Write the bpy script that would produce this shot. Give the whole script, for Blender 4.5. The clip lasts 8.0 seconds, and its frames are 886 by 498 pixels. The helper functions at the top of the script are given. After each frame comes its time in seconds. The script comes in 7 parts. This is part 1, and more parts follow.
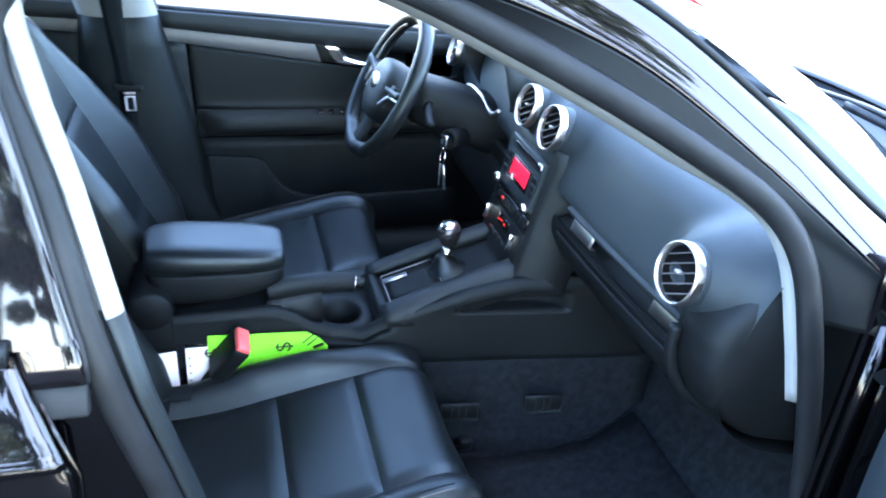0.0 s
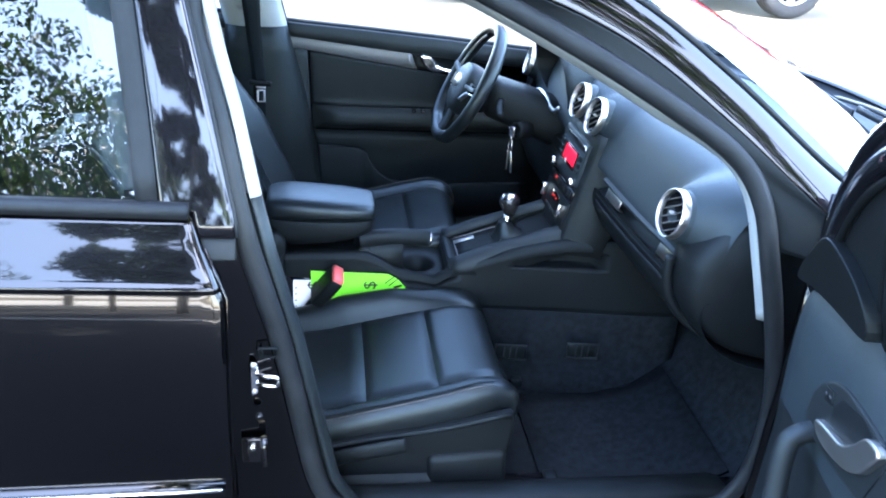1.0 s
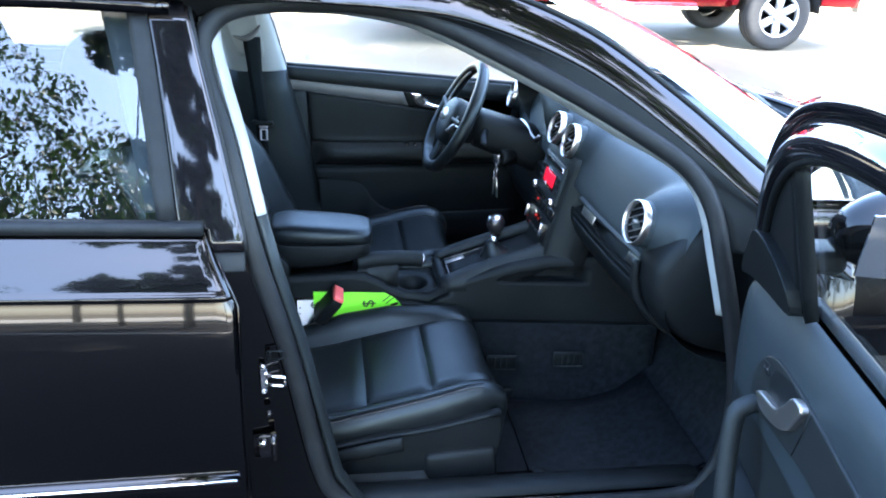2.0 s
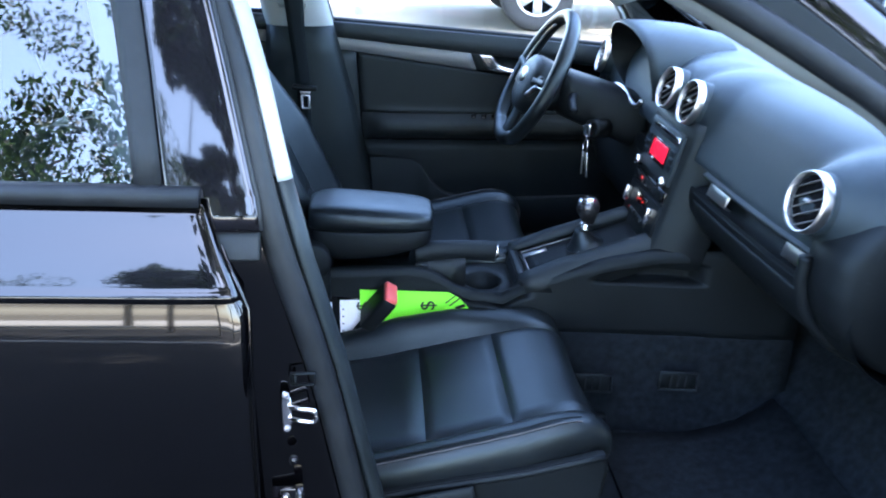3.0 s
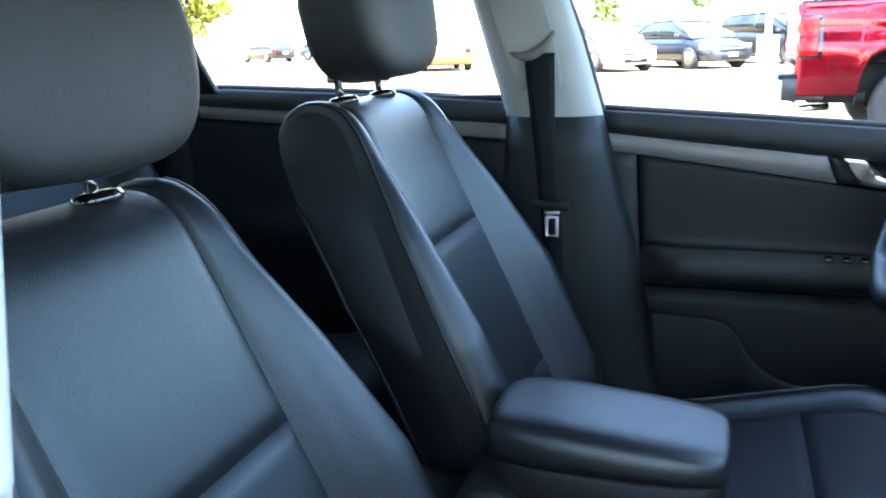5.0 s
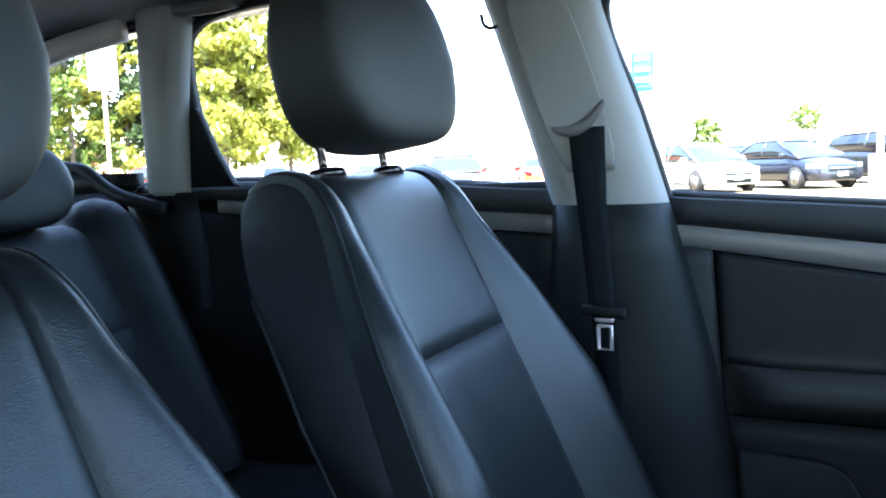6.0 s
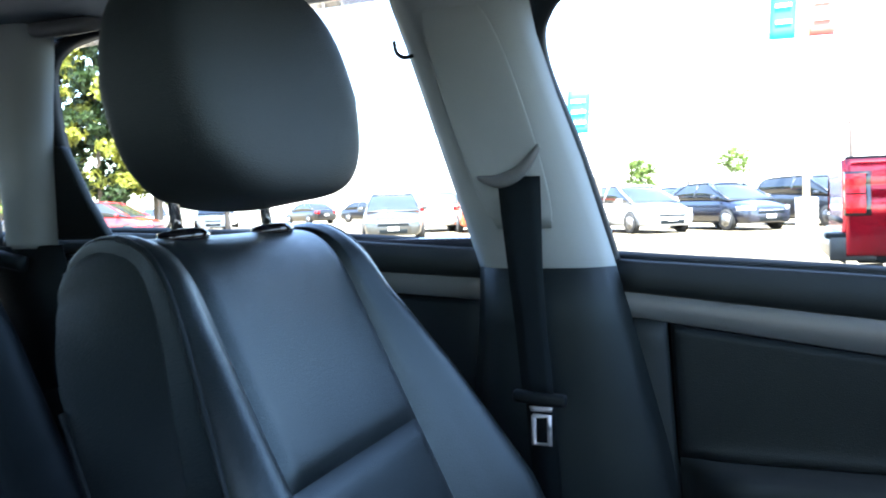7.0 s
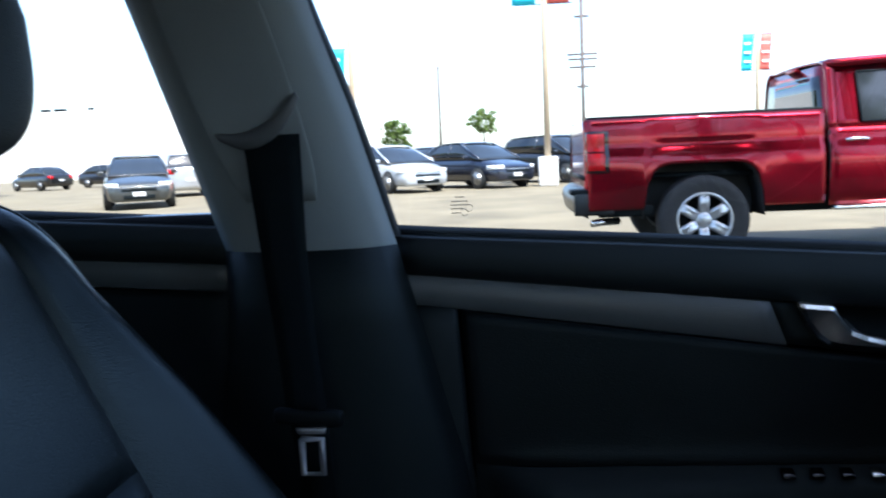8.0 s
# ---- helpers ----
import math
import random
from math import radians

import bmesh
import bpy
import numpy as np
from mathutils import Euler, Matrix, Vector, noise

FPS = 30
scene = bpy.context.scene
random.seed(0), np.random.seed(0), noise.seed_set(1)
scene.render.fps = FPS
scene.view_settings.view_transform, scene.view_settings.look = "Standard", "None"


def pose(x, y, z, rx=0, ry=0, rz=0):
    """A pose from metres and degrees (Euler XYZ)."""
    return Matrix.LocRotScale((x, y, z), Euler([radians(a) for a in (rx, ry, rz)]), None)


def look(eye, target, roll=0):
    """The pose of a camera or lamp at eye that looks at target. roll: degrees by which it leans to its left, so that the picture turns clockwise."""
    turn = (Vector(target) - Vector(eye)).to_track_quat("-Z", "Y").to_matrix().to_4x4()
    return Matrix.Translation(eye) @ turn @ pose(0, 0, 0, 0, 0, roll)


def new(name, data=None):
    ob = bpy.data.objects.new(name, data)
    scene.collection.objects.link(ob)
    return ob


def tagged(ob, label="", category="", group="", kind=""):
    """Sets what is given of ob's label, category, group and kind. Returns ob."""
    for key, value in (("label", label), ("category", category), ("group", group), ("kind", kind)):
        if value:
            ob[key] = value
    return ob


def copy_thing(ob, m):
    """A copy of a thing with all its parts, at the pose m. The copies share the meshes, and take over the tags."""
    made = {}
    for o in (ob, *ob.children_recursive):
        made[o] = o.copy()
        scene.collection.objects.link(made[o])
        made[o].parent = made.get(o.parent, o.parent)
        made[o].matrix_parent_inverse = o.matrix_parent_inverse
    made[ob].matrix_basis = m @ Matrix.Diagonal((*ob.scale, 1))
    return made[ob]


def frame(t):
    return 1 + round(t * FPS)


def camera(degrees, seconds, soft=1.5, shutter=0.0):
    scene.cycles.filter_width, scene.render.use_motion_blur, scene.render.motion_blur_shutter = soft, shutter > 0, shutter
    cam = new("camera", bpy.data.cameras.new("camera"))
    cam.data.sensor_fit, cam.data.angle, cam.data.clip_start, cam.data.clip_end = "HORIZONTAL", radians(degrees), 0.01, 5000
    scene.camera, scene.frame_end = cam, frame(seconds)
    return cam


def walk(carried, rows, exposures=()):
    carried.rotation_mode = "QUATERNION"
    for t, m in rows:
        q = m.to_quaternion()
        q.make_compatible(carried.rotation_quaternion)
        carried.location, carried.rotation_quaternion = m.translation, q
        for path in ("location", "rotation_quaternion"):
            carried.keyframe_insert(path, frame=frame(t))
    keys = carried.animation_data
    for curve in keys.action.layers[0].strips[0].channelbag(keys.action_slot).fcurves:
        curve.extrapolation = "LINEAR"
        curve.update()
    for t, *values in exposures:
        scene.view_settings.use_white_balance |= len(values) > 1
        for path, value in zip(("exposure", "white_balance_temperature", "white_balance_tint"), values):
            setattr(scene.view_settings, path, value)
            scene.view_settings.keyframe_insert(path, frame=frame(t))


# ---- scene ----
cam = camera(56.6, 8.0, 1.9, 0.22)
PATH = [
    (0, (0.119, -1.483, 1.483), (0.635, 0.205, 0.543), 4.8),
    (0.3, (0.153, -1.618, 1.495), (0.507, 0.124, 0.578), 4.4),
    (0.5, (0.15, -1.691, 1.5), (0.478, 0.063, 0.595), 4.2),
    (0.8, (0.133, -1.822, 1.497), (0.430, -0.049, 0.621), 4.6),
    (1, (0.112, -1.91, 1.494), (0.398, -0.131, 0.626), 4.3),
    (2.3, (0.123, -2.091, 1.517), (0.396, -0.264, 0.75), 1.9),
    (2.5, (0.108, -2.0, 1.481), (0.368, -0.174, 0.709), 1.9),
    (3, (0.122, -1.679, 1.321), (0.276, 0.153, 0.533), 1.7),
    (3.5, (0.148, -1.434, 1.206), (0.149, 0.421, 0.458), 0.6),
    (4, (0.173, -1.16, 1.17), (-0.032, 0.711, 0.493), -0.2),
    (4.2, (0.182, -1.110, 1.178), (-0.193, 0.746, 0.532), -0.9),
    (4.5, (0.189, -1.006, 1.165), (-0.305, 0.841, 0.577), -1.0),
    (4.7, (0.208, -0.945, 1.155), (-0.354, 0.889, 0.597), -1.7),
    (5, (0.216, -0.87, 1.129), (-0.422, 0.96, 0.636), -2.0),
    (5.2, (0.223, -0.836, 1.123), (-0.491, 0.981, 0.688), -2.2),
    (6.3, (0.233, -0.524, 1.034), (-0.644, 1.266, 0.87), -2.4),
    (6.5, (0.204, -0.503, 1.071), (-0.615, 1.311, 0.875), -1.1),
    (7, (0.18, -0.376, 1.069), (-0.554, 1.481, 0.961), -1.9),
    (7.5, (0.146, -0.264, 1.074), (-0.392, 1.659, 0.958), -2.9),
    (8, (0.122, -0.166, 1.073), (-0.052, 1.813, 0.849), -2.5),
]
# the phone's exposure and white balance drift as it goes from the open door into the dim cabin
EXPOSURES = [(0.0, 5.28, 6200, 13), (0.5, 5.12, 6180, 13), (1.0, 5.07, 6100, 13), (2.5, 4.46, 6150, 11), (3.0, 4.68, 5950, 14), (3.5, 5.02, 5840, 18), (4.0, 4.93, 6000, 16), (4.5, 4.88, 6170, 13),
             (5.2, 4.6, 6520, 11), (6.5, 4.26, 6180, 13), (7.0, 4.05, 6120, 11), (7.5, 3.07, 6050, 10), (8.0, 1.98, 5840, 12)]
walk(cam, [(t, look(eye, target, roll)) for t, eye, target, roll in PATH], EXPOSURES)

# ---------------------------------------------------------------- light
SUN_TO = Vector((0.22, -0.42, 0.88)).normalized()
world = bpy.data.worlds.new("sky")
scene.world = world
world.use_nodes = True
wn = world.node_tree.nodes
sky = wn.new("ShaderNodeTexSky")
sky.sky_type = "NISHITA"
sky.sun_disc = False
sky.sun_elevation = math.asin(SUN_TO.z)
sky.sun_rotation = math.atan2(SUN_TO.x, SUN_TO.y)
sky.air_density, sky.dust_density, sky.ozone_density = 1.0, 1.5, 1.2
wn["Background"].inputs["Strength"].default_value = 0.15
world.node_tree.links.new(sky.outputs[0], wn["Background"].inputs["Color"])
sun = new("sun", bpy.data.lights.new("sun", "SUN"))
sun.data.energy, sun.data.angle, sun.data.color = 4.2, radians(0.55), (1.0, 0.95, 0.86)
sun.matrix_world = look(SUN_TO * 50, (0, 0, 0))


# ---------------------------------------------------------------- materials
def material(name, color, rough=0.5, metal=0.0, vary=0.25, scale=12.0, bump=0.0, bump_scale=300.0, coat=0.0,
             cells=0.0, second=None, spec=0.5, stretch=(1, 1, 1), sheen=(1, 1, 1)):
    """A procedural surface: a base colour that drifts at two scales, grain in relief, uneven gloss."""
    m = bpy.data.materials.new(name)
    m.use_nodes = True
    nt, nd = m.node_tree, m.node_tree.nodes
    bs = nd["Principled BSDF"]
    link = nt.links.new
    tc = nd.new("ShaderNodeTexCoord")
    mp = nd.new("ShaderNodeMapping")
    mp.inputs["Scale"].default_value = stretch
    link(tc.outputs["Object"], mp.inputs["Vector"])
    big = nd.new("ShaderNodeTexNoise")
    big.inputs["Scale"].default_value, big.inputs["Detail"].default_value = scale, 5
    link(mp.outputs[0], big.inputs["Vector"])
    ramp = nd.new("ShaderNodeValToRGB")
    a = [c * (1 - vary) for c in color]
    b = [min(1.0, c * (1 + vary)) for c in (second or color)]
    ramp.color_ramp.elements[0].color, ramp.color_ramp.elements[1].color = (*a, 1), (*b, 1)
    ramp.color_ramp.elements[0].position, ramp.color_ramp.elements[1].position = 0.3, 0.7
    link(big.outputs["Fac"], ramp.inputs["Fac"])
    link(ramp.outputs["Color"], bs.inputs["Base Color"])
    rr = nd.new("ShaderNodeMapRange")
    rr.inputs["To Min"].default_value, rr.inputs["To Max"].default_value = max(0.02, rough * 0.85), min(1, rough * 1.15)
    link(big.outputs["Fac"], rr.inputs["Value"])
    link(rr.outputs[0], bs.inputs["Roughness"])
    bs.inputs["Metallic"].default_value = metal
    bs.inputs["Specular IOR Level"].default_value = spec
    bs.inputs["Specular Tint"].default_value = (*sheen, 1)
    if coat:
        bs.inputs["Coat Weight"].default_value, bs.inputs["Coat Roughness"].default_value = coat, 0.03
    if bump:
        fine = nd.new("ShaderNodeTexNoise")
        fine.inputs["Scale"].default_value, fine.inputs["Detail"].default_value = bump_scale, 3
        link(mp.outputs[0], fine.inputs["Vector"])
        height = fine.outputs["Fac"]
        if cells:
            vo = nd.new("ShaderNodeTexVoronoi")
            vo.feature = "DISTANCE_TO_EDGE"
            vo.inputs["Scale"].default_value = cells
            link(mp.outputs[0], vo.inputs["Vector"])
            mx = nd.new("ShaderNodeMath")
            mx.operation = "MULTIPLY_ADD"
            link(vo.outputs["Distance"], mx.inputs[0])
            mx.inputs[1].default_value = 1.5
            link(fine.outputs["Fac"], mx.inputs[2])
            height = mx.outputs[0]
        bp = nd.new("ShaderNodeBump")
        bp.inputs["Strength"].default_value, bp.inputs["Distance"].default_value = bump, 0.001
        link(height, bp.inputs["Height"])
        link(bp.outputs[0], bs.inputs["Normal"])
    return m


def glass_material(name, tint, base=0.06):
    """A thin pane: clear or tinted, with the gloss that glass has, stronger at a slant."""
    m = bpy.data.materials.new(name)
    m.use_nodes = True
    nt, nd = m.node_tree, m.node_tree.nodes
    nd.remove(nd["Principled BSDF"])
    tr, gl, mix, lw, pw, ma = (nd.new("ShaderNode" + k) for k in ("BsdfTransparent", "BsdfGlossy", "MixShader", "LayerWeight", "Math", "Math"))
    tr.inputs["Color"].default_value = (*tint, 1)
    gl.inputs["Roughness"].default_value = 0.0
    gl.inputs["Color"].default_value = (1, 1, 1, 1)
    lw.inputs["Blend"].default_value = 0.5
    pw.operation, ma.operation = "POWER", "MULTIPLY_ADD"
    pw.inputs[1].default_value = 5.0
    ma.inputs[1].default_value, ma.inputs[2].default_value = 1.0 - base, base
    nt.links.new(lw.outputs["Facing"], pw.inputs[0])
    nt.links.new(pw.outputs[0], ma.inputs[0])
    nt.links.new(ma.outputs[0], mix.inputs[0])
    nt.links.new(tr.outputs[0], mix.inputs[1])
    nt.links.new(gl.outputs[0], mix.inputs[2])
    nt.links.new(mix.outputs[0], nd["Material Output"].inputs["Surface"])
    return m


def glow_material(name, color, strength):
    m = bpy.data.materials.new(name)
    m.use_nodes = True
    bs = m.node_tree.nodes["Principled BSDF"]
    bs.inputs["Base Color"].default_value = (*[c * 0.3 for c in color], 1)
    bs.inputs["Emission Color"].default_value = (*color, 1)
    bs.inputs["Emission Strength"].default_value = strength
    bs.inputs["Roughness"].default_value = 0.15
    return m


# blue-green sheen on the cabin blacks stands in for bluish glare over dark parts
LEATHER = material("black_leather", (0.0052, 0.0068, 0.0078), 0.36, vary=0.3, scale=9, bump=0.25, bump_scale=500, cells=420, spec=0.36, sheen=(0.74, 0.94, 1.0))
# duller copy of black_leather: shade on side panels and bench put into its finish
LEATHER_DULL = material("dull_black_leather", (0.005, 0.0064, 0.0074), 0.5, vary=0.3, scale=9, bump=0.3, bump_scale=500, cells=420, spec=0.2, sheen=(0.74, 0.94, 1.0))
# slightly lighter, rougher leather for the front head restraints
LEATHER_HEAD = material("matte_black_leather", (0.0075, 0.0092, 0.0102), 0.62, vary=0.3, scale=9, bump=0.3, bump_scale=500, cells=420, spec=0.42, sheen=(0.78, 0.95, 1.0))
# near-black that puts the shade of deep hollows into the colour
HOLLOWBLACK = material("hollow_shade_black", (0.0028, 0.0032, 0.0038), 0.85, vary=0.2, scale=20, spec=0.05)
THREAD = material("grey_thread", (0.06, 0.06, 0.06), 0.7, bump=0.3, bump_scale=900)
SOFT = material("soft_black_plastic", (0.0068, 0.0082, 0.009), 0.5, vary=0.2, scale=6, bump=0.35, bump_scale=900, cells=700, spec=0.3, sheen=(0.74, 0.94, 1.0))
HARD = material("hard_black_plastic", (0.0045, 0.0055, 0.0062), 0.5, vary=0.25, scale=8, bump=0.25, bump_scale=800, cells=600, spec=0.15, sheen=(0.74, 0.94, 1.0))
DASHTOP = material("grey_dash_skin", (0.0145, 0.0205, 0.0240), 0.52, vary=0.15, scale=5, bump=0.4, bump_scale=800, cells=520, spec=0.28, sheen=(0.74, 0.94, 1.0))
GLOSSBLACK = material("gloss_black", (0.004, 0.004, 0.005), 0.035, vary=0.2, scale=20)
RUBBER = material("black_rubber", (0.0075, 0.0085, 0.0098), 0.55, vary=0.3, scale=25, bump=0.2, bump_scale=250, spec=0.2, sheen=(0.78, 0.96, 1.0))
PAINT = material("black_car_paint", (0.0006, 0.0006, 0.0008), 0.18, vary=0.2, scale=2, coat=0.8, spec=0.05)
LIGHTTRIM = material("light_grey_trim", (0.19, 0.22, 0.23), 0.75, vary=0.06, scale=7, bump=0.3, bump_scale=700)
CLOTH = material("headliner_cloth", (0.38, 0.39, 0.40), 0.9, vary=0.08, scale=9, bump=0.5, bump_scale=900)
CARPET = material("dark_carpet", (0.0068, 0.0092, 0.0112), 0.98, vary=0.45, scale=60, bump=0.9, bump_scale=700, spec=0.08)
CHROME = material("satin_chrome", (0.78, 0.78, 0.77), 0.16, metal=1.0, vary=0.05, scale=30)
ALU = material("brushed_aluminium", (0.55, 0.55, 0.54), 0.33, metal=1.0, vary=0.06, scale=40, bump=0.15, bump_scale=400, stretch=(0.1, 1, 1))
STRIP = material("grey_decor_strip", (0.068, 0.077, 0.079), 0.42, vary=0.1, scale=14, bump=0.15, bump_scale=600, stretch=(0.1, 1, 1))
WEB = material("black_webbing", (0.0032, 0.0046, 0.0060), 0.8, vary=0.25, scale=40, bump=0.6, bump_scale=900, spec=0.15, sheen=(0.72, 0.95, 1.0))
GREEN = material("fluorescent_green_card", (0.22, 0.85, 0.03), 0.5, vary=0.05, scale=9)
PAPER = material("white_paper", (0.75, 0.76, 0.77), 0.6, vary=0.05, scale=20)
INK = material("black_ink", (0.01, 0.01, 0.01), 0.5)
PILLARBLACK = material("grained_black_cover", (0.0065, 0.0085, 0.0095), 0.5, vary=0.2, scale=6, bump=0.3, bump_scale=900, cells=700, spec=0.25, sheen=(0.72, 0.95, 1.0))
GREYPLASTIC = material("grey_plastic", (0.075, 0.078, 0.08), 0.55, vary=0.1, scale=20)
KNOBGREY = material("dark_satin_metal", (0.07, 0.07, 0.073), 0.25, metal=0.85, vary=0.1, scale=40)
GUIDEGREY = material("mid_grey_plastic", (0.085, 0.094, 0.098), 0.6, vary=0.1, scale=20)
ETCHING = material("frosted_etching", (0.16, 0.15, 0.12), 0.8)
REDPLASTIC = material("red_plastic", (0.62, 0.10, 0.09), 0.35, vary=0.1, scale=40)
SCREEN = glow_material("red_display", (0.95, 0.015, 0.05), 0.055)
LED = glow_material("red_led", (1.0, 0.05, 0.04), 0.03)
DULLALU = material("satin_aluminium", (0.36, 0.36, 0.37), 0.42, metal=0.6, vary=0.06, scale=40)
GLASS = glass_material("window_glass", (0.92, 0.95, 0.94), 0.075)
TINTED = glass_material("tinted_glass", (0.32, 0.36, 0.39), 0.062)
MIRROR = material("mirror_glass", (0.85, 0.87, 0.88), 0.02, metal=1.0, vary=0.01)
# dark asphalt, its colour cut further to hold tree shade
DARKASPHALT = material("dark_shaded_asphalt", (0.022, 0.0215, 0.022), 0.9, vary=0.3, scale=0.9, bump=0.8, bump_scale=70, spec=0.12)
VERGE = material("pale_verge", (0.52, 0.49, 0.43), 0.95, vary=0.3, scale=1.5, bump=0.8, bump_scale=30)
ASPHALT = material("sunbleached_asphalt", (0.15, 0.127, 0.085), 0.9, vary=0.25, scale=0.6, bump=0.8, bump_scale=60, spec=0.2)
TYRE = material("tyre_rubber", (0.02, 0.02, 0.02), 0.8, vary=0.3, scale=30, bump=0.4, bump_scale=120)
RIM = material("painted_alloy", (0.55, 0.56, 0.57), 0.3, metal=0.8, vary=0.1, scale=20)


# ---------------------------------------------------------------- mesh helpers
def part(name, bm, mat, parent=None, label="", smooth=True, solid=0.0, bevel=0.0, kind=""):
    me = bpy.data.meshes.new(name)
    bmesh.ops.recalc_face_normals(bm, faces=bm.faces)
    bm.to_mesh(me)
    bm.free()
    if smooth:
        me.polygons.foreach_set("use_smooth", [True] * len(me.polygons))
    me.materials.append(mat)
    ob = new(name, me)
    if solid:
        md = ob.modifiers.new("thickness", "SOLIDIFY")
        md.thickness, md.offset = solid, 0
    if bevel:
        md = ob.modifiers.new("edges", "BEVEL")
        md.width, md.segments, md.limit_method, md.angle_limit = bevel, 2, "ANGLE", radians(35)
    if parent:
        ob.parent = parent
    if label or kind:
        tagged(ob, label, kind=kind)
    return ob


def thing(name, label, category, place=(0, 0, 0), group="", kind=""):
    ob = new(name)
    ob.location = place
    ob.empty_display_size = 0.05
    tagged(ob, label, category, group, kind)
    bpy.context.view_layer.update()
    return ob


def curve(points, n=8, closed=False):
    """A smooth line through the points."""
    p = [Vector(q) for q in points]
    k = len(p)
    out = []
    for i in range(k if closed else k - 1):
        if closed:
            a, b, c, d = p[i - 1], p[i], p[(i + 1) % k], p[(i + 2) % k]
        else:
            b, c = p[i], p[i + 1]
            a = p[i - 1] if i else b * 2 - c
            d = p[i + 2] if i + 2 < k else c * 2 - b
        for j in range(n):
            t = j / n
            out.append(0.5 * (2 * b + (c - a) * t + (2 * a - 5 * b + 4 * c - d) * t * t + (3 * b - a - 3 * c + d) * t ** 3))
    if not closed:
        out.append(p[-1])
    return out


def sheet(rows, bm=None, closed=False):
    """A surface through rows of points, each row as long as the next."""
    bm = bm or bmesh.new()
    vs = [[bm.verts.new(q) for q in r] for r in rows]
    for r, s in zip(vs, vs[1:]):
        m = len(r)
        for j in range(m if closed else m - 1):
            bm.faces.new((r[j], r[(j + 1) % m], s[(j + 1) % m], s[j]))
    if closed:
        for r in (vs[0], vs[-1]):
            bm.faces.new(r)
    return bm


def sweep(path, profile, up=(0, 0, 1), bm=None, cap=True):
    """A profile of (side, up) pairs carried along a path."""
    path = [Vector(p) for p in path]
    rows = []
    for i, p in enumerate(path):
        d = (path[min(i + 1, len(path) - 1)] - path[max(i - 1, 0)]).normalized()
        side = d.cross(Vector(up)).normalized()
        top = side.cross(d)
        rows.append([p + side * a + top * b for a, b in profile])
    return sheet(rows, bm, closed=cap)


def ring(r, n=10, ry=None):
    return [(r * math.cos(2 * math.pi * k / n), (ry or r) * math.sin(2 * math.pi * k / n)) for k in range(n)]


def tube(path, r, n=10, up=(0, 0, 1), bm=None):
    return sweep(path, ring(r, n), up, bm)


def lathe(profile, m=Matrix(), n=32, bm=None, cap=True):
    """Turns (radius, height) pairs round the z axis of m."""
    bm = bm or bmesh.new()
    rows = []
    for r, h in profile:
        rows.append([bm.verts.new(m @ Vector((r * math.cos(2 * math.pi * k / n), r * math.sin(2 * math.pi * k / n), h))) for k in range(n)])
    for a, b in zip(rows, rows[1:]):
        for k in range(n):
            bm.faces.new((a[k], a[(k + 1) % n], b[(k + 1) % n], b[k]))
    for r, (rad, h) in ((rows[0], profile[0]), (rows[-1], profile[-1])):
        if cap and rad > 1e-5:
            bm.faces.new(r)
    bmesh.ops.remove_doubles(bm, verts=bm.verts, dist=1e-6)
    return bm


def block(size, m=Matrix(), r=0.0, seg=2, bm=None):
    """A box with rounded edges, centred on m."""
    tmp = bmesh.new()
    bmesh.ops.create_cube(tmp, size=1)
    bmesh.ops.scale(tmp, vec=size, verts=tmp.verts)
    if r:
        bmesh.ops.bevel(tmp, geom=tmp.edges[:], offset=r, segments=seg, profile=0.5, affect="EDGES")
    bmesh.ops.transform(tmp, matrix=m, verts=tmp.verts)
    if bm is None:
        return tmp
    me = bpy.data.meshes.new("tmp")
    tmp.to_mesh(me)
    tmp.free()
    bm.from_mesh(me)
    bpy.data.meshes.remove(me)
    return bm


def outline(points, depth, m=Matrix(), bm=None):
    """A flat outline (x, y) pushed out along z by depth."""
    bm = bm or bmesh.new()
    a = [bm.verts.new(m @ Vector((x, y, 0))) for x, y in points]
    b = [bm.verts.new(m @ Vector((x, y, depth))) for x, y in points]
    bm.faces.new(a)
    bm.faces.new(b)
    for k in range(len(a)):
        bm.faces.new((a[k], a[(k + 1) % len(a)], b[(k + 1) % len(a)], b[k]))
    return bm


def facing(place, normal, up=(0, 0, 1)):
    """A pose whose z axis looks along normal, its y axis near up."""
    z = Vector(normal).normalized()
    x = Vector(up).cross(z).normalized()
    return Matrix.Translation(place) @ Matrix((x, z.cross(x), z)).transposed().to_4x4()


def lerp(a, b, t):
    return a + (b - a) * t


def along(pairs, v):
    """Straight-line lookup in (key, value) pairs."""
    return float(np.interp(v, [p[0] for p in pairs], [p[1] for p in pairs]))


# ---------------------------------------------------------------- ground
gutter = part("kerb_strip", sheet([[(x, y, 0.012) for y in (-7.4, -7.1)] for x in np.linspace(-90, 90, 7)]), VERGE)
tagged(gutter, "thin pale line along the dark lane", "road marking", kind="structure")
ground = part("ground", sheet([[(-900, -900, 0), (900, -900, 0)], [(-900, 900, 0), (900, 900, 0)]]), ASPHALT)
tagged(ground, "sun-bleached tan asphalt of a wide car lot", "ground", kind="structure")
# sheet darkened in colour for the shaded ground round the car
lane = part("road", sheet([[(x, y, 0.005) for y in (-13.0, -5.0, -1.0, 1.9)] for x in np.linspace(-90, 90, 7)]), DARKASPHALT)
tagged(lane, "dark lane under the hatchback, tree shade put into its colour", "road", kind="structure")
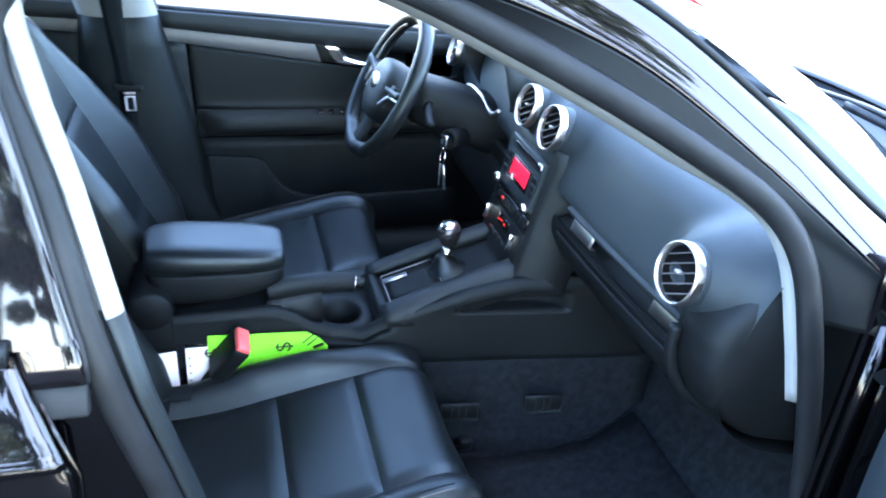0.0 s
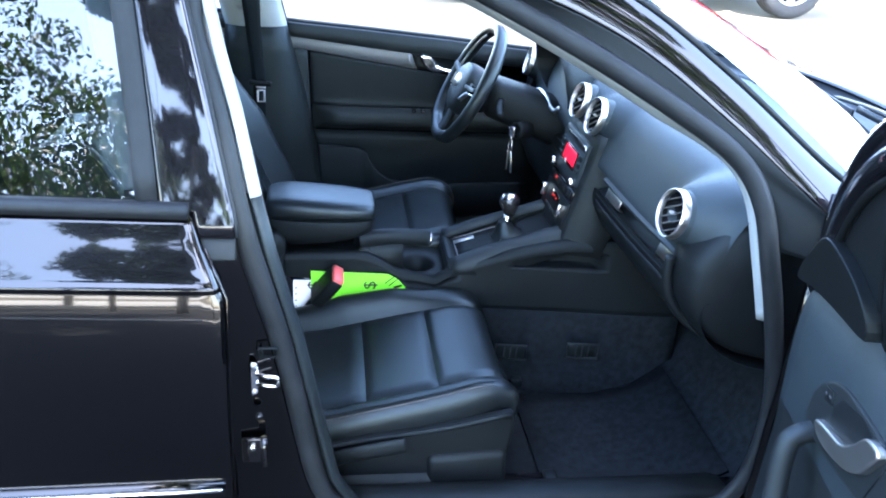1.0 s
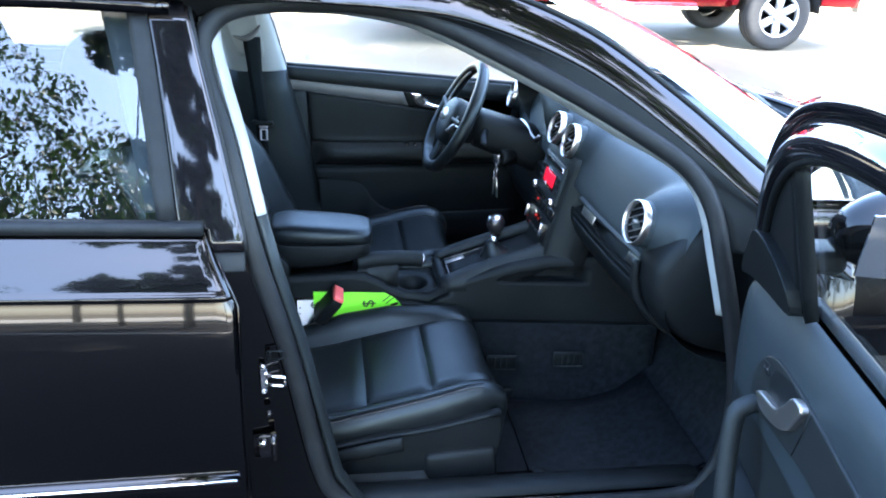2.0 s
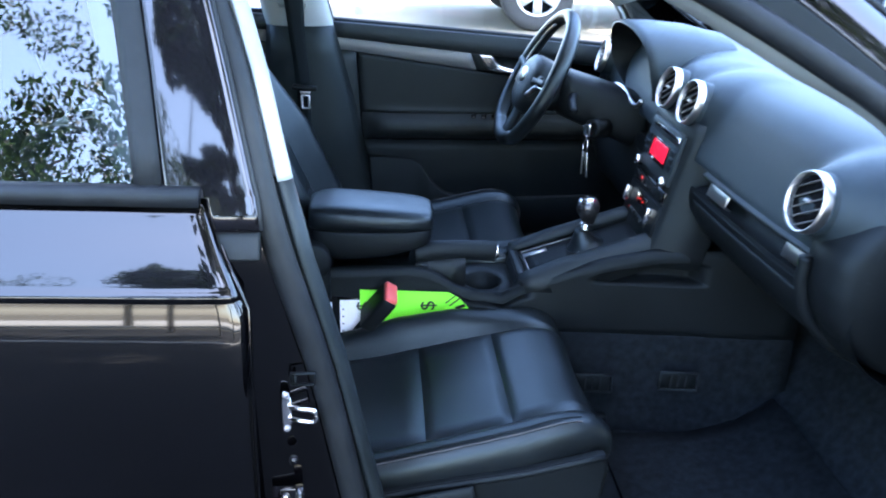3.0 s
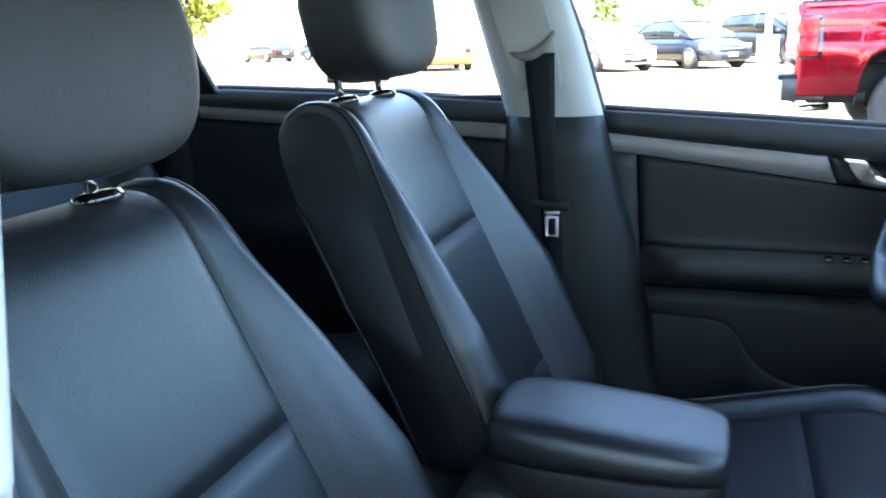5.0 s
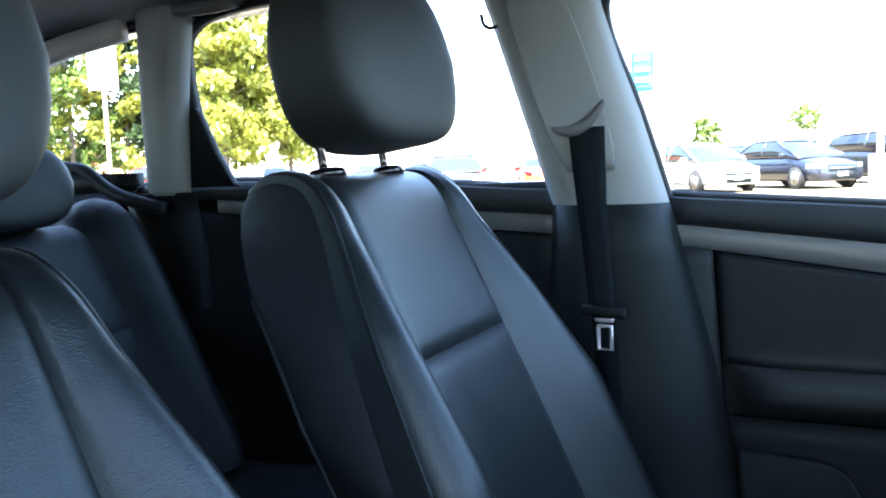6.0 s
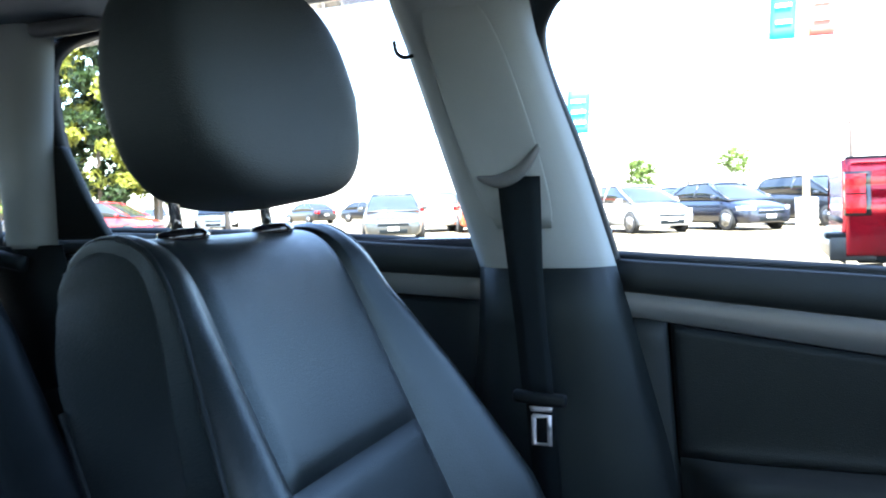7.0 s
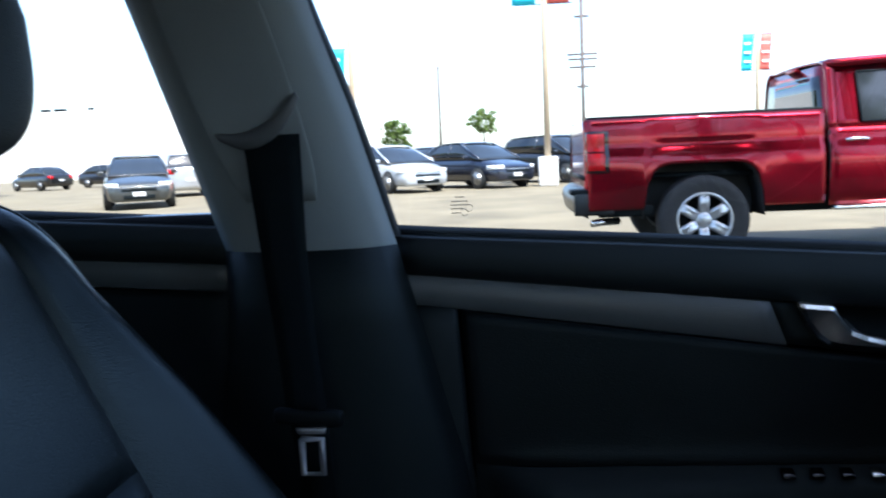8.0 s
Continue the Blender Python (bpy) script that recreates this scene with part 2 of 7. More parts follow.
# unseen slab, widened and whitened so the door paint mirrors a bright band
verge = part("pavement", block((180, 14.0, 0.14), pose(0, -22.0, 0.07), 0.02), VERGE)
tagged(verge, "unseen pale slab along the lane, added for the door's reflections", "pavement", kind="structure")


# ---------------------------------------------------------------- the car's shell
def y_in(z):
    """Half width of the cabin inside at a height."""
    return 0.70 - max(0.0, z - 0.95) * 0.36


def y_out(z):
    """Half width of the outer skin at a height."""
    return along(((0.25, 0.72), (0.40, 0.806), (0.50, 0.827), (0.60, 0.8305), (0.68, 0.8265), (0.72, 0.8235), (0.76, 0.8193), (0.79, 0.8153), (0.82, 0.8104), (0.85, 0.8042), (0.8785, 0.797), (0.8835, 0.7975), (0.91, 0.783), (0.95, 0.759), (0.98, 0.743), (1.0, 0.737), (1.4, 0.605)), z)


# outline of a front door opening, from the rear of the sill up and round to the front
B_EDGE = ((0.36, 0.16), (0.40, 0.125), (0.458, 0.101), (0.73, 0.047), (0.946, -0.01), (1.119, -0.05), (1.25, -0.088))
LOOP = [(0.30, 0.338), (0.20, 0.348), (0.145, 0.385), (0.101, 0.458), (0.047, 0.73), (-0.01, 0.946), (-0.05, 1.119), (-0.085, 1.24), (-0.075, 1.30),
        (-0.02, 1.335), (0.12, 1.347), (0.25, 1.335), (0.35, 1.305), (0.53, 1.222), (0.68, 1.142), (0.79, 1.072), (0.84, 1.0), (0.872, 0.89), (0.91, 0.77),
        (0.948, 0.61), (0.95, 0.48), (0.925, 0.39), (0.86, 0.345), (0.60, 0.338)]


def loop_at(sgn, out, start=0, stop=None, shift=0.0):
    pts = [(x, sgn * (y_in(z) + out), z) for x, z in LOOP[start:stop]]
    return curve(pts, 6)


shell = thing("hatchback", "black five-door hatchback with its front passenger door open", "car")

# roof, rear and front skins
part("roof", sheet([[(x, s * 0.60 * w, 1.40 + 0.025 * (1 - s * s) - 0.02 * max(0, (x - 0.2)) - 0.05 * max(0, -x - 1.0))
                     for s in np.linspace(-1, 1, 15)] for x, w in ((-1.75, 0.92), (-1.2, 0.98), (-0.6, 1), (0, 1), (0.4, 0.98), (0.52, 0.96))]),
     PAINT, shell, solid=0.012)
for sgn in (-1, 1):
    # rail above the rear door
    rail = curve([(-1.75, sgn * 0.57, 1.31), (-0.9, sgn * 0.615, 1.365), (-0.1, sgn * 0.622, 1.383), (0.02, sgn * 0.620, 1.384)], 8)
    part("roof_rail", sweep(rail, [(-0.035, -0.03), (-0.036, 0.0), (-0.03, 0.02), (-0.01, 0.031), (0.012, 0.031), (0.03, 0.02), (0.036, 0.0), (0.034, -0.03)]), PAINT, shell)
    # convex outer skin of the roof edge and windscreen pillar, from the door gutter up to the glass
    low = curve([(x, sgn * (y_in(z) + 0.034), z) for x, z in ((-0.10, 1.318), (-0.02, 1.338), (0.12, 1.350), (0.25, 1.338), (0.35, 1.308), (0.53, 1.225), (0.68, 1.145), (0.79, 1.075), (0.845, 1.0), (0.875, 0.92))], 8)
    high = curve([(-0.10, sgn * 0.612, 1.397), (-0.02, sgn * 0.611, 1.397), (0.12, sgn * 0.608, 1.396), (0.25, sgn * 0.604, 1.393), (0.40, sgn * 0.597, 1.376), (0.60, sgn * 0.600, 1.302), (0.78, sgn * 0.635, 1.187), (0.95, sgn * 0.685, 1.057), (1.06, sgn * 0.715, 0.985), (1.12, sgn * 0.735, 0.94)], 8)
    # a flat dark face up to a sharp crease, then a narrow convex strip up to the glass
    crease = [Vector(p) + Vector((-0.012, sgn * along(((-0.1, 0.026), (0.3, 0.030), (0.6, 0.040), (0.8, 0.045), (0.95, 0.058), (1.1, 0.060)), p.x), -along(((-0.1, 0.042), (0.4, 0.058), (1.1, 0.062)), p.x))) for p in high]
    part("door_gutter", sheet([[Vector(a).lerp(b, k) for k in (0, 0.15, 0.4, 0.7, 0.93, 1)] for a, b in zip(low, crease)]), HARD, shell, solid=0.004)
    bulge = Vector((0.10, sgn * 0.6, 0.7))
    part("screen_pillar", sheet([[Vector(a).lerp(b, k) + bulge * 0.006 * math.sin(math.pi * k) ** 0.8 for k in (0, 0.06, 0.18, 0.35, 0.5, 0.65, 0.82, 0.94, 1)] for a, b in zip(crease, high)]), PAINT, shell, solid=0.003)
    part("door_frame_flange", sheet([[(p.x, sgn * (abs(p.y) - 0.03), p.z - 0.006) for p in low], [(p.x, sgn * (abs(p.y) + 0.001), p.z) for p in low]]), PAINT, shell, solid=0.003)
    part("screen_moulding", tube([Vector(p) + Vector((0.004, -sgn * 0.006, 0.004)) for p in high[30:70]], 0.006, 6), RUBBER, shell)
    # hinge post and wing
    part("hinge_post", sheet([[(lerp(0.94, 1.16, t), sgn * (0.748 + 0.02 * t), z) for t in np.linspace(0, 1, 5)] for z in (0.34, 0.5, 0.7, 0.85, 0.97, 1.03)]), PAINT, shell, solid=0.01)
    part("front_wing", sheet([[(x, sgn * (y_out(z) - 0.02 - 0.05 * max(0, x - 1.7)), min(z, 0.965 - 0.13 * (x - 1.36) - 0.05 * max(0, (x - 1.3) / 0.95) ** 3))
                               for z in (0.72, 0.8, 0.87, 0.93, 0.97, 1.0, 1.03)] for x in np.linspace(1.02, 2.15, 12)]), PAINT, shell, solid=0.01)
    part("front_wing_lower", sheet([[(x, sgn * (y_out(z) - 0.01), z) for z in (0.28, 0.4, 0.55, 0.72)] for x in (1.0, 1.06, 1.12)]), PAINT, shell, solid=0.01)
    # rear wing beyond the rear door
    part("rear_wing", sheet([[(x, sgn * (y_out(z) - 0.06 * max(0, -x - 1.2)), z) for z in (0.70, 0.8, 0.88, 0.96, 1.0, 1.03)] for x in np.linspace(-0.98, -2.0, 10)]), PAINT, shell, solid=0.01)
    # sill
    part("sill", sheet([[(x, sgn * y, z) for y, z in ((0.60, 0.24), (0.63, 0.325), (0.665, 0.345), (0.70, 0.352), (0.735, 0.335), (0.76, 0.30), (0.775, 0.25), (0.74, 0.17))]
                        for x in np.linspace(-1.0, 1.02, 14)]), PAINT, shell, solid=0.006)
    # inner sill cover of ribbed plastic
    part("sill_cover", sheet([[(x, sgn * y, z) for y, z in ((0.595, 0.262), (0.625, 0.335), (0.66, 0.357), (0.695, 0.362), (0.715, 0.352))] for x in np.linspace(0.10, 0.93, 8)]), HARD, shell, solid=0.004)
    # seal all round the opening
    part("door_seal", sweep(loop_at(sgn, 0.035), [(0.018 * math.cos(a), 0.014 * math.sin(a)) for a in np.linspace(0, 2 * math.pi, 11)[:-1]], up=(0, 1, 0)), RUBBER, shell)
# door jamb of the right pillar: gloss black metal behind the seal
jz = np.linspace(0.35, 1.33, 18)
part("door_jamb", sheet([[(lerp(-0.075 - 0.06 * max(0, z - 0.95), along(B_EDGE, z) - 0.004, t), -(y_in(z) + 0.052 - 0.02 * t), z) for t in np.linspace(0, 1, 6)] for z in jz]), PAINT, shell, solid=0.004)
part("door_jamb", sheet([[(lerp(-0.075 - 0.06 * max(0, z - 0.95), along(B_EDGE, z) - 0.004, t), (y_in(z) + 0.052 - 0.02 * t), z) for t in np.linspace(0, 1, 6)] for z in jz]), PAINT, shell, solid=0.004)

# bonnet, scuttle, screen, tail
def screen_foot(s):
    """Where the windscreen's foot lies along the car, across its width."""
    return 1.11 + 0.31 * (1 - abs(s) ** 2.4)


part("bonnet", sheet([[(lerp(screen_foot(s) + 0.118, 2.25, t), s * (0.752 - 0.07 * t ** 2), 0.985 - 0.13 * (lerp(screen_foot(s), 2.25, t) - 1.36) * (1 if t > 0.03 else 1.0) - 0.05 * t ** 3 - 0.02 * s * s) for s in np.linspace(-1, 1, 21)]
                      for t in np.linspace(0, 1, 14)]), PAINT, shell, solid=0.01)
part("scuttle", sheet([[(screen_foot(s) + d, s * 0.715, z - 0.012 * s * s) for s in np.linspace(-1, 1, 21)] for d, z in ((-0.05, 0.955), (0.0, 0.956), (0.05, 0.955), (0.10, 0.953), (0.125, 0.974))]), HARD, shell, solid=0.006)
part("front_bumper", sheet([[(2.25 + 0.06 * (1 - s * s) - dx, s * 0.66, z) for s in np.linspace(-1, 1, 13)] for z, dx in ((0.87, 0.02), (0.75, 0.0), (0.5, 0.0), (0.25, 0.04))]), PAINT, shell, solid=0.01)
part("tailgate", sheet([[(x, s * w, z) for s in np.linspace(-1, 1, 9)] for x, z, w in ((-1.98, 1.02, 0.60), (-2.05, 0.85, 0.66), (-2.04, 0.6, 0.68), (-2.0, 0.28, 0.66))]), PAINT, shell, solid=0.01)
part("underbody", block((4.1, 1.3, 0.05), pose(0.1, 0, 0.185), 0.01), HARD, shell)
for x, sgn in ((1.62, -1), (1.62, 1), (-1.30, -1), (-1.30, 1)):
    w = part("wheel", lathe([(0.20, -0.10), (0.29, -0.105), (0.312, -0.08), (0.316, 0), (0.312, 0.08), (0.29, 0.105), (0.20, 0.10)], facing((x, sgn * 0.67, 0.316), (0, sgn, 0)), 28), TYRE, shell)
    part("rim", lathe([(0.03, 0.085), (0.06, 0.08), (0.17, 0.06), (0.20, 0.10), (0.205, 0.09), (0.2, 0.0), (0.0, 0.0)], facing((x, sgn * 0.67, 0.316), (0, sgn, 0)), 28), RIM, w)

screen = part("windscreen", sheet([[(lerp(0.47, 1.11, t) + (1 - abs(s) ** 2.4) * lerp(0.06, 0.31, t), s * (lerp(0.580, 0.600, t / 0.3) if t < 0.3 else lerp(0.600, 0.715, (t - 0.3) / 0.7)),
                                     lerp(1.385, 0.955, t) + 0.015 * (1 - s * s) * (1 - t) + 0.035 * math.sin(math.pi * t)) for s in np.linspace(-1, 1, 25)] for t in np.linspace(0, 1, 14)]), GLASS)
tagged(screen, "clear raked windscreen bonded above the scuttle", "windscreen", kind="structure")
back_glass = part("rear_window", sheet([[(lerp(-1.72, -1.98, t), s * lerp(0.52, 0.60, t), lerp(1.34, 1.02, t)) for s in np.linspace(-1, 1, 9)] for t in np.linspace(0, 1, 5)]), TINTED)
tagged(back_glass, "tinted glass of the tailgate", "window", kind="structure")

for k in (0, 1):
    wiper = thing("windscreen_wiper", "black windscreen wiper resting on the base of the screen", "wiper", (1.43, -0.22 + 0.55 * k, 0.985), "wipers")
    dy = -0.02 + 0.55 * k
    part("wiper_arm", sweep(curve([(0.04, 0.32, -0.012), (0.01, 0.10, 0.014), (-0.02, -0.1, 0.02), (-0.035, -0.22, 0.012)], 6), [(-0.009, -0.003), (-0.009, 0.004), (0.009, 0.004), (0.009, -0.003)]), HARD, wiper)
    part("wiper_blade", sweep(curve([(0.0, 0.16, 0.004), (-0.02, -0.05, 0.01), (-0.03, -0.25, 0.008), (-0.02, -0.40, -0.005)], 6), [(-0.006, -0.01), (-0.004, 0.006), (0.004, 0.006), (0.006, -0.01)]), RUBBER, wiper)

# floor, tunnel, bulkhead, ceiling
floor = part("floor", sheet([[(x, y, z) for y in np.linspace(-0.66, 0.66, 25)] for x, z in ((-1.9, 0.45), (-1.0, 0.40), (-0.75, 0.26), (0.0, 0.225), (0.80, 0.225), (0.92, 0.255), (1.02, 0.33), (1.12, 0.48), (1.15, 0.75))]), CARPET)
tagged(floor, "dark moulded carpet over the cabin floor", "floor", kind="structure")
ceiling = part("ceiling", sheet([[(x, s * 0.585, 1.352 + 0.03 * (1 - s * s) - 0.05 * max(0, x - 0.15) - 0.05 * max(0, -x - 0.9)) for s in np.linspace(-1, 1, 13)] for x in np.linspace(-1.72, 0.50, 14)]), CLOTH, solid=0.006)
tagged(ceiling, "pale grey cloth headliner", "ceiling", kind="structure")

# ---------------------------------------------------------------- pillar covers inside
for sgn in (-1, 1):
    side = "right" if sgn < 0 else "left"
    cover = thing("pillar_cover", "pale grey upper and black lower plastic cover of the middle pillar", "pillar", (-0.09, sgn * 0.69, 0.30), "pillar covers", "structure")
    off = Vector(cover.location)

    def across(z, low):
        """Section of the pillar cover at a height, from its rear edge round to the door seal."""
        xr, xf = along(((0.36, -0.30), (0.7, -0.215), (0.98, -0.187), (1.28, -0.245), (1.34, -0.26)), z), along(B_EDGE + ((1.35, -0.10),), z) + 0.014
        bow = 0.035 if low else 0.03
        out = []
        if sgn < 0:
            xp = xf + 0.022
            for t in np.linspace(0, 1, 11):
                out.append((lerp(xr, xp - 0.012, t), y_in(z) + 0.008 + 0.006 * t))
            out += [(xp - 0.004, y_in(z) + 0.015), (xp, y_in(z) + 0.019), (xp - 0.002, y_in(z) + 0.025), (xp - 0.008, y_in(z) + 0.031), (xp - 0.015, y_in(z) + 0.035)]
        else:
            for t in np.linspace(0, 1, 13):
                out.append((lerp(xr, xf, t), y_in(z) + 0.012 * t ** 3 + 0.008 * (1 - t) - bow * (1 - abs(2 * t - 1) ** 4)))
        return [Vector((x, sgn * y, z)) - off for x, y in out]

    cut = 0.997 if sgn < 0 else 0.978
    part("upper_cover", sheet([across(z, False) for z in (cut, cut + 0.007, 1.05, 1.12, 1.2, 1.27, 1.31, 1.35)]), LIGHTTRIM, cover, "pale grey grained plastic", solid=0.004)
    part("lower_cover", sheet([across(z, True) for z in (0.30, 0.36, 0.45, 0.6, 0.75, 0.9, cut + 0.004)]), PILLARBLACK, cover, "black grained plastic", solid=0.004)
    if sgn > 0:
        plate_ = []
        for t in np.linspace(0, 1, 15):
            z = lerp(1.035, 1.30, t)
            mid_, half_ = lerp(-0.108, -0.165, t), 0.050 * min(1.0, max(0.05, math.sin(math.pi * t)) ** 0.12)
            plate_.append([Vector((mid_ + half_ * k, y_in(z) - 0.030 - 0.0025 * (1 - abs(k) ** 6), z)) - off for k in (-1, -0.96, -0.9, -0.5, 0, 0.5, 0.9, 0.96, 1)])
        part("adjuster_plate", sheet(plate_), LIGHTTRIM, cover, "pale grey belt height cover", solid=0.002)
    # pale edge of the headliner trim beside the seal, down the windscreen pillar
    strip = loop_at(sgn, 0.022, 7 if sgn < 0 else 9, 19)
    inner = []
    for p in strip:
        w = along(((-0.1, 0.03), (0.3, 0.028), (0.8, 0.022), (0.9, 0.015)), p.x)
        low_ = along(((-0.1, 0.004), (0.0, 0.018), (0.1, 0.025), (0.45, 0.028), (0.68, 0.026), (0.78, 0.014), (0.84, 0.0)), p.x)
        inner.append(Vector((p.x - along(((-0.1, 0.004), (0.1, 0.0), (0.3, 0.012), (0.8, 0.018), (0.9, 0.02)), p.x), sgn * (abs(p.y) - w), p.z - low_)))
    fp = thing("screen_pillar_cover", "pale grey cover along the windscreen pillar and roof edge", "pillar", (0.4, sgn * 0.62, 1.2), "screen pillar covers", "structure")
    part("edge_trim", sheet([[q - Vector(fp.location) for q in strip], [q - Vector(fp.location) for q in inner]]), LIGHTTRIM, fp, solid=0.004)
    skin = [q for q in inner[14:60] if q.z > 1.045]
    part("pillar_skin", sheet([[q - Vector(fp.location) for q in skin],
                               [Vector((q.x + (0.10 if q.x > 0.25 else 0.02), sgn * (abs(q.y) - 0.01), q.z + 0.035)) - Vector(fp.location) for q in skin]]), LIGHTTRIM, fp, solid=0.004)


# ---------------------------------------------------------------- front seats
def seat_patch(base, u0, u1, v0, v1, nu, nv, groove=0.007, width=0.016):
    """A stitched panel of a seat: the surface base(u, v) drawn in along its seams."""
    rows = []
    for u in np.linspace(u0, u1, nu):
        row = []
        for v in np.linspace(v0, v1, nv):
            p, nrm, du, dv = base(u, v)
            e = 1.0
            for d in (abs(u - u0) * du, abs(u1 - u) * du, abs(v - v0) * dv, abs(v1 - v) * dv):
                e = min(e, d / width)
            row.append(p - nrm * groove * (1 - min(1.0, e)) ** 1.6)
        rows.append(row)
    return sheet(rows)


def carrier(profile, half, cross, turn=1, shape=None):
    """A surface with a side profile (x, z) and a cross-section (side, rise), as a function of arc parameters u and v."""
    prof = curve([(x, 0, z) for x, z in profile], 10)
    acc = np.concatenate(([0], np.cumsum([(b - a).length for a, b in zip(prof, prof[1:])])))
    px, pz = [p.x for p in prof], [p.z for p in prof]
    cs = curve([(a, b, 0) for a, b in cross], 8)
    ca = np.concatenate(([0], np.cumsum([(b - a).length for a, b in zip(cs, cs[1:])])))
    cy, cr = [p.x for p in cs], [p.y for p in cs]

    def at(u, v):
        s, w = u * acc[-1], v * ca[-1]
        x, z = np.interp(s, acc, px), np.interp(s, acc, pz)
        h = 0.01
        d = Vector((np.interp(s + h, acc, px) - np.interp(s - h, acc, px), 0, np.interp(s + h, acc, pz) - np.interp(s - h, acc, pz))).normalized()
        nrm = Vector((-d.z, 0, d.x)) * turn
        k = half(u)
        a, r = np.interp(w, ca, cy), np.interp(w, ca, cr)
        if shape:
            a, r = shape(u, a, r)
        return Vector((x, a * k, z)) + nrm * r, nrm, acc[-1], ca[-1]

    return at, acc[-1], ca[-1]


def v_of(cross, side):
    """The arc parameter of a cross-section where it reaches a sideways place."""
    cs = curve([(a, b, 0) for a, b in cross], 8)
    ca = np.concatenate(([0], np.cumsum([(b - a).length for a, b in zip(cs, cs[1:])])))
    mid = [(p.x, q) for p, q in zip(cs, ca)]
    best = min(range(len(mid)), key=lambda i: abs(mid[i][0] - side) + (10 if abs(cs[i].y) > 0.06 else 0))
    return ca[best] / ca[-1]


CUSHION = [(-0.10, 0.445), (0.0, 0.430), (0.10, 0.437), (0.20, 0.458), (0.35, 0.493), (0.42, 0.510), (0.467, 0.510), (0.499, 0.489), (0.507, 0.450), (0.493, 0.40)]
CUSHION_ACROSS = [(-0.226, -0.115), (-0.239, -0.06), (-0.243, -0.018), (-0.234, 0.008), (-0.205, 0.014), (-0.172, 0.004), (-0.08, -0.004), (0.0, -0.006), (0.08, -0.004), (0.15, 0.002),
                  (0.172, 0.032), (0.194, 0.050), (0.214, 0.040), (0.224, 0.004), (0.225, -0.05), (0.222, -0.11)]
BACK = [(0.02, 0.44), (-0.02, 0.53), (-0.065, 0.62), (-0.115, 0.73), (-0.175, 0.855), (-0.228, 0.965), (-0.258, 1.02), (-0.29, 1.045), (-0.335, 1.046), (-0.374, 1.022)]
REAR = [(-0.09, 0.43), (-0.143, 0.56), (-0.195, 0.68), (-0.254, 0.80), (-0.314, 0.90), (-0.355, 0.96), (-0.374, 0.995), (-0.374, 1.022)]
BACK_ACROSS = [(-0.246, -0.02), (-0.240, 0.022), (-0.218, 0.042), (-0.19, 0.04), (-0.155, 0.016), (-0.128, 0.0), (-0.06, -0.003), (0.0, -0.004), (0.06, -0.003), (0.128, 0.0),
               (0.155, 0.016), (0.19, 0.04), (0.218, 0.042), (0.240, 0.022), (0.246, -0.02)]


def mirrored(pairs):
    return [(-a, b) for a, b in reversed(pairs)]


def headrest_mesh(w, d, h, m, n=48, k=24):
    """A padded head restraint: a rounded block, fuller towards its face."""
    bm = bmesh.new()
    rows = []
    for i in range(k + 1):
        th = -math.pi / 2 + math.pi * i / k
        row = []
        for j in range(n):
            ph = 2 * math.pi * j / n
            def sp(v, e):
                return math.copysign(abs(v) ** e, v)
            cx = sp(math.cos(th), 0.26) * sp(math.cos(ph), 0.30)
            cy = sp(math.cos(th), 0.36) * sp(math.sin(ph), 0.45)
            cz = sp(math.sin(th), 0.55)
            wide = 1.0 + 0.05 * (1 - cz * cz) - 0.07 * max(0, -cz) - 0.05 * max(0, cz)
            fold = 0.0022 * math.exp(-((cy - 0.06 * math.sin(3 * cz)) / 0.05) ** 2) * (cx > 0) * (0.6 + 0.4 * cz)
            row.append(m @ Vector((cx * d / 2 * (1 - 0.22 * max(0, cz)) + fold - 0.004 * cy * cy * (cx > 0), cy * w / 2 * wide, cz * h / 2 + 0.012 * (1 - cy * cy) * cz)))
        rows.append(row)
    return sheet(rows, bm, closed=True)


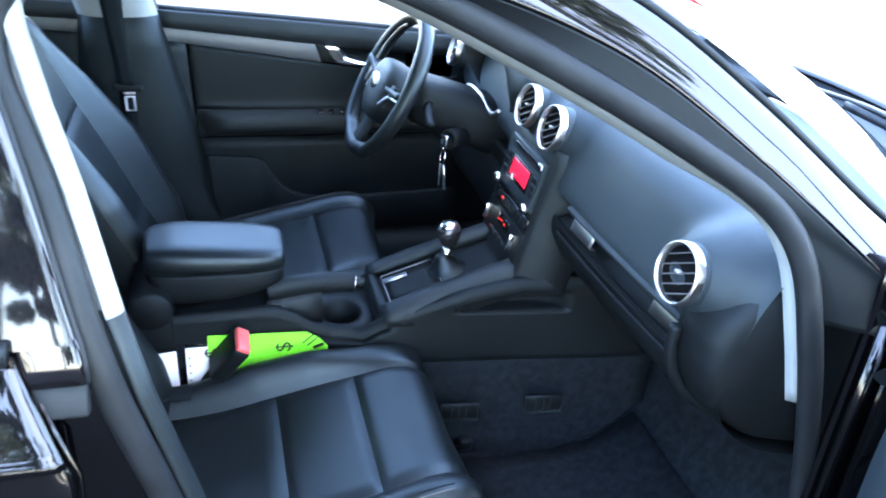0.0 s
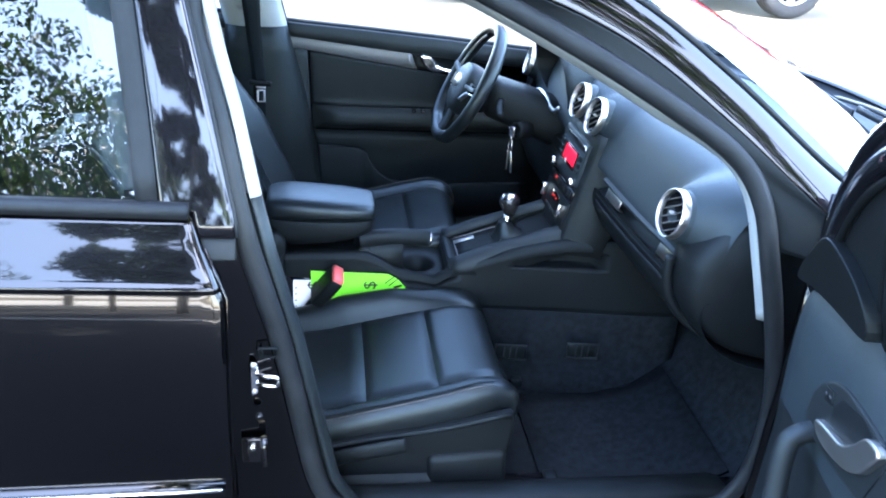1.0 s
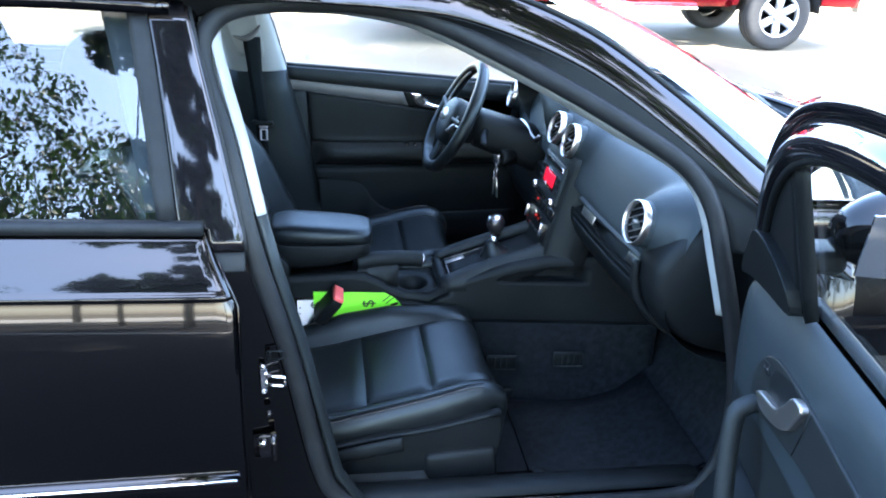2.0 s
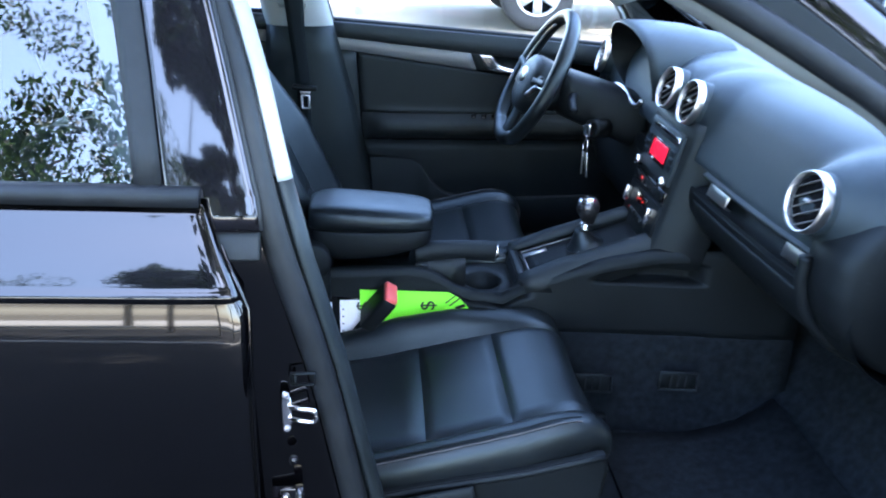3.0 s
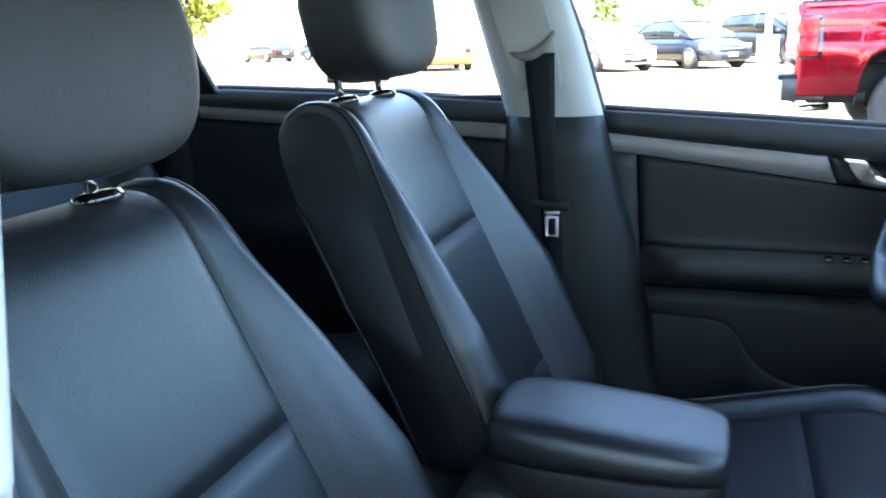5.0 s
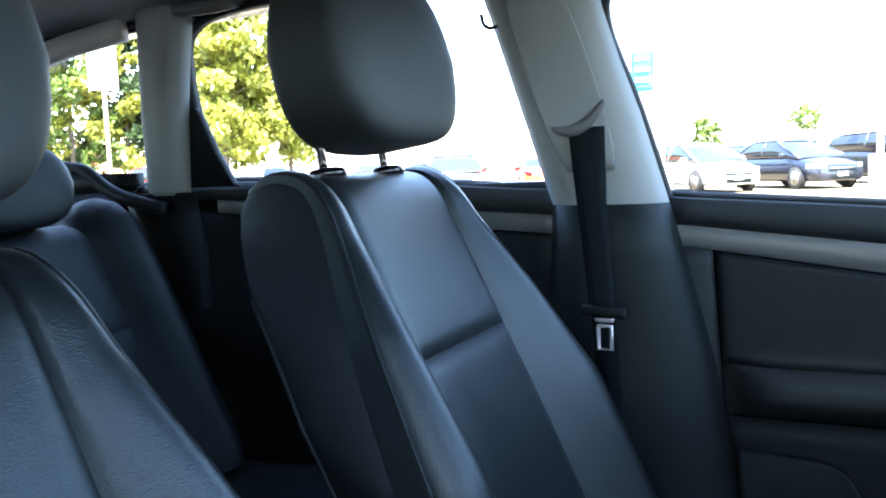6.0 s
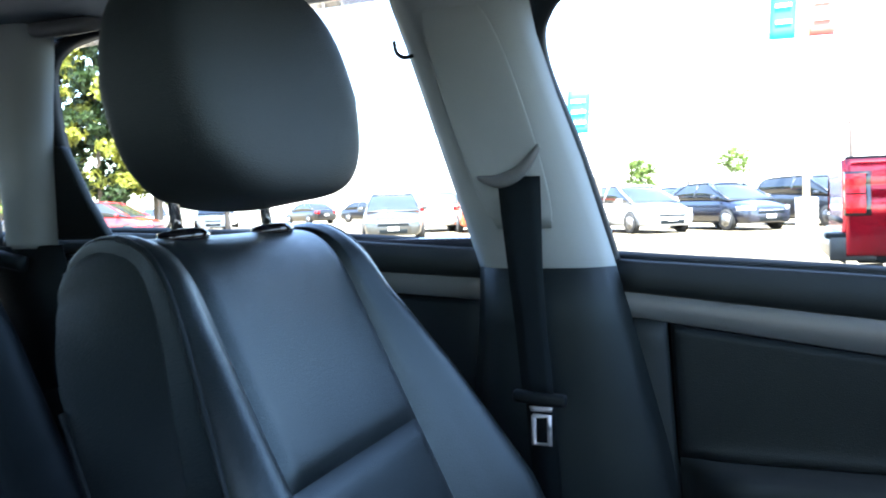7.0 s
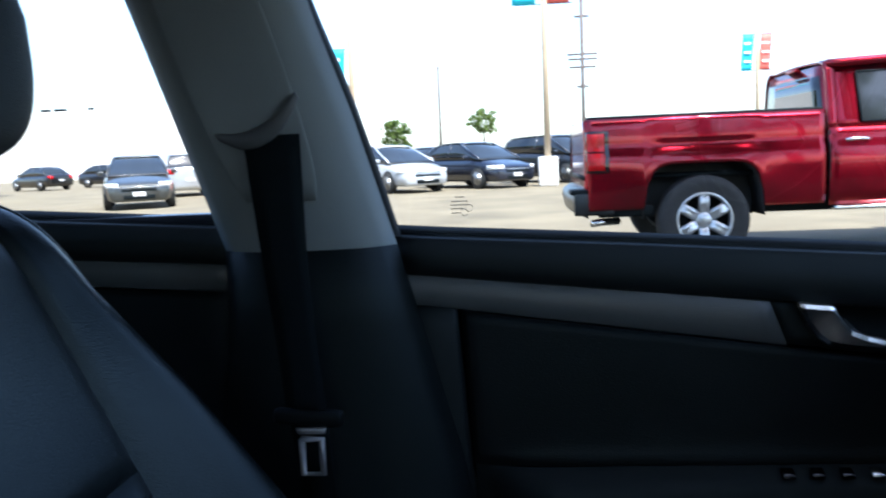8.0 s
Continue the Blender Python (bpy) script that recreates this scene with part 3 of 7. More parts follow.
def front_seat(cy, inner, label, back=(0.0, 0.0), lift=0.0):
    """A front seat at x = 0 on its line; inner is the side on which the tunnel lies."""
    seat = thing("front_seat", label, "car seat", (0.2, cy, 0.22), "front seats")
    o = Matrix.Translation(Vector((0, cy, 0)) - Vector(seat.location))

    def put(name, bm, mat, parent=seat, label="", **kw):
        bmesh.ops.transform(bm, matrix=o, verts=bm.verts)
        return part(name, bm, mat, parent, label, **kw)

    cushion_line, back_line = [(x, z + lift) for x, z in CUSHION], [(x + back[0], z + back[1]) for x, z in BACK]
    ca = CUSHION_ACROSS if inner > 0 else mirrored(CUSHION_ACROSS)
    round_front = lambda u: 1.0 - 0.15 * max(0.0, (u - 0.56) / 0.44) ** 2.4

    def lens(u, a, r):
        """The inner bolster swells in the middle of the cushion and runs out to front and rear."""
        if a * inner > 0.12 and r > -0.02:
            r = (r + 0.004) * along(((0, 0.15), (0.15, 0.6), (0.38, 1.0), (0.55, 0.85), (0.72, 0.25), (0.82, 0.0), (1, 0.0)), u) - 0.004
        return a, r

    at, _, _ = carrier(cushion_line, round_front, ca, 1, lens)
    va, vb = v_of(ca, -0.172 if inner > 0 else -0.15), v_of(ca, 0.15 if inner > 0 else 0.172)
    pr = curve([(x, 0, z) for x, z in cushion_line], 10)
    acc = np.concatenate(([0], np.cumsum([(b - a).length for a, b in zip(pr, pr[1:])])))
    ux = lambda x: float(acc[min(range(70), key=lambda i: abs(pr[i].x - x))] / acc[-1])
    cuts = [0.0, ux(0.195), ux(0.345), 1.0]
    cushion = put("cushion", seat_patch(at, cuts[0], cuts[1], va, vb, 18, 22), LEATHER)
    put("panel", seat_patch(at, cuts[1], cuts[2], va, vb, 16, 22), LEATHER, cushion)
    put("front_panel", seat_patch(at, cuts[2], cuts[3], va, vb, 26, 22), LEATHER, cushion)
    put("bolster", seat_patch(at, 0, 1, 0, va, 50, 18), LEATHER, cushion)
    put("bolster", seat_patch(at, 0, 1, vb, 1, 50, 22), LEATHER, cushion)
    # twin stitching along the outer bolster
    so = 1 if inner < 0 else -1
    vs = v_of(ca, so * 0.218)
    for dv in (0.0, 0.014):
        line = [at(u, vs + so * dv)[0] + at(u, vs)[1] * 0.0012 for u in np.linspace(0.03, 0.8, 40)]
        put("stitching", tube(line, 0.0011, 5), THREAD if dv else LEATHER_DULL, cushion)

    half = lambda u: 1.0 - 0.05 * max(0, (0.2 - u) / 0.2) - 0.05 * max(0.0, (u - 0.86) / 0.14) ** 2

    def taper(u, a, r):
        """The bolsters run out towards the shoulders and stand proudest at the waist."""
        kb = along(((0, 0.9), (0.15, 1.0), (0.42, 1.0), (0.62, 0.72), (0.76, 0.44), (0.86, 0.30), (1, 0.26)), u)
        rise = along(((0, 0.6), (0.15, 1.2), (0.42, 1.25), (0.62, 0.75), (0.76, 0.3), (0.86, 0.12), (1, 0.1)), u)
        b = max(0.0, abs(a) - 0.128)
        return math.copysign(min(abs(a), 0.128) + b * kb, a), (r * rise if r > 0 else r * along(((0, 1), (0.7, 1), (0.9, 0.5), (1, 0.2)), u))

    bt, _, _ = carrier(back_line, half, BACK_ACROSS, -1, taper)
    v1, v2 = v_of(BACK_ACROSS, -0.128), v_of(BACK_ACROSS, 0.128)
    pb = curve([(x, 0, z) for x, z in back_line], 10)
    ab = np.concatenate(([0], np.cumsum([(b - a).length for a, b in zip(pb, pb[1:])])))
    uz = lambda z: float(ab[min(range(65), key=lambda i: abs(pb[i].z - z))] / ab[-1])
    k0, k1 = uz(0.60 + back[1]), uz((0.838 if inner < 0 else 0.822) + back[1])
    backrest = put("backrest", seat_patch(bt, k1, 1.0, v1, v2, 34, 24), LEATHER)
    put("panel", seat_patch(bt, k0, k1, v1, v2, 26, 24), LEATHER, backrest)
    put("lower_panel", seat_patch(bt, 0, k0, v1, v2, 14, 24), LEATHER, backrest)
    put("bolster", seat_patch(bt, 0, 1, 0, v1, 60, 26), LEATHER, backrest)
    put("bolster", seat_patch(bt, 0, 1, v2, 1, 60, 26), LEATHER, backrest)
    # piping along the front edge of the side panels
    for s in (-1, 1):
        vp = v_of(BACK_ACROSS, s * 0.243)
        put("piping", tube([bt(u, vp)[0] + bt(u, vp)[1] * 0.001 for u in np.linspace(0.02, 0.90, 50)], 0.0028, 6), LEATHER_DULL, backrest)
    # rounded side panels from the piping round to the back, and the hard shell between them
    rear = curve([(x + back[0], 0, z + back[1]) for x, z in REAR], 6)
    nr = len(rear) - 1

    def rear_at(u, s):
        f = u * nr
        p = rear[min(int(f), nr - 1)].lerp(rear[min(int(f), nr - 1) + 1], f - min(int(f), nr - 1))
        return Vector((p.x, s * along(((0, 0.215), (0.45, 0.222), (0.7, 0.205), (0.85, 0.178), (1, 0.150)), u), p.z))

    us = np.linspace(0, 1, 44)
    backs = {-1: [], 1: []}
    for s in (-1, 1):
        rows = []
        for u in us:
            f, r = bt(u, 0 if s < 0 else 1)[0], rear_at(u, s)
            r.y = f.y - s * along(((0, 0.02), (0.6, 0.014), (1, 0.004)), u)
            backs[s].append(r)
            fat = 0.005 * along(((0, 0.3), (0.3, 0.5), (0.6, 1), (0.85, 1.0), (1, 0.5)), u)
            rows.append([f.lerp(r, k) + Vector((0, s * fat * math.sin(math.pi * k) ** 0.8, 0)) if 0 < k < 1 else f.lerp(r, k) for k in np.linspace(0, 1, 10)])
        # duller leather carries the shade of the seat's flank
        put("side_panel", sheet(rows), LEATHER_DULL, backrest)
    put("back_shell", sheet([[a.lerp(b, k) - Vector((0.025 * math.sin(math.pi * k), 0, 0)) for k in np.linspace(0, 1, 11)] for a, b in zip(backs[-1], backs[1])]), HARD, backrest)

    for s in (-1, 1):
        put("shell_edge", tube([p - Vector((0.002, 0, 0)) for p in backs[s][2:27]], 0.003, 6), HARD, backrest)

    # head restraint on two posts
    hm = Matrix.Translation((back[0], 0, back[1])) @ pose(-0.296, 0.016, 1.184, 0, -8, 0)
    put("headrest", headrest_mesh(0.290, 0.125, 0.200, hm), LEATHER_HEAD)
    for y in (-0.072, 0.072):
        put("headrest_post", tube([(px + back[0], y, pz + back[1]) for px, pz in ((-0.312, 1.02), (-0.322, 1.10), (-0.33, 1.15))], 0.0058, 10, up=(1, 0, 0)), CHROME, label="bright steel post")
        put("post_guide", lathe([(0.0, 0.0), (0.024, 0.0), (0.026, 0.004), (0.022, 0.010), (0.010, 0.012), (0.0, 0.012)], pose(-0.310 + back[0], y, 1.043 + back[1], 0, -8, 0) @ Matrix.Diagonal((0.8, 1.15, 1, 1)), 20), GLOSSBLACK)

    # plastic base: side valances, lever, rails
    out = -inner
    yv = out * 0.247
    val = [(0.03, 0.405), (0.12, 0.412), (0.20, 0.428), (0.36, 0.452), (0.46, 0.476), (0.494, 0.484), (0.502, 0.45), (0.49, 0.36), (0.47, 0.30), (0.42, 0.272), (0.20, 0.266), (0.06, 0.30), (0.03, 0.34)]
    vm = Matrix.Translation((0, yv - 0.012, 0)) @ Matrix.Rotation(math.pi / 2, 4, "X")
    valance = put("side_valance", outline(val, -0.024, vm), HARD, label="black moulded side cover", smooth=False, bevel=0.008)
    put("side_valance", outline(val, -0.02, Matrix.Translation((0, -yv * 0.9 + 0.01, 0)) @ Matrix.Rotation(math.pi / 2, 4, "X")), HARD, smooth=False, bevel=0.006)
    put("top_lip", tube([(x, yv + out * 0.010, z - 0.004) for x, z in ((0.03, 0.405), (0.12, 0.412), (0.20, 0.428), (0.36, 0.452), (0.46, 0.476), (0.490, 0.482))], 0.006, 8), HARD, valance)
    # a shallow shelf that rises into a rounded bolster towards the front
    put("tray", sheet([[(x, yv + out * (0.010 + d * k), z + dz * k) for d, z, dz in ((0.0, 0.338, 0.0), (0.010, 0.330, 0.0), (0.020, 0.318, 0.0), (0.022, 0.306, 0.0), (0.014, 0.292, 0.0), (0.0, 0.282, 0.0))] for x, k in ((0.125, 0.2), (0.15, 0.8), (0.20, 1.0), (0.27, 1.0), (0.335, 1.0))]), HARD, valance)
    put("tray_bolster", block((0.165, 0.034, 0.105), pose(0.408, yv + out * 0.010, 0.337, 0, -4, 0), 0.015, 4), HARD, valance)
    put("skirt", block((0.40, 0.43, 0.14), pose(0.27, 0, 0.355), 0.02), HARD)
    put("height_lever", sweep(curve([(0.105, yv + out * 0.024, 0.378), (0.16, yv + out * 0.032, 0.404), (0.22, yv + out * 0.034, 0.418), (0.275, yv + out * 0.030, 0.425)], 8),
                              [(0.008 * math.cos(a), 0.018 * math.sin(a)) for a in np.linspace(0, 2 * math.pi, 13)[:-1]]), HARD, valance, "black lever")
    put("recliner_cover", lathe([(0, 0.022), (0.03, 0.021), (0.055, 0.014), (0.064, 0.0), (0, 0)], facing((0.06, yv + out * 0.004, 0.37), (0, out, 0)), 24), HARD, valance)
    for y in (-0.19, 0.19):
        put("seat_rail", block((0.57, 0.032, 0.022), pose(0.325, y, 0.244), 0.004), GLOSSBLACK)
        put("rail_end", block((0.03, 0.038, 0.03), pose(0.615, y, 0.245), 0.006), HARD)
        put("rail_foot", block((0.06, 0.03, 0.06), pose(0.12, y, 0.275), 0.006), HARD)
        put("rail_foot", block((0.06, 0.03, 0.06), pose(0.40, y, 0.275), 0.006), HARD)
    return seat


front_seat(-0.335, 1, "black leather front passenger seat with stitched panels and head restraint", (-0.022, -0.05))
front_seat(0.300, -1, "black leather driver's seat with stitched panels and head restraint", lift=0.035)


# ---------------------------------------------------------------- rear bench
bench = thing("rear_bench", "black leather rear bench with bolstered backrests", "car seat", (-0.9, 0, 0.3))
ob_ = -Vector(bench.location)
RB = [(-0.80, 0.50), (-0.86, 0.62), (-0.93, 0.76), (-1.0, 0.90), (-1.03, 0.955), (-1.07, 0.975), (-1.12, 0.965)]
for cy in (-0.34, 0.34):
    rb_across = [(-0.27, -0.09), (-0.285, -0.03), (-0.27, 0.025), (-0.235, 0.045), (-0.19, 0.02), (-0.165, 0.0), (0.0, -0.004), (0.165, 0.0), (0.19, 0.02), (0.235, 0.045), (0.27, 0.025), (0.285, -0.03), (0.27, -0.09)]
    rt, _, _ = carrier(RB, lambda u: 1 - 0.10 * max(0, (u - 0.6) / 0.4) ** 2, rb_across, -1)
    move = Matrix.Translation(Vector((0, cy, 0)) + ob_)
    va, vb = v_of(rb_across, -0.165), v_of(rb_across, 0.165)
    host = None
    for k, (u0, u1, w0, w1) in enumerate(((0.52, 1, va, vb), (0, 0.52, va, vb), (0, 1, 0, va), (0, 1, vb, 1))):
        bm = seat_patch(rt, u0, u1, w0, w1, 26, 18)
        bmesh.ops.transform(bm, matrix=move, verts=bm.verts)
        # bench darkened by the duller leather in place of cabin shade
        p = part("backrest" if host is None else ("panel" if k == 1 else "bolster"), bm, LEATHER_DULL, host or bench)
        host = host or p
    part("headrest", headrest_mesh(0.25, 0.10, 0.13, Matrix.Translation(ob_) @ pose(-1.05, cy, 1.045, 0, -8, 0)), LEATHER_DULL, bench)
    for y in (-0.06, 0.06):
        part("headrest_post", tube([Vector((-1.05, cy + y, 0.94)) + ob_, Vector((-1.052, cy + y, 1.0)) + ob_, Vector((-1.055, cy + y, 1.05)) + ob_], 0.006, 8, up=(1, 0, 0)), CHROME, bench)
    ct, _, _ = carrier([(-0.86, 0.50), (-0.75, 0.49), (-0.60, 0.505), (-0.46, 0.525), (-0.40, 0.52), (-0.37, 0.48), (-0.375, 0.38)], lambda u: 1.0,
                       [(-0.33, -0.14), (-0.335, -0.03), (-0.30, 0.012), (-0.22, 0.0), (0, -0.004), (0.22, 0.0), (0.30, 0.012), (0.335, -0.03), (0.33, -0.14)])
    bm = seat_patch(ct, 0, 1, 0, 1, 34, 26)
    bmesh.ops.transform(bm, matrix=move, verts=bm.verts)
    part("cushion", bm, LEATHER_DULL, bench)
shelf = part("parcel_shelf", block((0.62, 1.16, 0.02), pose(-1.45, 0, 0.955), 0.006), CARPET)
tagged(shelf, "dark cloth parcel shelf behind the rear bench", "shelf")


# ---------------------------------------------------------------- doors on the driver's side
BELT = ((-1.8, 1.045), (-0.84, 1.038), (-0.458, 1.022), (-0.215, 1.006), (0.009, 0.987), (0.236, 0.972), (0.508, 0.952), (0.95, 0.915))
LINE2 = ((-1.0, 1.01), (-0.2, 0.965), (0.019, 0.946), (0.392, 0.907), (0.509, 0.897), (0.95, 0.86))
LINE3 = ((-1.0, 0.985), (-0.2, 0.935), (0.024, 0.913), (0.413, 0.858), (0.60, 0.835), (0.95, 0.80))
YD = 0.72


def band(x0, x1, low, high, prof, n=24):
    """A strip of door lining between two lines; prof gives depth over its height."""
    rows = []
    for x in np.linspace(x0, x1, n):
        a, b = along(low, x) if isinstance(low, tuple) else low, along(high, x) if isinstance(high, tuple) else high
        rows.append([(x, y, lerp(a, b, t)) for t, y in prof])
    return sheet(rows)


def roll(pad):
    pad *= 0.55
    return [(0, YD - 0.006), (0.06, YD - 0.011), (0.3, YD - pad), (0.6, YD - pad - 0.004), (0.85, YD - pad + 0.006), (0.97, YD - 0.006), (1.0, YD + 0.012)]


dd = thing("driver_door", "closed driver's door lined in black leather with a grey decor strip", "door", (0.5, YD + 0.04, 0.35), kind="structure")
od = -Vector(dd.location)


def dput(name, bm, mat, parent=dd, label="", off=od, **kw):
    bmesh.ops.translate(bm, vec=off, verts=bm.verts)
    return part(name, bm, mat, parent, label, **kw)


dput("top_roll", band(-0.015, 0.98, LINE2, BELT, roll(0.022)), SOFT, solid=0.003)
slant_end = lambda t: lerp(0.405, 0.386, t)
strip_prof = [(0, YD - 0.006), (0.05, YD - 0.008), (0.5, YD - 0.009), (0.95, YD - 0.008), (1, YD - 0.006)]
on_line = lambda x, t: lerp(along(LINE3, x), along(LINE2, x), t)
dput("decor_strip", sheet([[(lerp(-0.012, slant_end(t), u), y, on_line(lerp(-0.012, slant_end(t), u), t)) for t, y in strip_prof] for u in np.linspace(0, 1, 24)]), STRIP, label="grey brushed decor strip", solid=0.003)
dput("handle_surround", sheet([[(lerp(slant_end(t) + 0.001, lerp(0.50, 0.448, t), u), YD - 0.003, on_line(lerp(slant_end(t), 0.47, u), t)) for t in (0, 0.25, 0.5, 0.75, 1)] for u in np.linspace(0, 1, 6)]), SOFT, solid=0.003)
dput("handle_recess", band(0.445, 0.64, LINE3, LINE2, [(0, YD + 0.0), (0.12, YD + 0.012), (0.9, YD + 0.014), (1, YD + 0.0)]), HARD, solid=0.003)
dput("door_handle", outline([(0.409, 0.908), (0.447, 0.904), (0.457, 0.889), (0.467, 0.877), (0.482, 0.871), (0.501, 0.866), (0.56, 0.857), (0.598, 0.851), (0.598, 0.838), (0.56, 0.843), (0.501, 0.851), (0.46, 0.856), (0.441, 0.861), (0.430, 0.869), (0.419, 0.884)], 0.020,
                            Matrix.Translation((0, YD - 0.004, 0)) @ Matrix.Rotation(math.pi / 2, 4, "X")), CHROME, label="bright door pull", smooth=False, bevel=0.006)


def card(x, z):
    """Depth of the door card: a flat leather panel over a shallow armrest and a plain lower panel."""
    k = math.sin(math.pi / 2 * min(1.0, max(0.0, (x - 0.088) / 0.075))) ** 0.8
    arm = along(((0.30, 0.0), (0.652, 0.0), (0.658, 0.22), (0.666, 0.60), (0.676, 0.88), (0.688, 1.0), (0.702, 1.0), (0.714, 0.88), (0.722, 0.62), (0.728, 0.32), (0.734, 0.12), (0.745, 0.02), (0.76, 0.0), (1.0, 0.0)), z)
    base = along(((0.30, 0.020), (0.5, 0.012), (0.640, 0.007), (0.650, 0.004), (0.656, 0.006), (0.86, 0.004), (1.0, 0.004)), z)
    return YD - base - 0.036 * k * arm


slant = lambda z: 0.058 + 0.06 * (0.9 - z)


def card_part(z0, z1, n, x1=0.95, top=None):
    rows = []
    for u in np.linspace(0, 1, 44):
        row = []
        for t in np.linspace(0, 1, n):
            z = lerp(z0, z1, t)
            x = lerp(slant(z) + 0.002, x1, u ** 1.3)
            if top:
                z = lerp(z0, along(top, x) - 0.003, t)
            edge = 0.006 * max(0.0, 1 - (x - slant(z)) / 0.012)
            row.append((x, card(x, z) + edge, z))
        rows.append(row)
    return sheet(rows)


dput("leather_panel", card_part(0.7312, 0.88, 14, top=LINE3), LEATHER_DULL, solid=0.003)
rest = dput("armrest", card_part(0.652, 0.7305, 22, 0.80), SOFT)
for k in range(4):
    dput("window_switch", block((0.014, 0.014, 0.006), pose(0.40 + 0.030 * k, YD - 0.027, 0.7255, 24, 0, 0), 0.002), CHROME if k == 3 else GLOSSBLACK, rest)
dput("lower_panel", card_part(0.30, 0.649, 12), HARD, solid=0.003)
dput("edge_panel", sheet([[(x, YD - 0.006 + d, z) for x, d in ((-0.012, 0.0), (lerp(-0.012, slant(z), 0.5), 0.0), (slant(z) - 0.006, 0.0), (slant(z) - 0.001, 0.005))] for z in (0.32, 0.5, 0.7, 0.8, 0.88, 0.912)]), SOFT, solid=0.003)
lip = curve([(0.090, YD - 0.012, 0.602), (0.15, YD - 0.013, 0.600), (0.222, YD - 0.016, 0.594), (0.250, YD - 0.024, 0.576), (0.275, YD - 0.036, 0.538), (0.32, YD - 0.044, 0.500), (0.40, YD - 0.048, 0.483), (0.55, YD - 0.048, 0.484), (0.80, YD - 0.042, 0.490)], 6)
dput("door_pocket", sheet([[Vector((p.x, p.y, p.z)) for p in lip], [Vector((p.x, p.y - 0.004, p.z - 0.008)) for p in lip],
                                    [Vector((p.x + 0.01, p.y - 0.004, min(p.z - 0.05, 0.42))) for p in lip], [Vector((p.x, YD - 0.024, 0.30)) for p in lip]]), HARD, solid=0.004)
dput("outer_skin", sheet([[(x, y_out(min(z, along(BELT, x) - 0.012)) + 0.012, min(z, along(BELT, x) - 0.012)) for z in (0.30, 0.45, 0.6, 0.75, 0.87, 0.89, 0.93, 0.975)] for x in np.linspace(-0.03, 1.0, 12)]), PAINT, solid=0.008)
dput("belt_seal", sweep([(x, YD + 0.018, along(BELT, x) + 0.002) for x in np.linspace(-0.03, 0.93, 14)], [(-0.008, -0.01), (-0.008, 0.006), (0.0, 0.009), (0.008, 0.004), (0.008, -0.01)]), RUBBER)

rd = thing("rear_door_left", "closed rear door with black lining and grey decor strip", "door", (-0.5, YD + 0.04, 0.35), kind="structure")
orr = -Vector(rd.location)
dput("top_roll", band(-1.12, -0.182, LINE2, BELT, roll(0.022)), SOFT, rd, off=orr, solid=0.003)
dput("decor_strip", band(-0.90, -0.182, LINE3, LINE2, [(0, YD - 0.006), (0.05, YD - 0.008), (0.95, YD - 0.008), (1, YD - 0.006)]), STRIP, rd, off=orr, solid=0.003)
dput("lower_panel", band(-1.12, -0.182, 0.32, LINE3, [(0, YD - 0.02), (0.5, YD - 0.01), (0.6, YD - 0.04), (0.68, YD - 0.04), (0.72, YD), (0.98, YD - 0.003), (1, YD + 0.006)]), LEATHER_DULL, rd, off=orr, solid=0.003)
dput("outer_skin", sheet([[(x, y_out(z), z) for z in (0.30, 0.45, 0.6, 0.75, 0.87, 0.89, 0.96, 0.985, 1.02)] for x in np.linspace(-1.1, -0.045, 8)]), PAINT, rd, off=orr, solid=0.008)
dput("belt_seal", sweep([(x, YD + 0.018, along(BELT, x) + 0.002) for x in np.linspace(-0.99, -0.10, 14)], [(-0.008, -0.01), (-0.008, 0.006), (0.0, 0.009), (0.008, 0.004), (0.008, -0.01)]), RUBBER, rd, off=orr)
# black triangle and its upright at the rear of the side window
tri = outline([(-0.83, 1.03), (-0.852, 1.10), (-0.866, 1.18), (-0.90, 1.20), (-0.95, 1.03)], 0.02, Matrix.Translation((0, 0, 0)) @ Matrix.Rotation(math.pi / 2, 4, "X"))
for v in tri.verts:
    v.co.y = y_in(v.co.z) + 0.012 + (0.02 if v.co.y > -0.01 else 0.0)
dput("corner_panel", tri, HARD, rd, off=orr, smooth=False, bevel=0.006)
dput("window_frame", sweep(curve([(-0.88, y_in(1.17) + 0.03, 1.16), (-0.868, y_in(1.25) + 0.03, 1.24), (-0.842, y_in(1.3) + 0.03, 1.312), (-0.74, y_in(1.34) + 0.03, 1.340), (-0.5, y_in(1.35) + 0.03, 1.348), (-0.22, y_in(1.35) + 0.03, 1.352)], 6),
                           [(-0.006, -0.012), (-0.006, 0.010), (0.006, 0.010), (0.006, -0.012)], up=(0, 1, 0)), RUBBER, rd, off=orr)
# pale rear pillar and its window
rp = thing("rear_pillar_cover", "pale grey plastic cover of the rear pillar", "pillar", (-1.0, 0.66, 1.0), kind="structure")
dput("upper_cover", sheet([[(lerp(along(((1.02, -1.05), (1.2, -0.990), (1.35, -0.93)), z), along(((1.02, -0.945), (1.2, -0.875), (1.35, -0.80)), z), t),
                             y_in(z) + 0.012 - 0.035 * (1 - abs(2 * t - 1) ** 3), z) for t in np.linspace(0, 1, 11)] for z in (1.018, 1.03, 1.1, 1.17, 1.25, 1.31, 1.36)]), LIGHTTRIM, rp, off=-Vector(rp.location), solid=0.004)
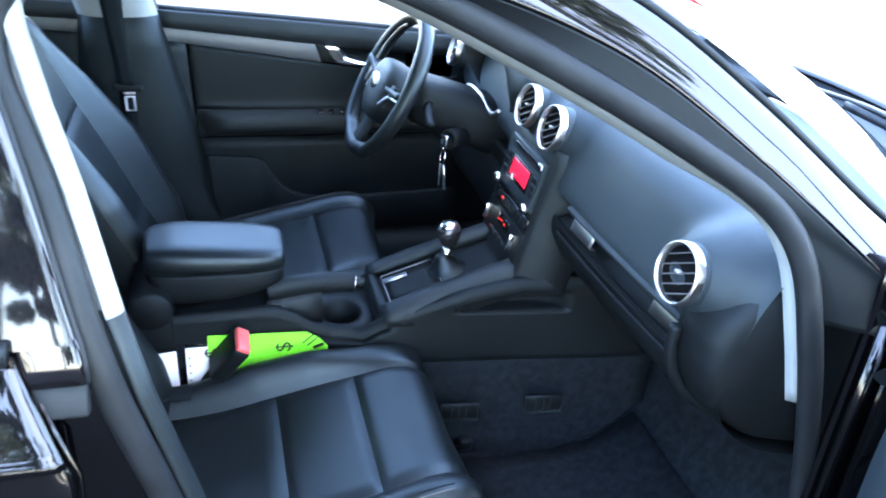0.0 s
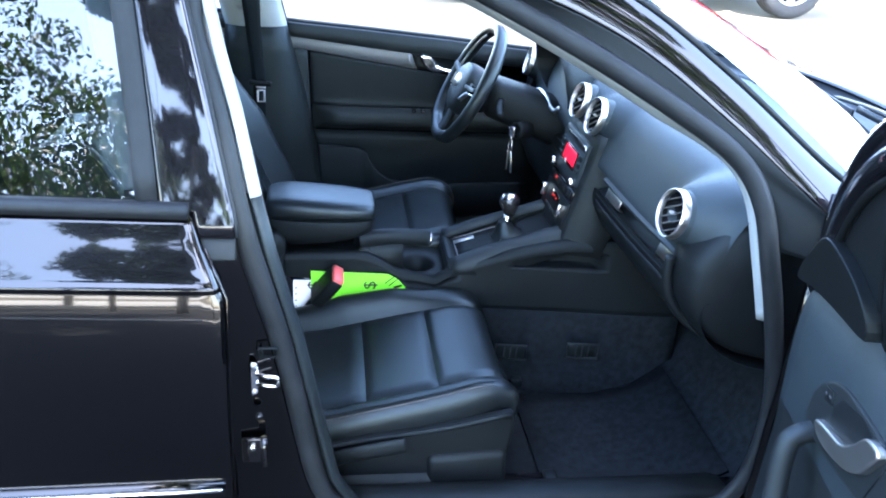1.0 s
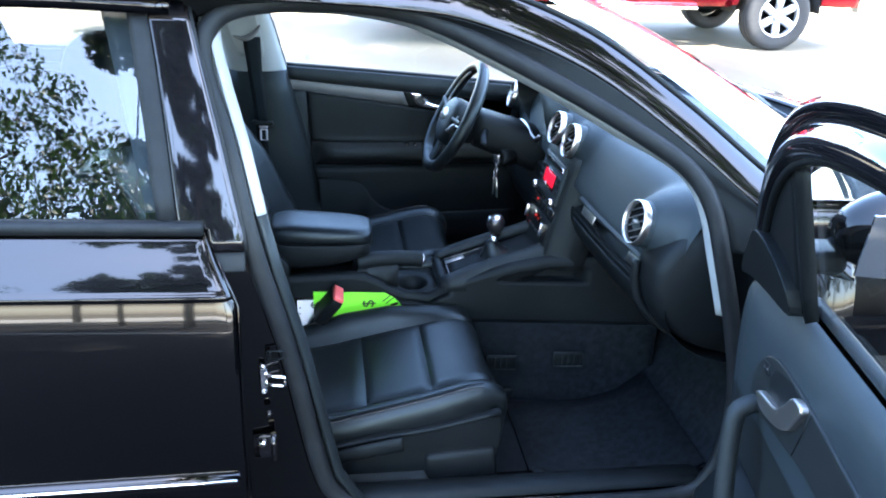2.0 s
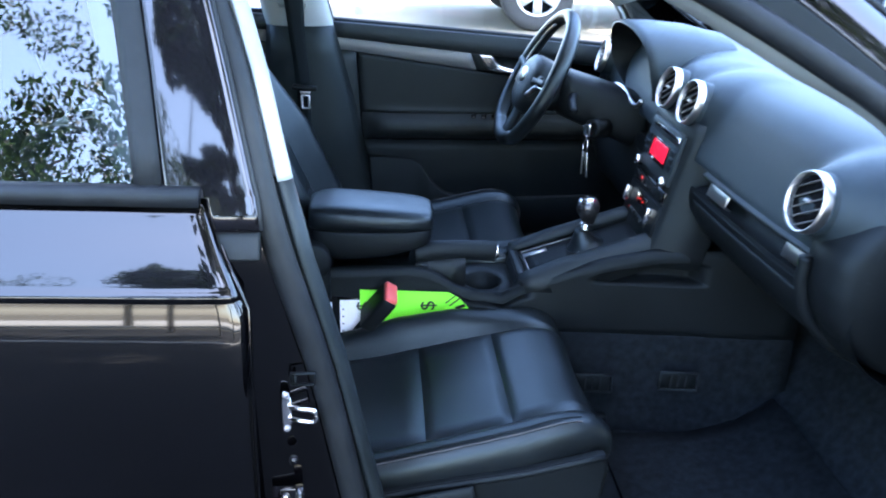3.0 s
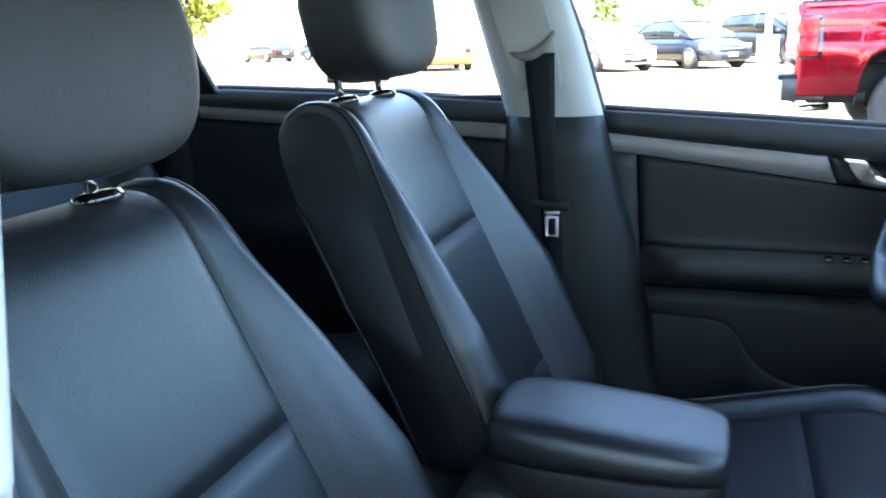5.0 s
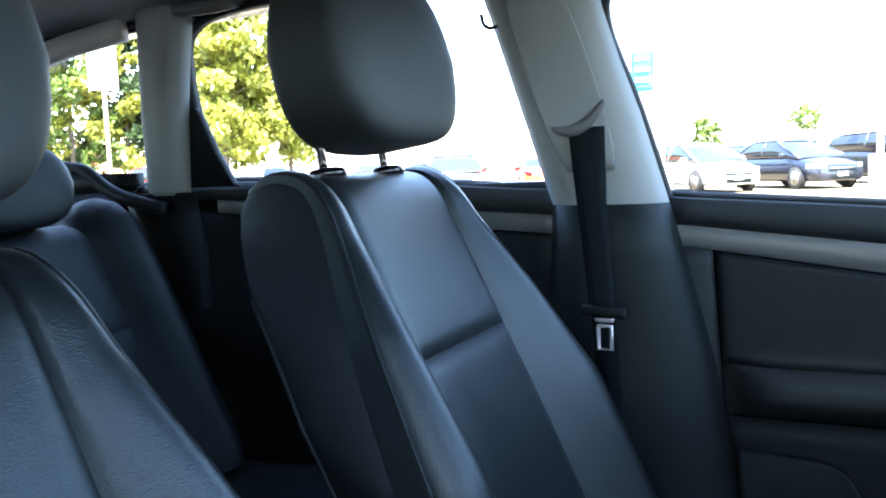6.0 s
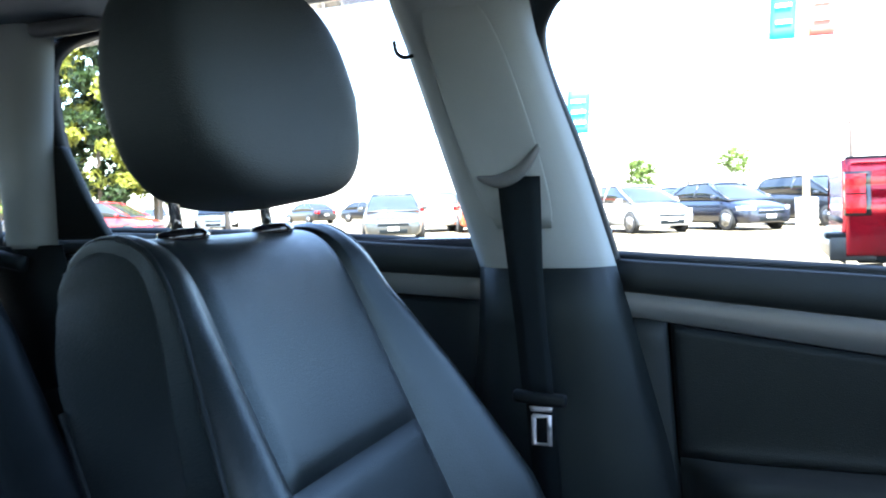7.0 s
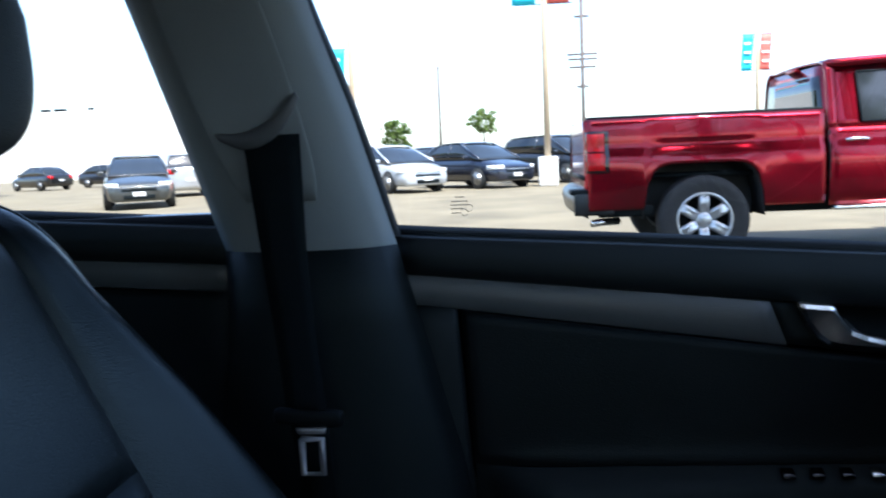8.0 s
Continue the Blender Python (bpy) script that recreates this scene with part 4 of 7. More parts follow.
dput("lower_cover", sheet([[(lerp(-1.12, -0.93, t), y_in(z) + 0.008 - 0.03 * (1 - abs(2 * t - 1) ** 3), z) for t in np.linspace(0, 1, 9)] for z in (0.5, 0.7, 0.9, 1.022)]), HARD, rp, off=-Vector(rp.location), solid=0.004)
dput("shoulder", sheet([[(x, y_in(z) + 0.01 - d, z) for z, d in ((0.94, 0.16), (0.98, 0.12), (1.01, 0.05), (1.035, 0.02), (1.045, -0.02))] for x in np.linspace(-1.75, -1.06, 8)]), HARD, rp, off=-Vector(rp.location), solid=0.004)
dput("sill_frame", sweep(curve([(-1.06, 0.665, 1.045), (-1.4, 0.655, 1.055), (-1.52, 0.64, 1.10)], 6), [(-0.02, -0.012), (-0.02, 0.012), (0.02, 0.012), (0.02, -0.012)], up=(0, 1, 0)), HARD, rp, off=-Vector(rp.location))
dput("rear_frame", sweep(curve([(-1.52, 0.64, 1.10), (-1.44, 0.60, 1.22), (-1.2, 0.57, 1.30), (-0.97, 0.565, 1.33)], 6), [(-0.02, -0.012), (-0.02, 0.012), (0.02, 0.012), (0.02, -0.012)], up=(0, 1, 0)), CLOTH, rp, off=-Vector(rp.location))
# dark rolled edge of the trim behind the rear bench
dput("trim_roll", sweep(curve([(-1.30, 0.615, 1.090), (-1.22, 0.62, 1.082), (-1.16, 0.62, 1.072), (-1.105, 0.62, 1.036), (-1.045, 0.622, 1.012), (-0.97, 0.64, 0.992)], 6), ring(0.011, 10, 0.014)), HARD, rp, off=-Vector(rp.location))
rp2 = copy_thing(rp, rp.matrix_world @ Matrix.Identity(4))
rp2.scale, rp2.location = (1, -1, 1), (-1.0, -0.66, 1.0)

for nm, x0, x1, zt in (("window_front_left", -0.02, 0.93, 1.335), ("window_rear_left", -0.87, -0.16, 1.335), ("window_quarter_left", -1.52, -0.94, 1.33), ("window_quarter_right", -1.52, -0.94, 1.33)):
    rows = []
    for z in np.linspace(0.95, zt, 6):
        hi = x1 - max(0, z - 1.0) * (1.75 if nm == "window_front_left" else 0.0)
        rows.append([(x, (y_in(z) + 0.040) * (-1 if nm.endswith("right") else 1), z) for x in np.linspace(x0, max(hi, x0 + 0.2), 6)])
    pane = part(nm, sheet(rows), TINTED if nm.endswith("right") else GLASS)
    tagged(pane, "clear side window glass", "window", kind="structure")
# small maker's etching low on the driver's window
etch = thing("glass_etching", "small pale maker's marks etched on the side window", "glass marking", (0.065, y_in(1.02) + 0.036, 1.02))
etch.scale = (0.75, 1, 0.75)
for k, (w, dz, dx) in enumerate(((0.013, 0.012, 0), (0.024, 0.006, 0), (0.026, 0.001, 0), (0.018, -0.004, -0.004), (0.012, -0.010, -0.006))):
    part("mark", block((w, 0.0006, 0.0012), pose(dx, 0.0017 * -k, dz, 18, 0, 0)), ETCHING, etch, smooth=False)
for dx, dz in ((0.013, -0.004), (0.006, -0.010)):
    part("mark_ring", tube(curve([(dx + 0.005 * math.cos(a), 0, dz + 0.005 * math.sin(a)) for a in np.linspace(0, 2 * math.pi, 9)[:-1]], 2, True), 0.0004, 4, up=(0, 1, 0)), ETCHING, etch)


# ---------------------------------------------------------------- rear door on the passenger's side, closed
pd = thing("rear_door_right", "closed black rear door with tinted window and chrome-edged moulding", "door", (-0.5, -0.78, 0.35), kind="structure")
op = -Vector(pd.location)
skin_z = (0.36, 0.42, 0.50, 0.515, 0.53, 0.545, 0.60, 0.68, 0.72, 0.76, 0.79, 0.82, 0.85, 0.866, 0.873, 0.8765, 0.8785, 0.880, 0.882, 0.885, 0.892, 0.91, 0.94, 0.965, 0.984)


def skin_y(z):
    crease = 0.003 * math.exp(-((z - 0.8805) / 0.003) ** 2) - 0.001 * math.exp(-((z - 0.887) / 0.006) ** 2)
    return -(y_out(z) + crease)


door_front = lambda z: along(((0.36, -0.036), (0.86, -0.036), (0.885, -0.048), (0.956, -0.079), (0.99, -0.086)), z)
dput("skin", sheet([[(x + (door_front(z) + 0.036) * max(0.0, (x + 0.2) / 0.164), skin_y(z) + 0.05 * max(0, (x + 0.052) / 0.03) ** 2 * 0.3, z + 0.03 * max(0, -x - 0.1) * 0.6 * (z > 0.8)) for z in skin_z] for x in (-1.0, -0.8, -0.6, -0.4, -0.3, -0.2, -0.12, -0.07, -0.055, -0.045, -0.036)]), PAINT, pd, off=op, solid=0.01)
dput("inner_lining", band(-0.98, -0.13, 0.34, 0.98, [(0, -0.70), (0.5, -0.715), (0.6, -0.68), (0.7, -0.715), (1, -0.72)]), SOFT, pd, off=op, solid=0.01)
dput("side_moulding", sweep([(x, skin_y(0.53) - 0.004, 0.530 - 0.03 * (x + 0.05) * -0.5) for x in np.linspace(-0.98, -0.045, 8)], [(-0.012, -0.012), (-0.012, 0.01), (-0.004, 0.014), (0.006, 0.012), (0.012, 0.0), (0.010, -0.012)]), PAINT, pd, off=op)
dput("moulding_trim", sweep([(x, skin_y(0.53) - 0.017, 0.534 - 0.03 * (x + 0.05) * -0.5) for x in np.linspace(-0.98, -0.05, 8)], ring(0.0035, 6)), CHROME, pd, "thin bright strip", off=op)
dput("belt_seal", sweep([(x, -0.750, 0.990 - 0.022 * x) for x in np.linspace(-0.97, -0.088, 10)], [(-0.013, -0.012), (-0.014, 0.002), (-0.010, 0.008), (0.009, 0.008), (0.014, 0.002), (0.014, -0.012)]), RUBBER, pd, off=op)
# gloss black panel on the pillar and the grey upright beside the glass
zz = [0.948, 0.967, 0.986, 0.989] + list(np.linspace(1.0, 1.345, 12))
edge_f = lambda z: along(((0.945, -0.021), (0.98, -0.024), (1.0, -0.029), (1.13, -0.057), (1.27, -0.090), (1.345, -0.106)), z)
edge_r = lambda z: along(((0.945, -0.072), (0.986, -0.083), (0.989, -0.131), (1.0, -0.132), (1.12, -0.144), (1.25, -0.159), (1.345, -0.172)), z)
panel_y = lambda z: 0.7405 + 0.35 * (1.0 - z)
dput("pillar_panel", sheet([[(lerp(edge_r(z), edge_f(z), t), -(panel_y(z) - 0.005 * max(0.0, abs(2 * t - 1) - 0.9) / 0.1), z) for t in (0, 0.02, 0.05, 0.09, 0.3, 0.5, 0.7, 0.91, 0.95, 0.98, 1)] for z in zz]), GLOSSBLACK, pd, "gloss black panel", off=op, solid=0.006)
dput("panel_edge", tube([(edge_f(z) + 0.002, -(panel_y(z) - 0.003), z) for z in zz], 0.0035, 6, up=(1, 0, 0)), RUBBER, pd, off=op)
dput("window_upright", sweep([(edge_r(z) - 0.016, -(panel_y(z) - 0.002), z) for z in np.linspace(0.992, 1.345, 9)], [(-0.016, -0.008), (-0.016, 0.005), (-0.004, 0.008), (0.005, 0.004), (0.016, 0.006), (0.016, -0.008)], up=(0, -1, 0)), RUBBER, pd, off=op)
dput("window_frame", sweep(curve([(-0.13, -(y_out(1.33) + 0.0), 1.338), (-0.4, -(y_out(1.33)), 1.345), (-0.7, -(y_out(1.32)), 1.33), (-0.86, -y_out(1.25), 1.25), (-0.93, -y_out(1.1), 1.08), (-0.96, -y_out(1.0), 1.0)], 6), [(-0.012, -0.02), (-0.012, 0.02), (0.012, 0.02), (0.012, -0.02)], up=(0, 1, 0)), PAINT, pd, off=op)
dput("corner_block", block((0.058, 0.02, 0.036), pose(-0.050, -0.752, 0.927, -22, 0, 0), 0.003), RUBBER, pd, off=op)
dput("edge_strip", tube([(door_front(z) + 0.002, skin_y(z) + 0.012, z) for z in (0.40, 0.5, 0.6, 0.7, 0.8, 0.86, 0.9, 0.95)], 0.003, 6, up=(1, 0, 0)), PAINT, pd, off=op)
pane = part("window_rear_right", sheet([[(x, -(y_out(z) - 0.006), z) for x in np.linspace(-0.92 + 0.3 * max(0, z - 1.0), -0.142 - 0.10 * max(0, z - 1.0), 6)] for z in np.linspace(0.97, 1.335, 6)]), TINTED)
tagged(pane, "tinted rear door glass that mirrors trees and sky", "window", kind="structure")

# striker, switch and bolts on the jamb
striker = thing("door_striker", "bright steel door striker bolted to the door jamb", "striker", (0.002, -0.752, 0.690))
striker.scale = (0.75, 0.8, 0.78)
part("striker_plate", outline([(-0.012, -0.040), (0.000, -0.038), (0.004, -0.02), (0.005, 0.02), (0.000, 0.040), (-0.010, 0.042), (-0.013, 0.02), (-0.013, -0.02)], 0.004, facing((0, 0, 0), (0.25, -1, 0)), None), CHROME, striker, smooth=False, bevel=0.0015)
part("loop", tube(curve([(0.0, -0.004, 0.012), (0.02, -0.012, 0.012), (0.042, -0.016, 0.012), (0.048, -0.017, 0.006), (0.048, -0.017, -0.006), (0.042, -0.016, -0.012), (0.02, -0.012, -0.012), (0, -0.004, -0.012)], 4), 0.0042, 8, up=(0, 0, 1)), CHROME, striker)
for dz in (-0.032, 0.034):
    part("bolt", lathe([(0, 0.004), (0.005, 0.004), (0.007, 0.0), (0, 0)], facing((-0.004, -0.004, dz), (0.25, -1, 0)), 12), DULLALU, striker)
sock = thing("jamb_socket", "small framed black socket in the door jamb", "socket", (0.022, -0.752, 0.739))
sock.scale = (0.82, 1, 0.82)
part("frame", tube(curve([(-0.018, 0, -0.010), (0.018, 0, -0.010), (0.019, 0, 0.010), (-0.018, 0, 0.010)], 1, True) + [Vector((-0.018, 0, -0.010))], 0.0028, 6, up=(0, 1, 0)), HARD, sock)
part("catch", block((0.005, 0.006, 0.014), pose(-0.012, 0.002, 0), 0.001), HARD, sock)
hg = Vector((-0.006, -0.758, 0.545))
hinge = part("door_hinge", block((0.04, 0.008, 0.05), pose(*hg), 0.003), GLOSSBLACK, shell, "steel rear door hinge")
part("pin", lathe([(0, 0.03), (0.006, 0.03), (0.006, -0.03), (0, -0.03)], pose(hg.x + 0.018, hg.y - 0.006, hg.z), 10), GLOSSBLACK, hinge)
part("bolt", lathe([(0, 0.008), (0.007, 0.008), (0.009, 0.0), (0, 0)], facing(hg + Vector((-0.002, -0.004, 0.01)), (0, -1, 0)), 6), CHROME, hinge)
part("bolt", lathe([(0, 0.008), (0.006, 0.008), (0.007, 0.0), (0, 0)], facing(hg + Vector((0.012, -0.004, 0.075)), (0, -1, 0)), 6), GLOSSBLACK, hinge)


# ---------------------------------------------------------------- the open passenger door
fd = thing("open_door", "opened front passenger door lined in dark grey grained plastic", "door", (0.887, -0.795, 0.0), kind="structure")
DD = Vector((-0.19, -0.982, 0.0))
fd.rotation_euler = (0, 0, math.atan2(DD.y, DD.x))
# in the door's own axes x runs from the hinge to the latch, y < 0 is the lined side, z is up


def fput(name, bm, mat, parent=fd, label="", **kw):
    return part(name, bm, mat, parent, label, **kw)


belt = lambda s: along(((0.10, 0.955), (0.13, 0.966), (0.20, 0.978), (0.30, 0.986), (1.05, 0.992)), s)
front = lambda z: along(((0.34, 0.085), (0.72, 0.102), (0.82, 0.114), (0.90, 0.120), (0.966, 0.118)), z)
lin = []
for k in np.linspace(0.0, 1.0, 28):
    row = []
    for z, d in ((0.36, 0.2), (0.45, 0.35), (0.60, 0.45), (0.70, 0.5), (0.76, 0.7), (0.82, 0.92), (0.87, 1.05), (0.91, 1.08), (0.94, 1.0), (0.958, 0.8), (0.97, 0.5), (0.976, 0.05)):
        x = lerp(front(z), 1.02, k)
        w = min(1.0, (x - front(z)) / 0.030) ** 0.5
        row.append((x, 0.010 - (0.026 + 0.030 * d) * w, min(z, belt(x)) + (belt(x) - 0.976 if z > 0.95 else 0.0) * (1 if z > 0.965 else 0.5)))
    lin.append(row)
fput("upper_lining", sheet([r[4:] for r in lin]), DASHTOP, label="padded upper lining")
fput("lower_lining", sheet([r[:5] for r in lin]), SOFT)
fput("inner_panel", sheet([[(x, y, z) for x, y in ((0.0, 0.05), (0.03, 0.030), (0.07, 0.018), (0.125, 0.012))] for z in (0.34, 0.5, 0.7, 0.85, 0.955)]), PAINT, solid=0.004)
fput("pocket", sheet([[(s, -0.03 - 0.055 * k, z + 0.05 * (1 - k)) for z, k in ((0.60, 0.0), (0.575, 0.6), (0.56, 1.0), (0.45, 1.0), (0.37, 0.5))] for s in np.linspace(0.20, 0.95, 12)]), HARD, solid=0.006)
fput("grab_handle", sweep(curve([(0.288, -0.042, 0.806), (0.292, -0.066, 0.800), (0.298, -0.082, 0.780), (0.318, -0.086, 0.70), (0.342, -0.084, 0.62), (0.365, -0.07, 0.55), (0.372, -0.046, 0.53)], 8), ring(0.0155, 14, 0.0145), up=(1, 0, 0)), SOFT, label="long padded grab handle")
# housing of the door pull along the lining, with its lever, lock switch and painted recess
soft_edge = lambda pts: [(p.x, p.y) for p in curve([(x, y, 0) for x, y in pts], 4, True)]
face = lambda y: Matrix.Translation((0, y, 0)) @ Matrix.Rotation(math.pi / 2, 4, "X")
fput("pull_housing", outline(soft_edge([(0.295, 0.893), (0.336, 0.912), (0.399, 0.917), (0.46, 0.915), (0.641, 0.903), (0.877, 0.883), (0.877, 0.802), (0.641, 0.821), (0.495, 0.827), (0.397, 0.814), (0.315, 0.805), (0.282, 0.804), (0.263, 0.82), (0.268, 0.86)]), 0.013, face(-0.040)), SOFT, smooth=False, bevel=0.003)
fput("housing_seam", tube([(0.453, -0.0532, 0.827), (0.467, -0.0535, 0.869), (0.479, -0.0532, 0.912)], 0.0012, 5, up=(0, 1, 0)), HARD)
# raised dark plate, painted shade in place of a hollow behind the lever
fput("pull_recess", outline([(0.347, 0.9), (0.402, 0.914), (0.436, 0.907), (0.41, 0.879), (0.383, 0.855), (0.334, 0.846), (0.332, 0.879)], 0.0025, face(-0.0515)), HARD, smooth=False)
fput("door_handle", outline(soft_edge([(0.314, 0.843), (0.332, 0.851), (0.367, 0.857), (0.394, 0.865), (0.416, 0.884), (0.44, 0.911), (0.472, 0.911), (0.459, 0.884), (0.445, 0.863), (0.42, 0.846), (0.385, 0.835), (0.349, 0.829), (0.323, 0.832)]), 0.014, face(-0.0505)), ALU, label="bright door pull", bevel=0.005, smooth=False)
lock = fput("lock_switch", block((0.026, 0.004, 0.020), pose(0.313, -0.0535, 0.883, 0, -12, 0), 0.0015), HARD)
for dx in (-0.006, 0.006):
    fput("switch_mark", block((0.004, 0.001, 0.003), pose(0.313 + dx, -0.0558, 0.883 + dx * 0.2)), GREYPLASTIC, lock, smooth=False)
# sail panel, window frame and glass; all lean in towards the roof
lean = lambda z: -(0.012 + 0.36 * (z - 0.95))


def leaning(points, depth, shift=0.0):
    """A flat outline (s, z) set on the leaning plane of the side glass."""
    bm = outline(points, depth, Matrix.Rotation(math.pi / 2, 4, "X"))
    for v in bm.verts:
        v.co.y += lean(v.co.z) + shift
    return bm


fput("mirror_panel", leaning(soft_edge([(0.105, 0.952), (0.17, 0.970), (0.26, 0.984), (0.365, 0.998), (0.372, 1.04), (0.33, 1.075), (0.26, 1.085), (0.19, 1.035), (0.13, 0.985)]), 0.030, -0.004), HARD, label="black mirror triangle", smooth=False, bevel=0.006)
fput("sail_panel", leaning([(0.16, 1.0), (0.36, 1.0), (0.385, 1.08), (0.415, 1.16), (0.440, 1.245), (0.38, 1.225), (0.30, 1.155), (0.22, 1.07)], 0.018, 0.002), HARD, smooth=False, bevel=0.005)
fr = curve([(s, lean(z) + 0.006, z) for s, z in ((0.125, 0.968), (0.20, 1.055), (0.29, 1.155), (0.385, 1.235), (0.49, 1.290), (0.62, 1.322), (0.78, 1.335), (0.90, 1.318), (0.955, 1.25), (0.975, 1.02))], 8)
fput("window_frame", sweep(fr, [(-0.036, -0.012), (-0.038, 0.004), (-0.034, 0.016), (-0.022, 0.021), (-0.016, 0.012), (-0.004, 0.012), (0.002, 0.024), (0.014, 0.030), (0.028, 0.026), (0.037, 0.012), (0.038, -0.012)], up=(0, -1, 0)), GLOSSBLACK)
fput("frame_seal", tube([Vector(p) + Vector((0.014, -0.014, -0.030)) for p in fr], 0.006, 8, up=(0, 1, 0)), HARD)
fput("upright", sweep([(lerp(0.372, 0.452, t), lean(lerp(1.0, 1.262, t)) - 0.006, lerp(1.0, 1.262, t)) for t in np.linspace(0, 1, 6)], [(-0.010, -0.010), (-0.010, 0.008), (0.010, 0.008), (0.010, -0.010)], up=(0, -1, 0)), HARD)
rows = []
for z in np.linspace(0.965, 1.32, 7):
    lo = along(((0.96, 0.36), (1.0, 0.37), (1.26, 0.45), (1.285, 0.49), (1.32, 0.60)), z)
    rows.append([(s, lean(z) + 0.012, z) for s in np.linspace(lo, 0.96, 6)])
fput("window_glass", sheet(rows), GLASS, label="clear glass of the open door")
fput("belt_seal", tube([(s, 0.002, belt(s) + 0.004) for s in np.linspace(0.30, 0.98, 8)], 0.010, 8, up=(0, 1, 0)), RUBBER)
fput("outer_skin", sheet([[(s, 0.07 - (0.80 - y_out(z)) * 0.9, z) for z in (0.33, 0.45, 0.6, 0.75, 0.87, 0.89, 0.94, 0.965)] for s in np.linspace(-0.02, 1.03, 8)]), PAINT, solid=0.008)
fput("front_edge", sheet([[(0.0, y, z) for y in (0.02, 0.04, 0.07)] for z in (0.34, 0.6, 0.8, 0.955)]), PAINT, solid=0.006)
# outside mirror
cap = []
for a in np.linspace(0, 1, 12):
    w = math.sin(math.pi * min(1, a * 0.93 + 0.05)) ** 0.6
    cap.append([(0.17 + 0.0 * a + 0.06 * w * math.cos(b) * 1.15, 0.06 + 0.19 * a, 1.055 + 0.068 * w * math.sin(b) + 0.01 * a) for b in np.linspace(0, 2 * math.pi, 19)[:-1]])
housing = fput("door_mirror", sheet(cap, closed=True), PAINT, label="black outside mirror housing")
fput("mirror_glass", outline([(0.075, -0.05), (0.225, -0.055), (0.235, 0.0), (0.22, 0.052), (0.085, 0.048)], 0.004, Matrix.Translation((0.236, 0, 1.06)) @ Matrix(((0, 0, 1, 0), (1, 0, 0, 0), (0, 1, 0, 0), (0, 0, 0, 1)))), MIRROR, housing, smooth=False)
fput("mirror_foot", block((0.07, 0.08, 0.04), pose(0.13, 0.06, 0.995, 0, 0, 10), 0.012, 3), HARD, housing)


# ---------------------------------------------------------------- grab handle above the rear door
gh_ = thing("roof_handle", "dark folding grab handle under the roof edge", "grab handle", (-0.77, 0.565, 1.352))
part("handle_bar", sweep(curve([(-0.062, 0.012, 0.006), (-0.055, -0.014, -0.004), (-0.03, -0.024, -0.010), (0.03, -0.024, -0.012), (0.055, -0.014, -0.008), (0.062, 0.012, 0.0)], 6), ring(0.009, 10, 0.012)), GREYPLASTIC, gh_)
for dx in (-0.062, 0.062):
    part("mount", block((0.026, 0.022, 0.022), pose(dx, 0.008, 0.002), 0.006, 2), GREYPLASTIC, gh_)


# ---------------------------------------------------------------- dashboard
dash = thing("dashboard", "dark grey grained dashboard with round aluminium-ringed vents", "dashboard", (1.0, 0.0, 0.45))
ox = -Vector(dash.location)


def hput(name, bm, mat, parent=dash, label="", **kw):
    bmesh.ops.translate(bm, vec=ox, verts=bm.verts)
    return part(name, bm, mat, parent, label, **kw)


def dash_bow(y):
    return 0.035 * (abs(y) / 0.7) ** 3


DASH_TOP = [(1.34, 0.958), (1.15, 0.985), (0.99, 1.004), (0.89, 1.006), (0.835, 0.995), (0.803, 0.970), (0.783, 0.935), (0.768, 0.895), (0.757, 0.860), (0.755, 0.846)]
DASH_LOW = [(0.755, 0.795), (0.752, 0.778), (0.756, 0.752), (0.776, 0.718), (0.815, 0.684), (0.87, 0.660), (0.95, 0.645), (1.12, 0.64)]
low_line = curve([(x, 0, z) for x, z in DASH_LOW], 5)
ys = np.linspace(-0.699, 0.699, 49)
VENTS = ((0.068, 0.951, 0.42), (-0.068, 0.951, 0.42), (-0.597, 0.928, 1.0), (0.628, 0.921, 0.6))


def dash_skin(p, y):
    """The upper skin: bowed back towards the doors, swelling softly round each outlet."""
    q = Vector((min(p.x + dash_bow(y), 1.075 + 0.28 * (1 - abs(y / 0.725) ** 2.4)), y * (1.0 if p.x < 1.0 else 0.985), p.z - 0.012 * (y / 0.7) ** 4))
    for vy, vz, k in VENTS:
        d = math.hypot((y - vy) / 0.070, (p.z - vz - 0.006) / 0.062)
        if p.x < 0.93:
            q += Vector((-0.054, 0, 0.012)) * k * math.exp(-d ** 4)
    return q


ys_top = np.linspace(-0.699, 0.699, 141)
hput("upper_skin", sheet([[dash_skin(p, y) for p in curve([(x, 0, z) for x, z in DASH_TOP], 9)] for y in ys_top]), DASHTOP)
hput("lower_skin", sheet([[Vector((p.x + dash_bow(y), y, p.z)) for p in low_line] for y in ys]), HARD)
# recessed ledge with its inlay, passenger's side
inlay_path = lambda y0, y1, dx, z: [Vector((0.757 + dash_bow(y) + dx, y, z)) for y in np.linspace(y0, y1, 14)]
hput("ledge", sheet([inlay_path(-0.70, -0.15, 0.0, 0.846), inlay_path(-0.70, -0.15, 0.022, 0.842), inlay_path(-0.70, -0.15, 0.024, 0.802), inlay_path(-0.70, -0.15, 0.0, 0.795)]), HARD)
hput("ledge", sheet([inlay_path(0.16, 0.70, 0.0, 0.846), inlay_path(0.16, 0.70, 0.020, 0.842), inlay_path(0.16, 0.70, 0.022, 0.802), inlay_path(0.16, 0.70, 0.0, 0.795)]), SOFT)
frame_rows = []
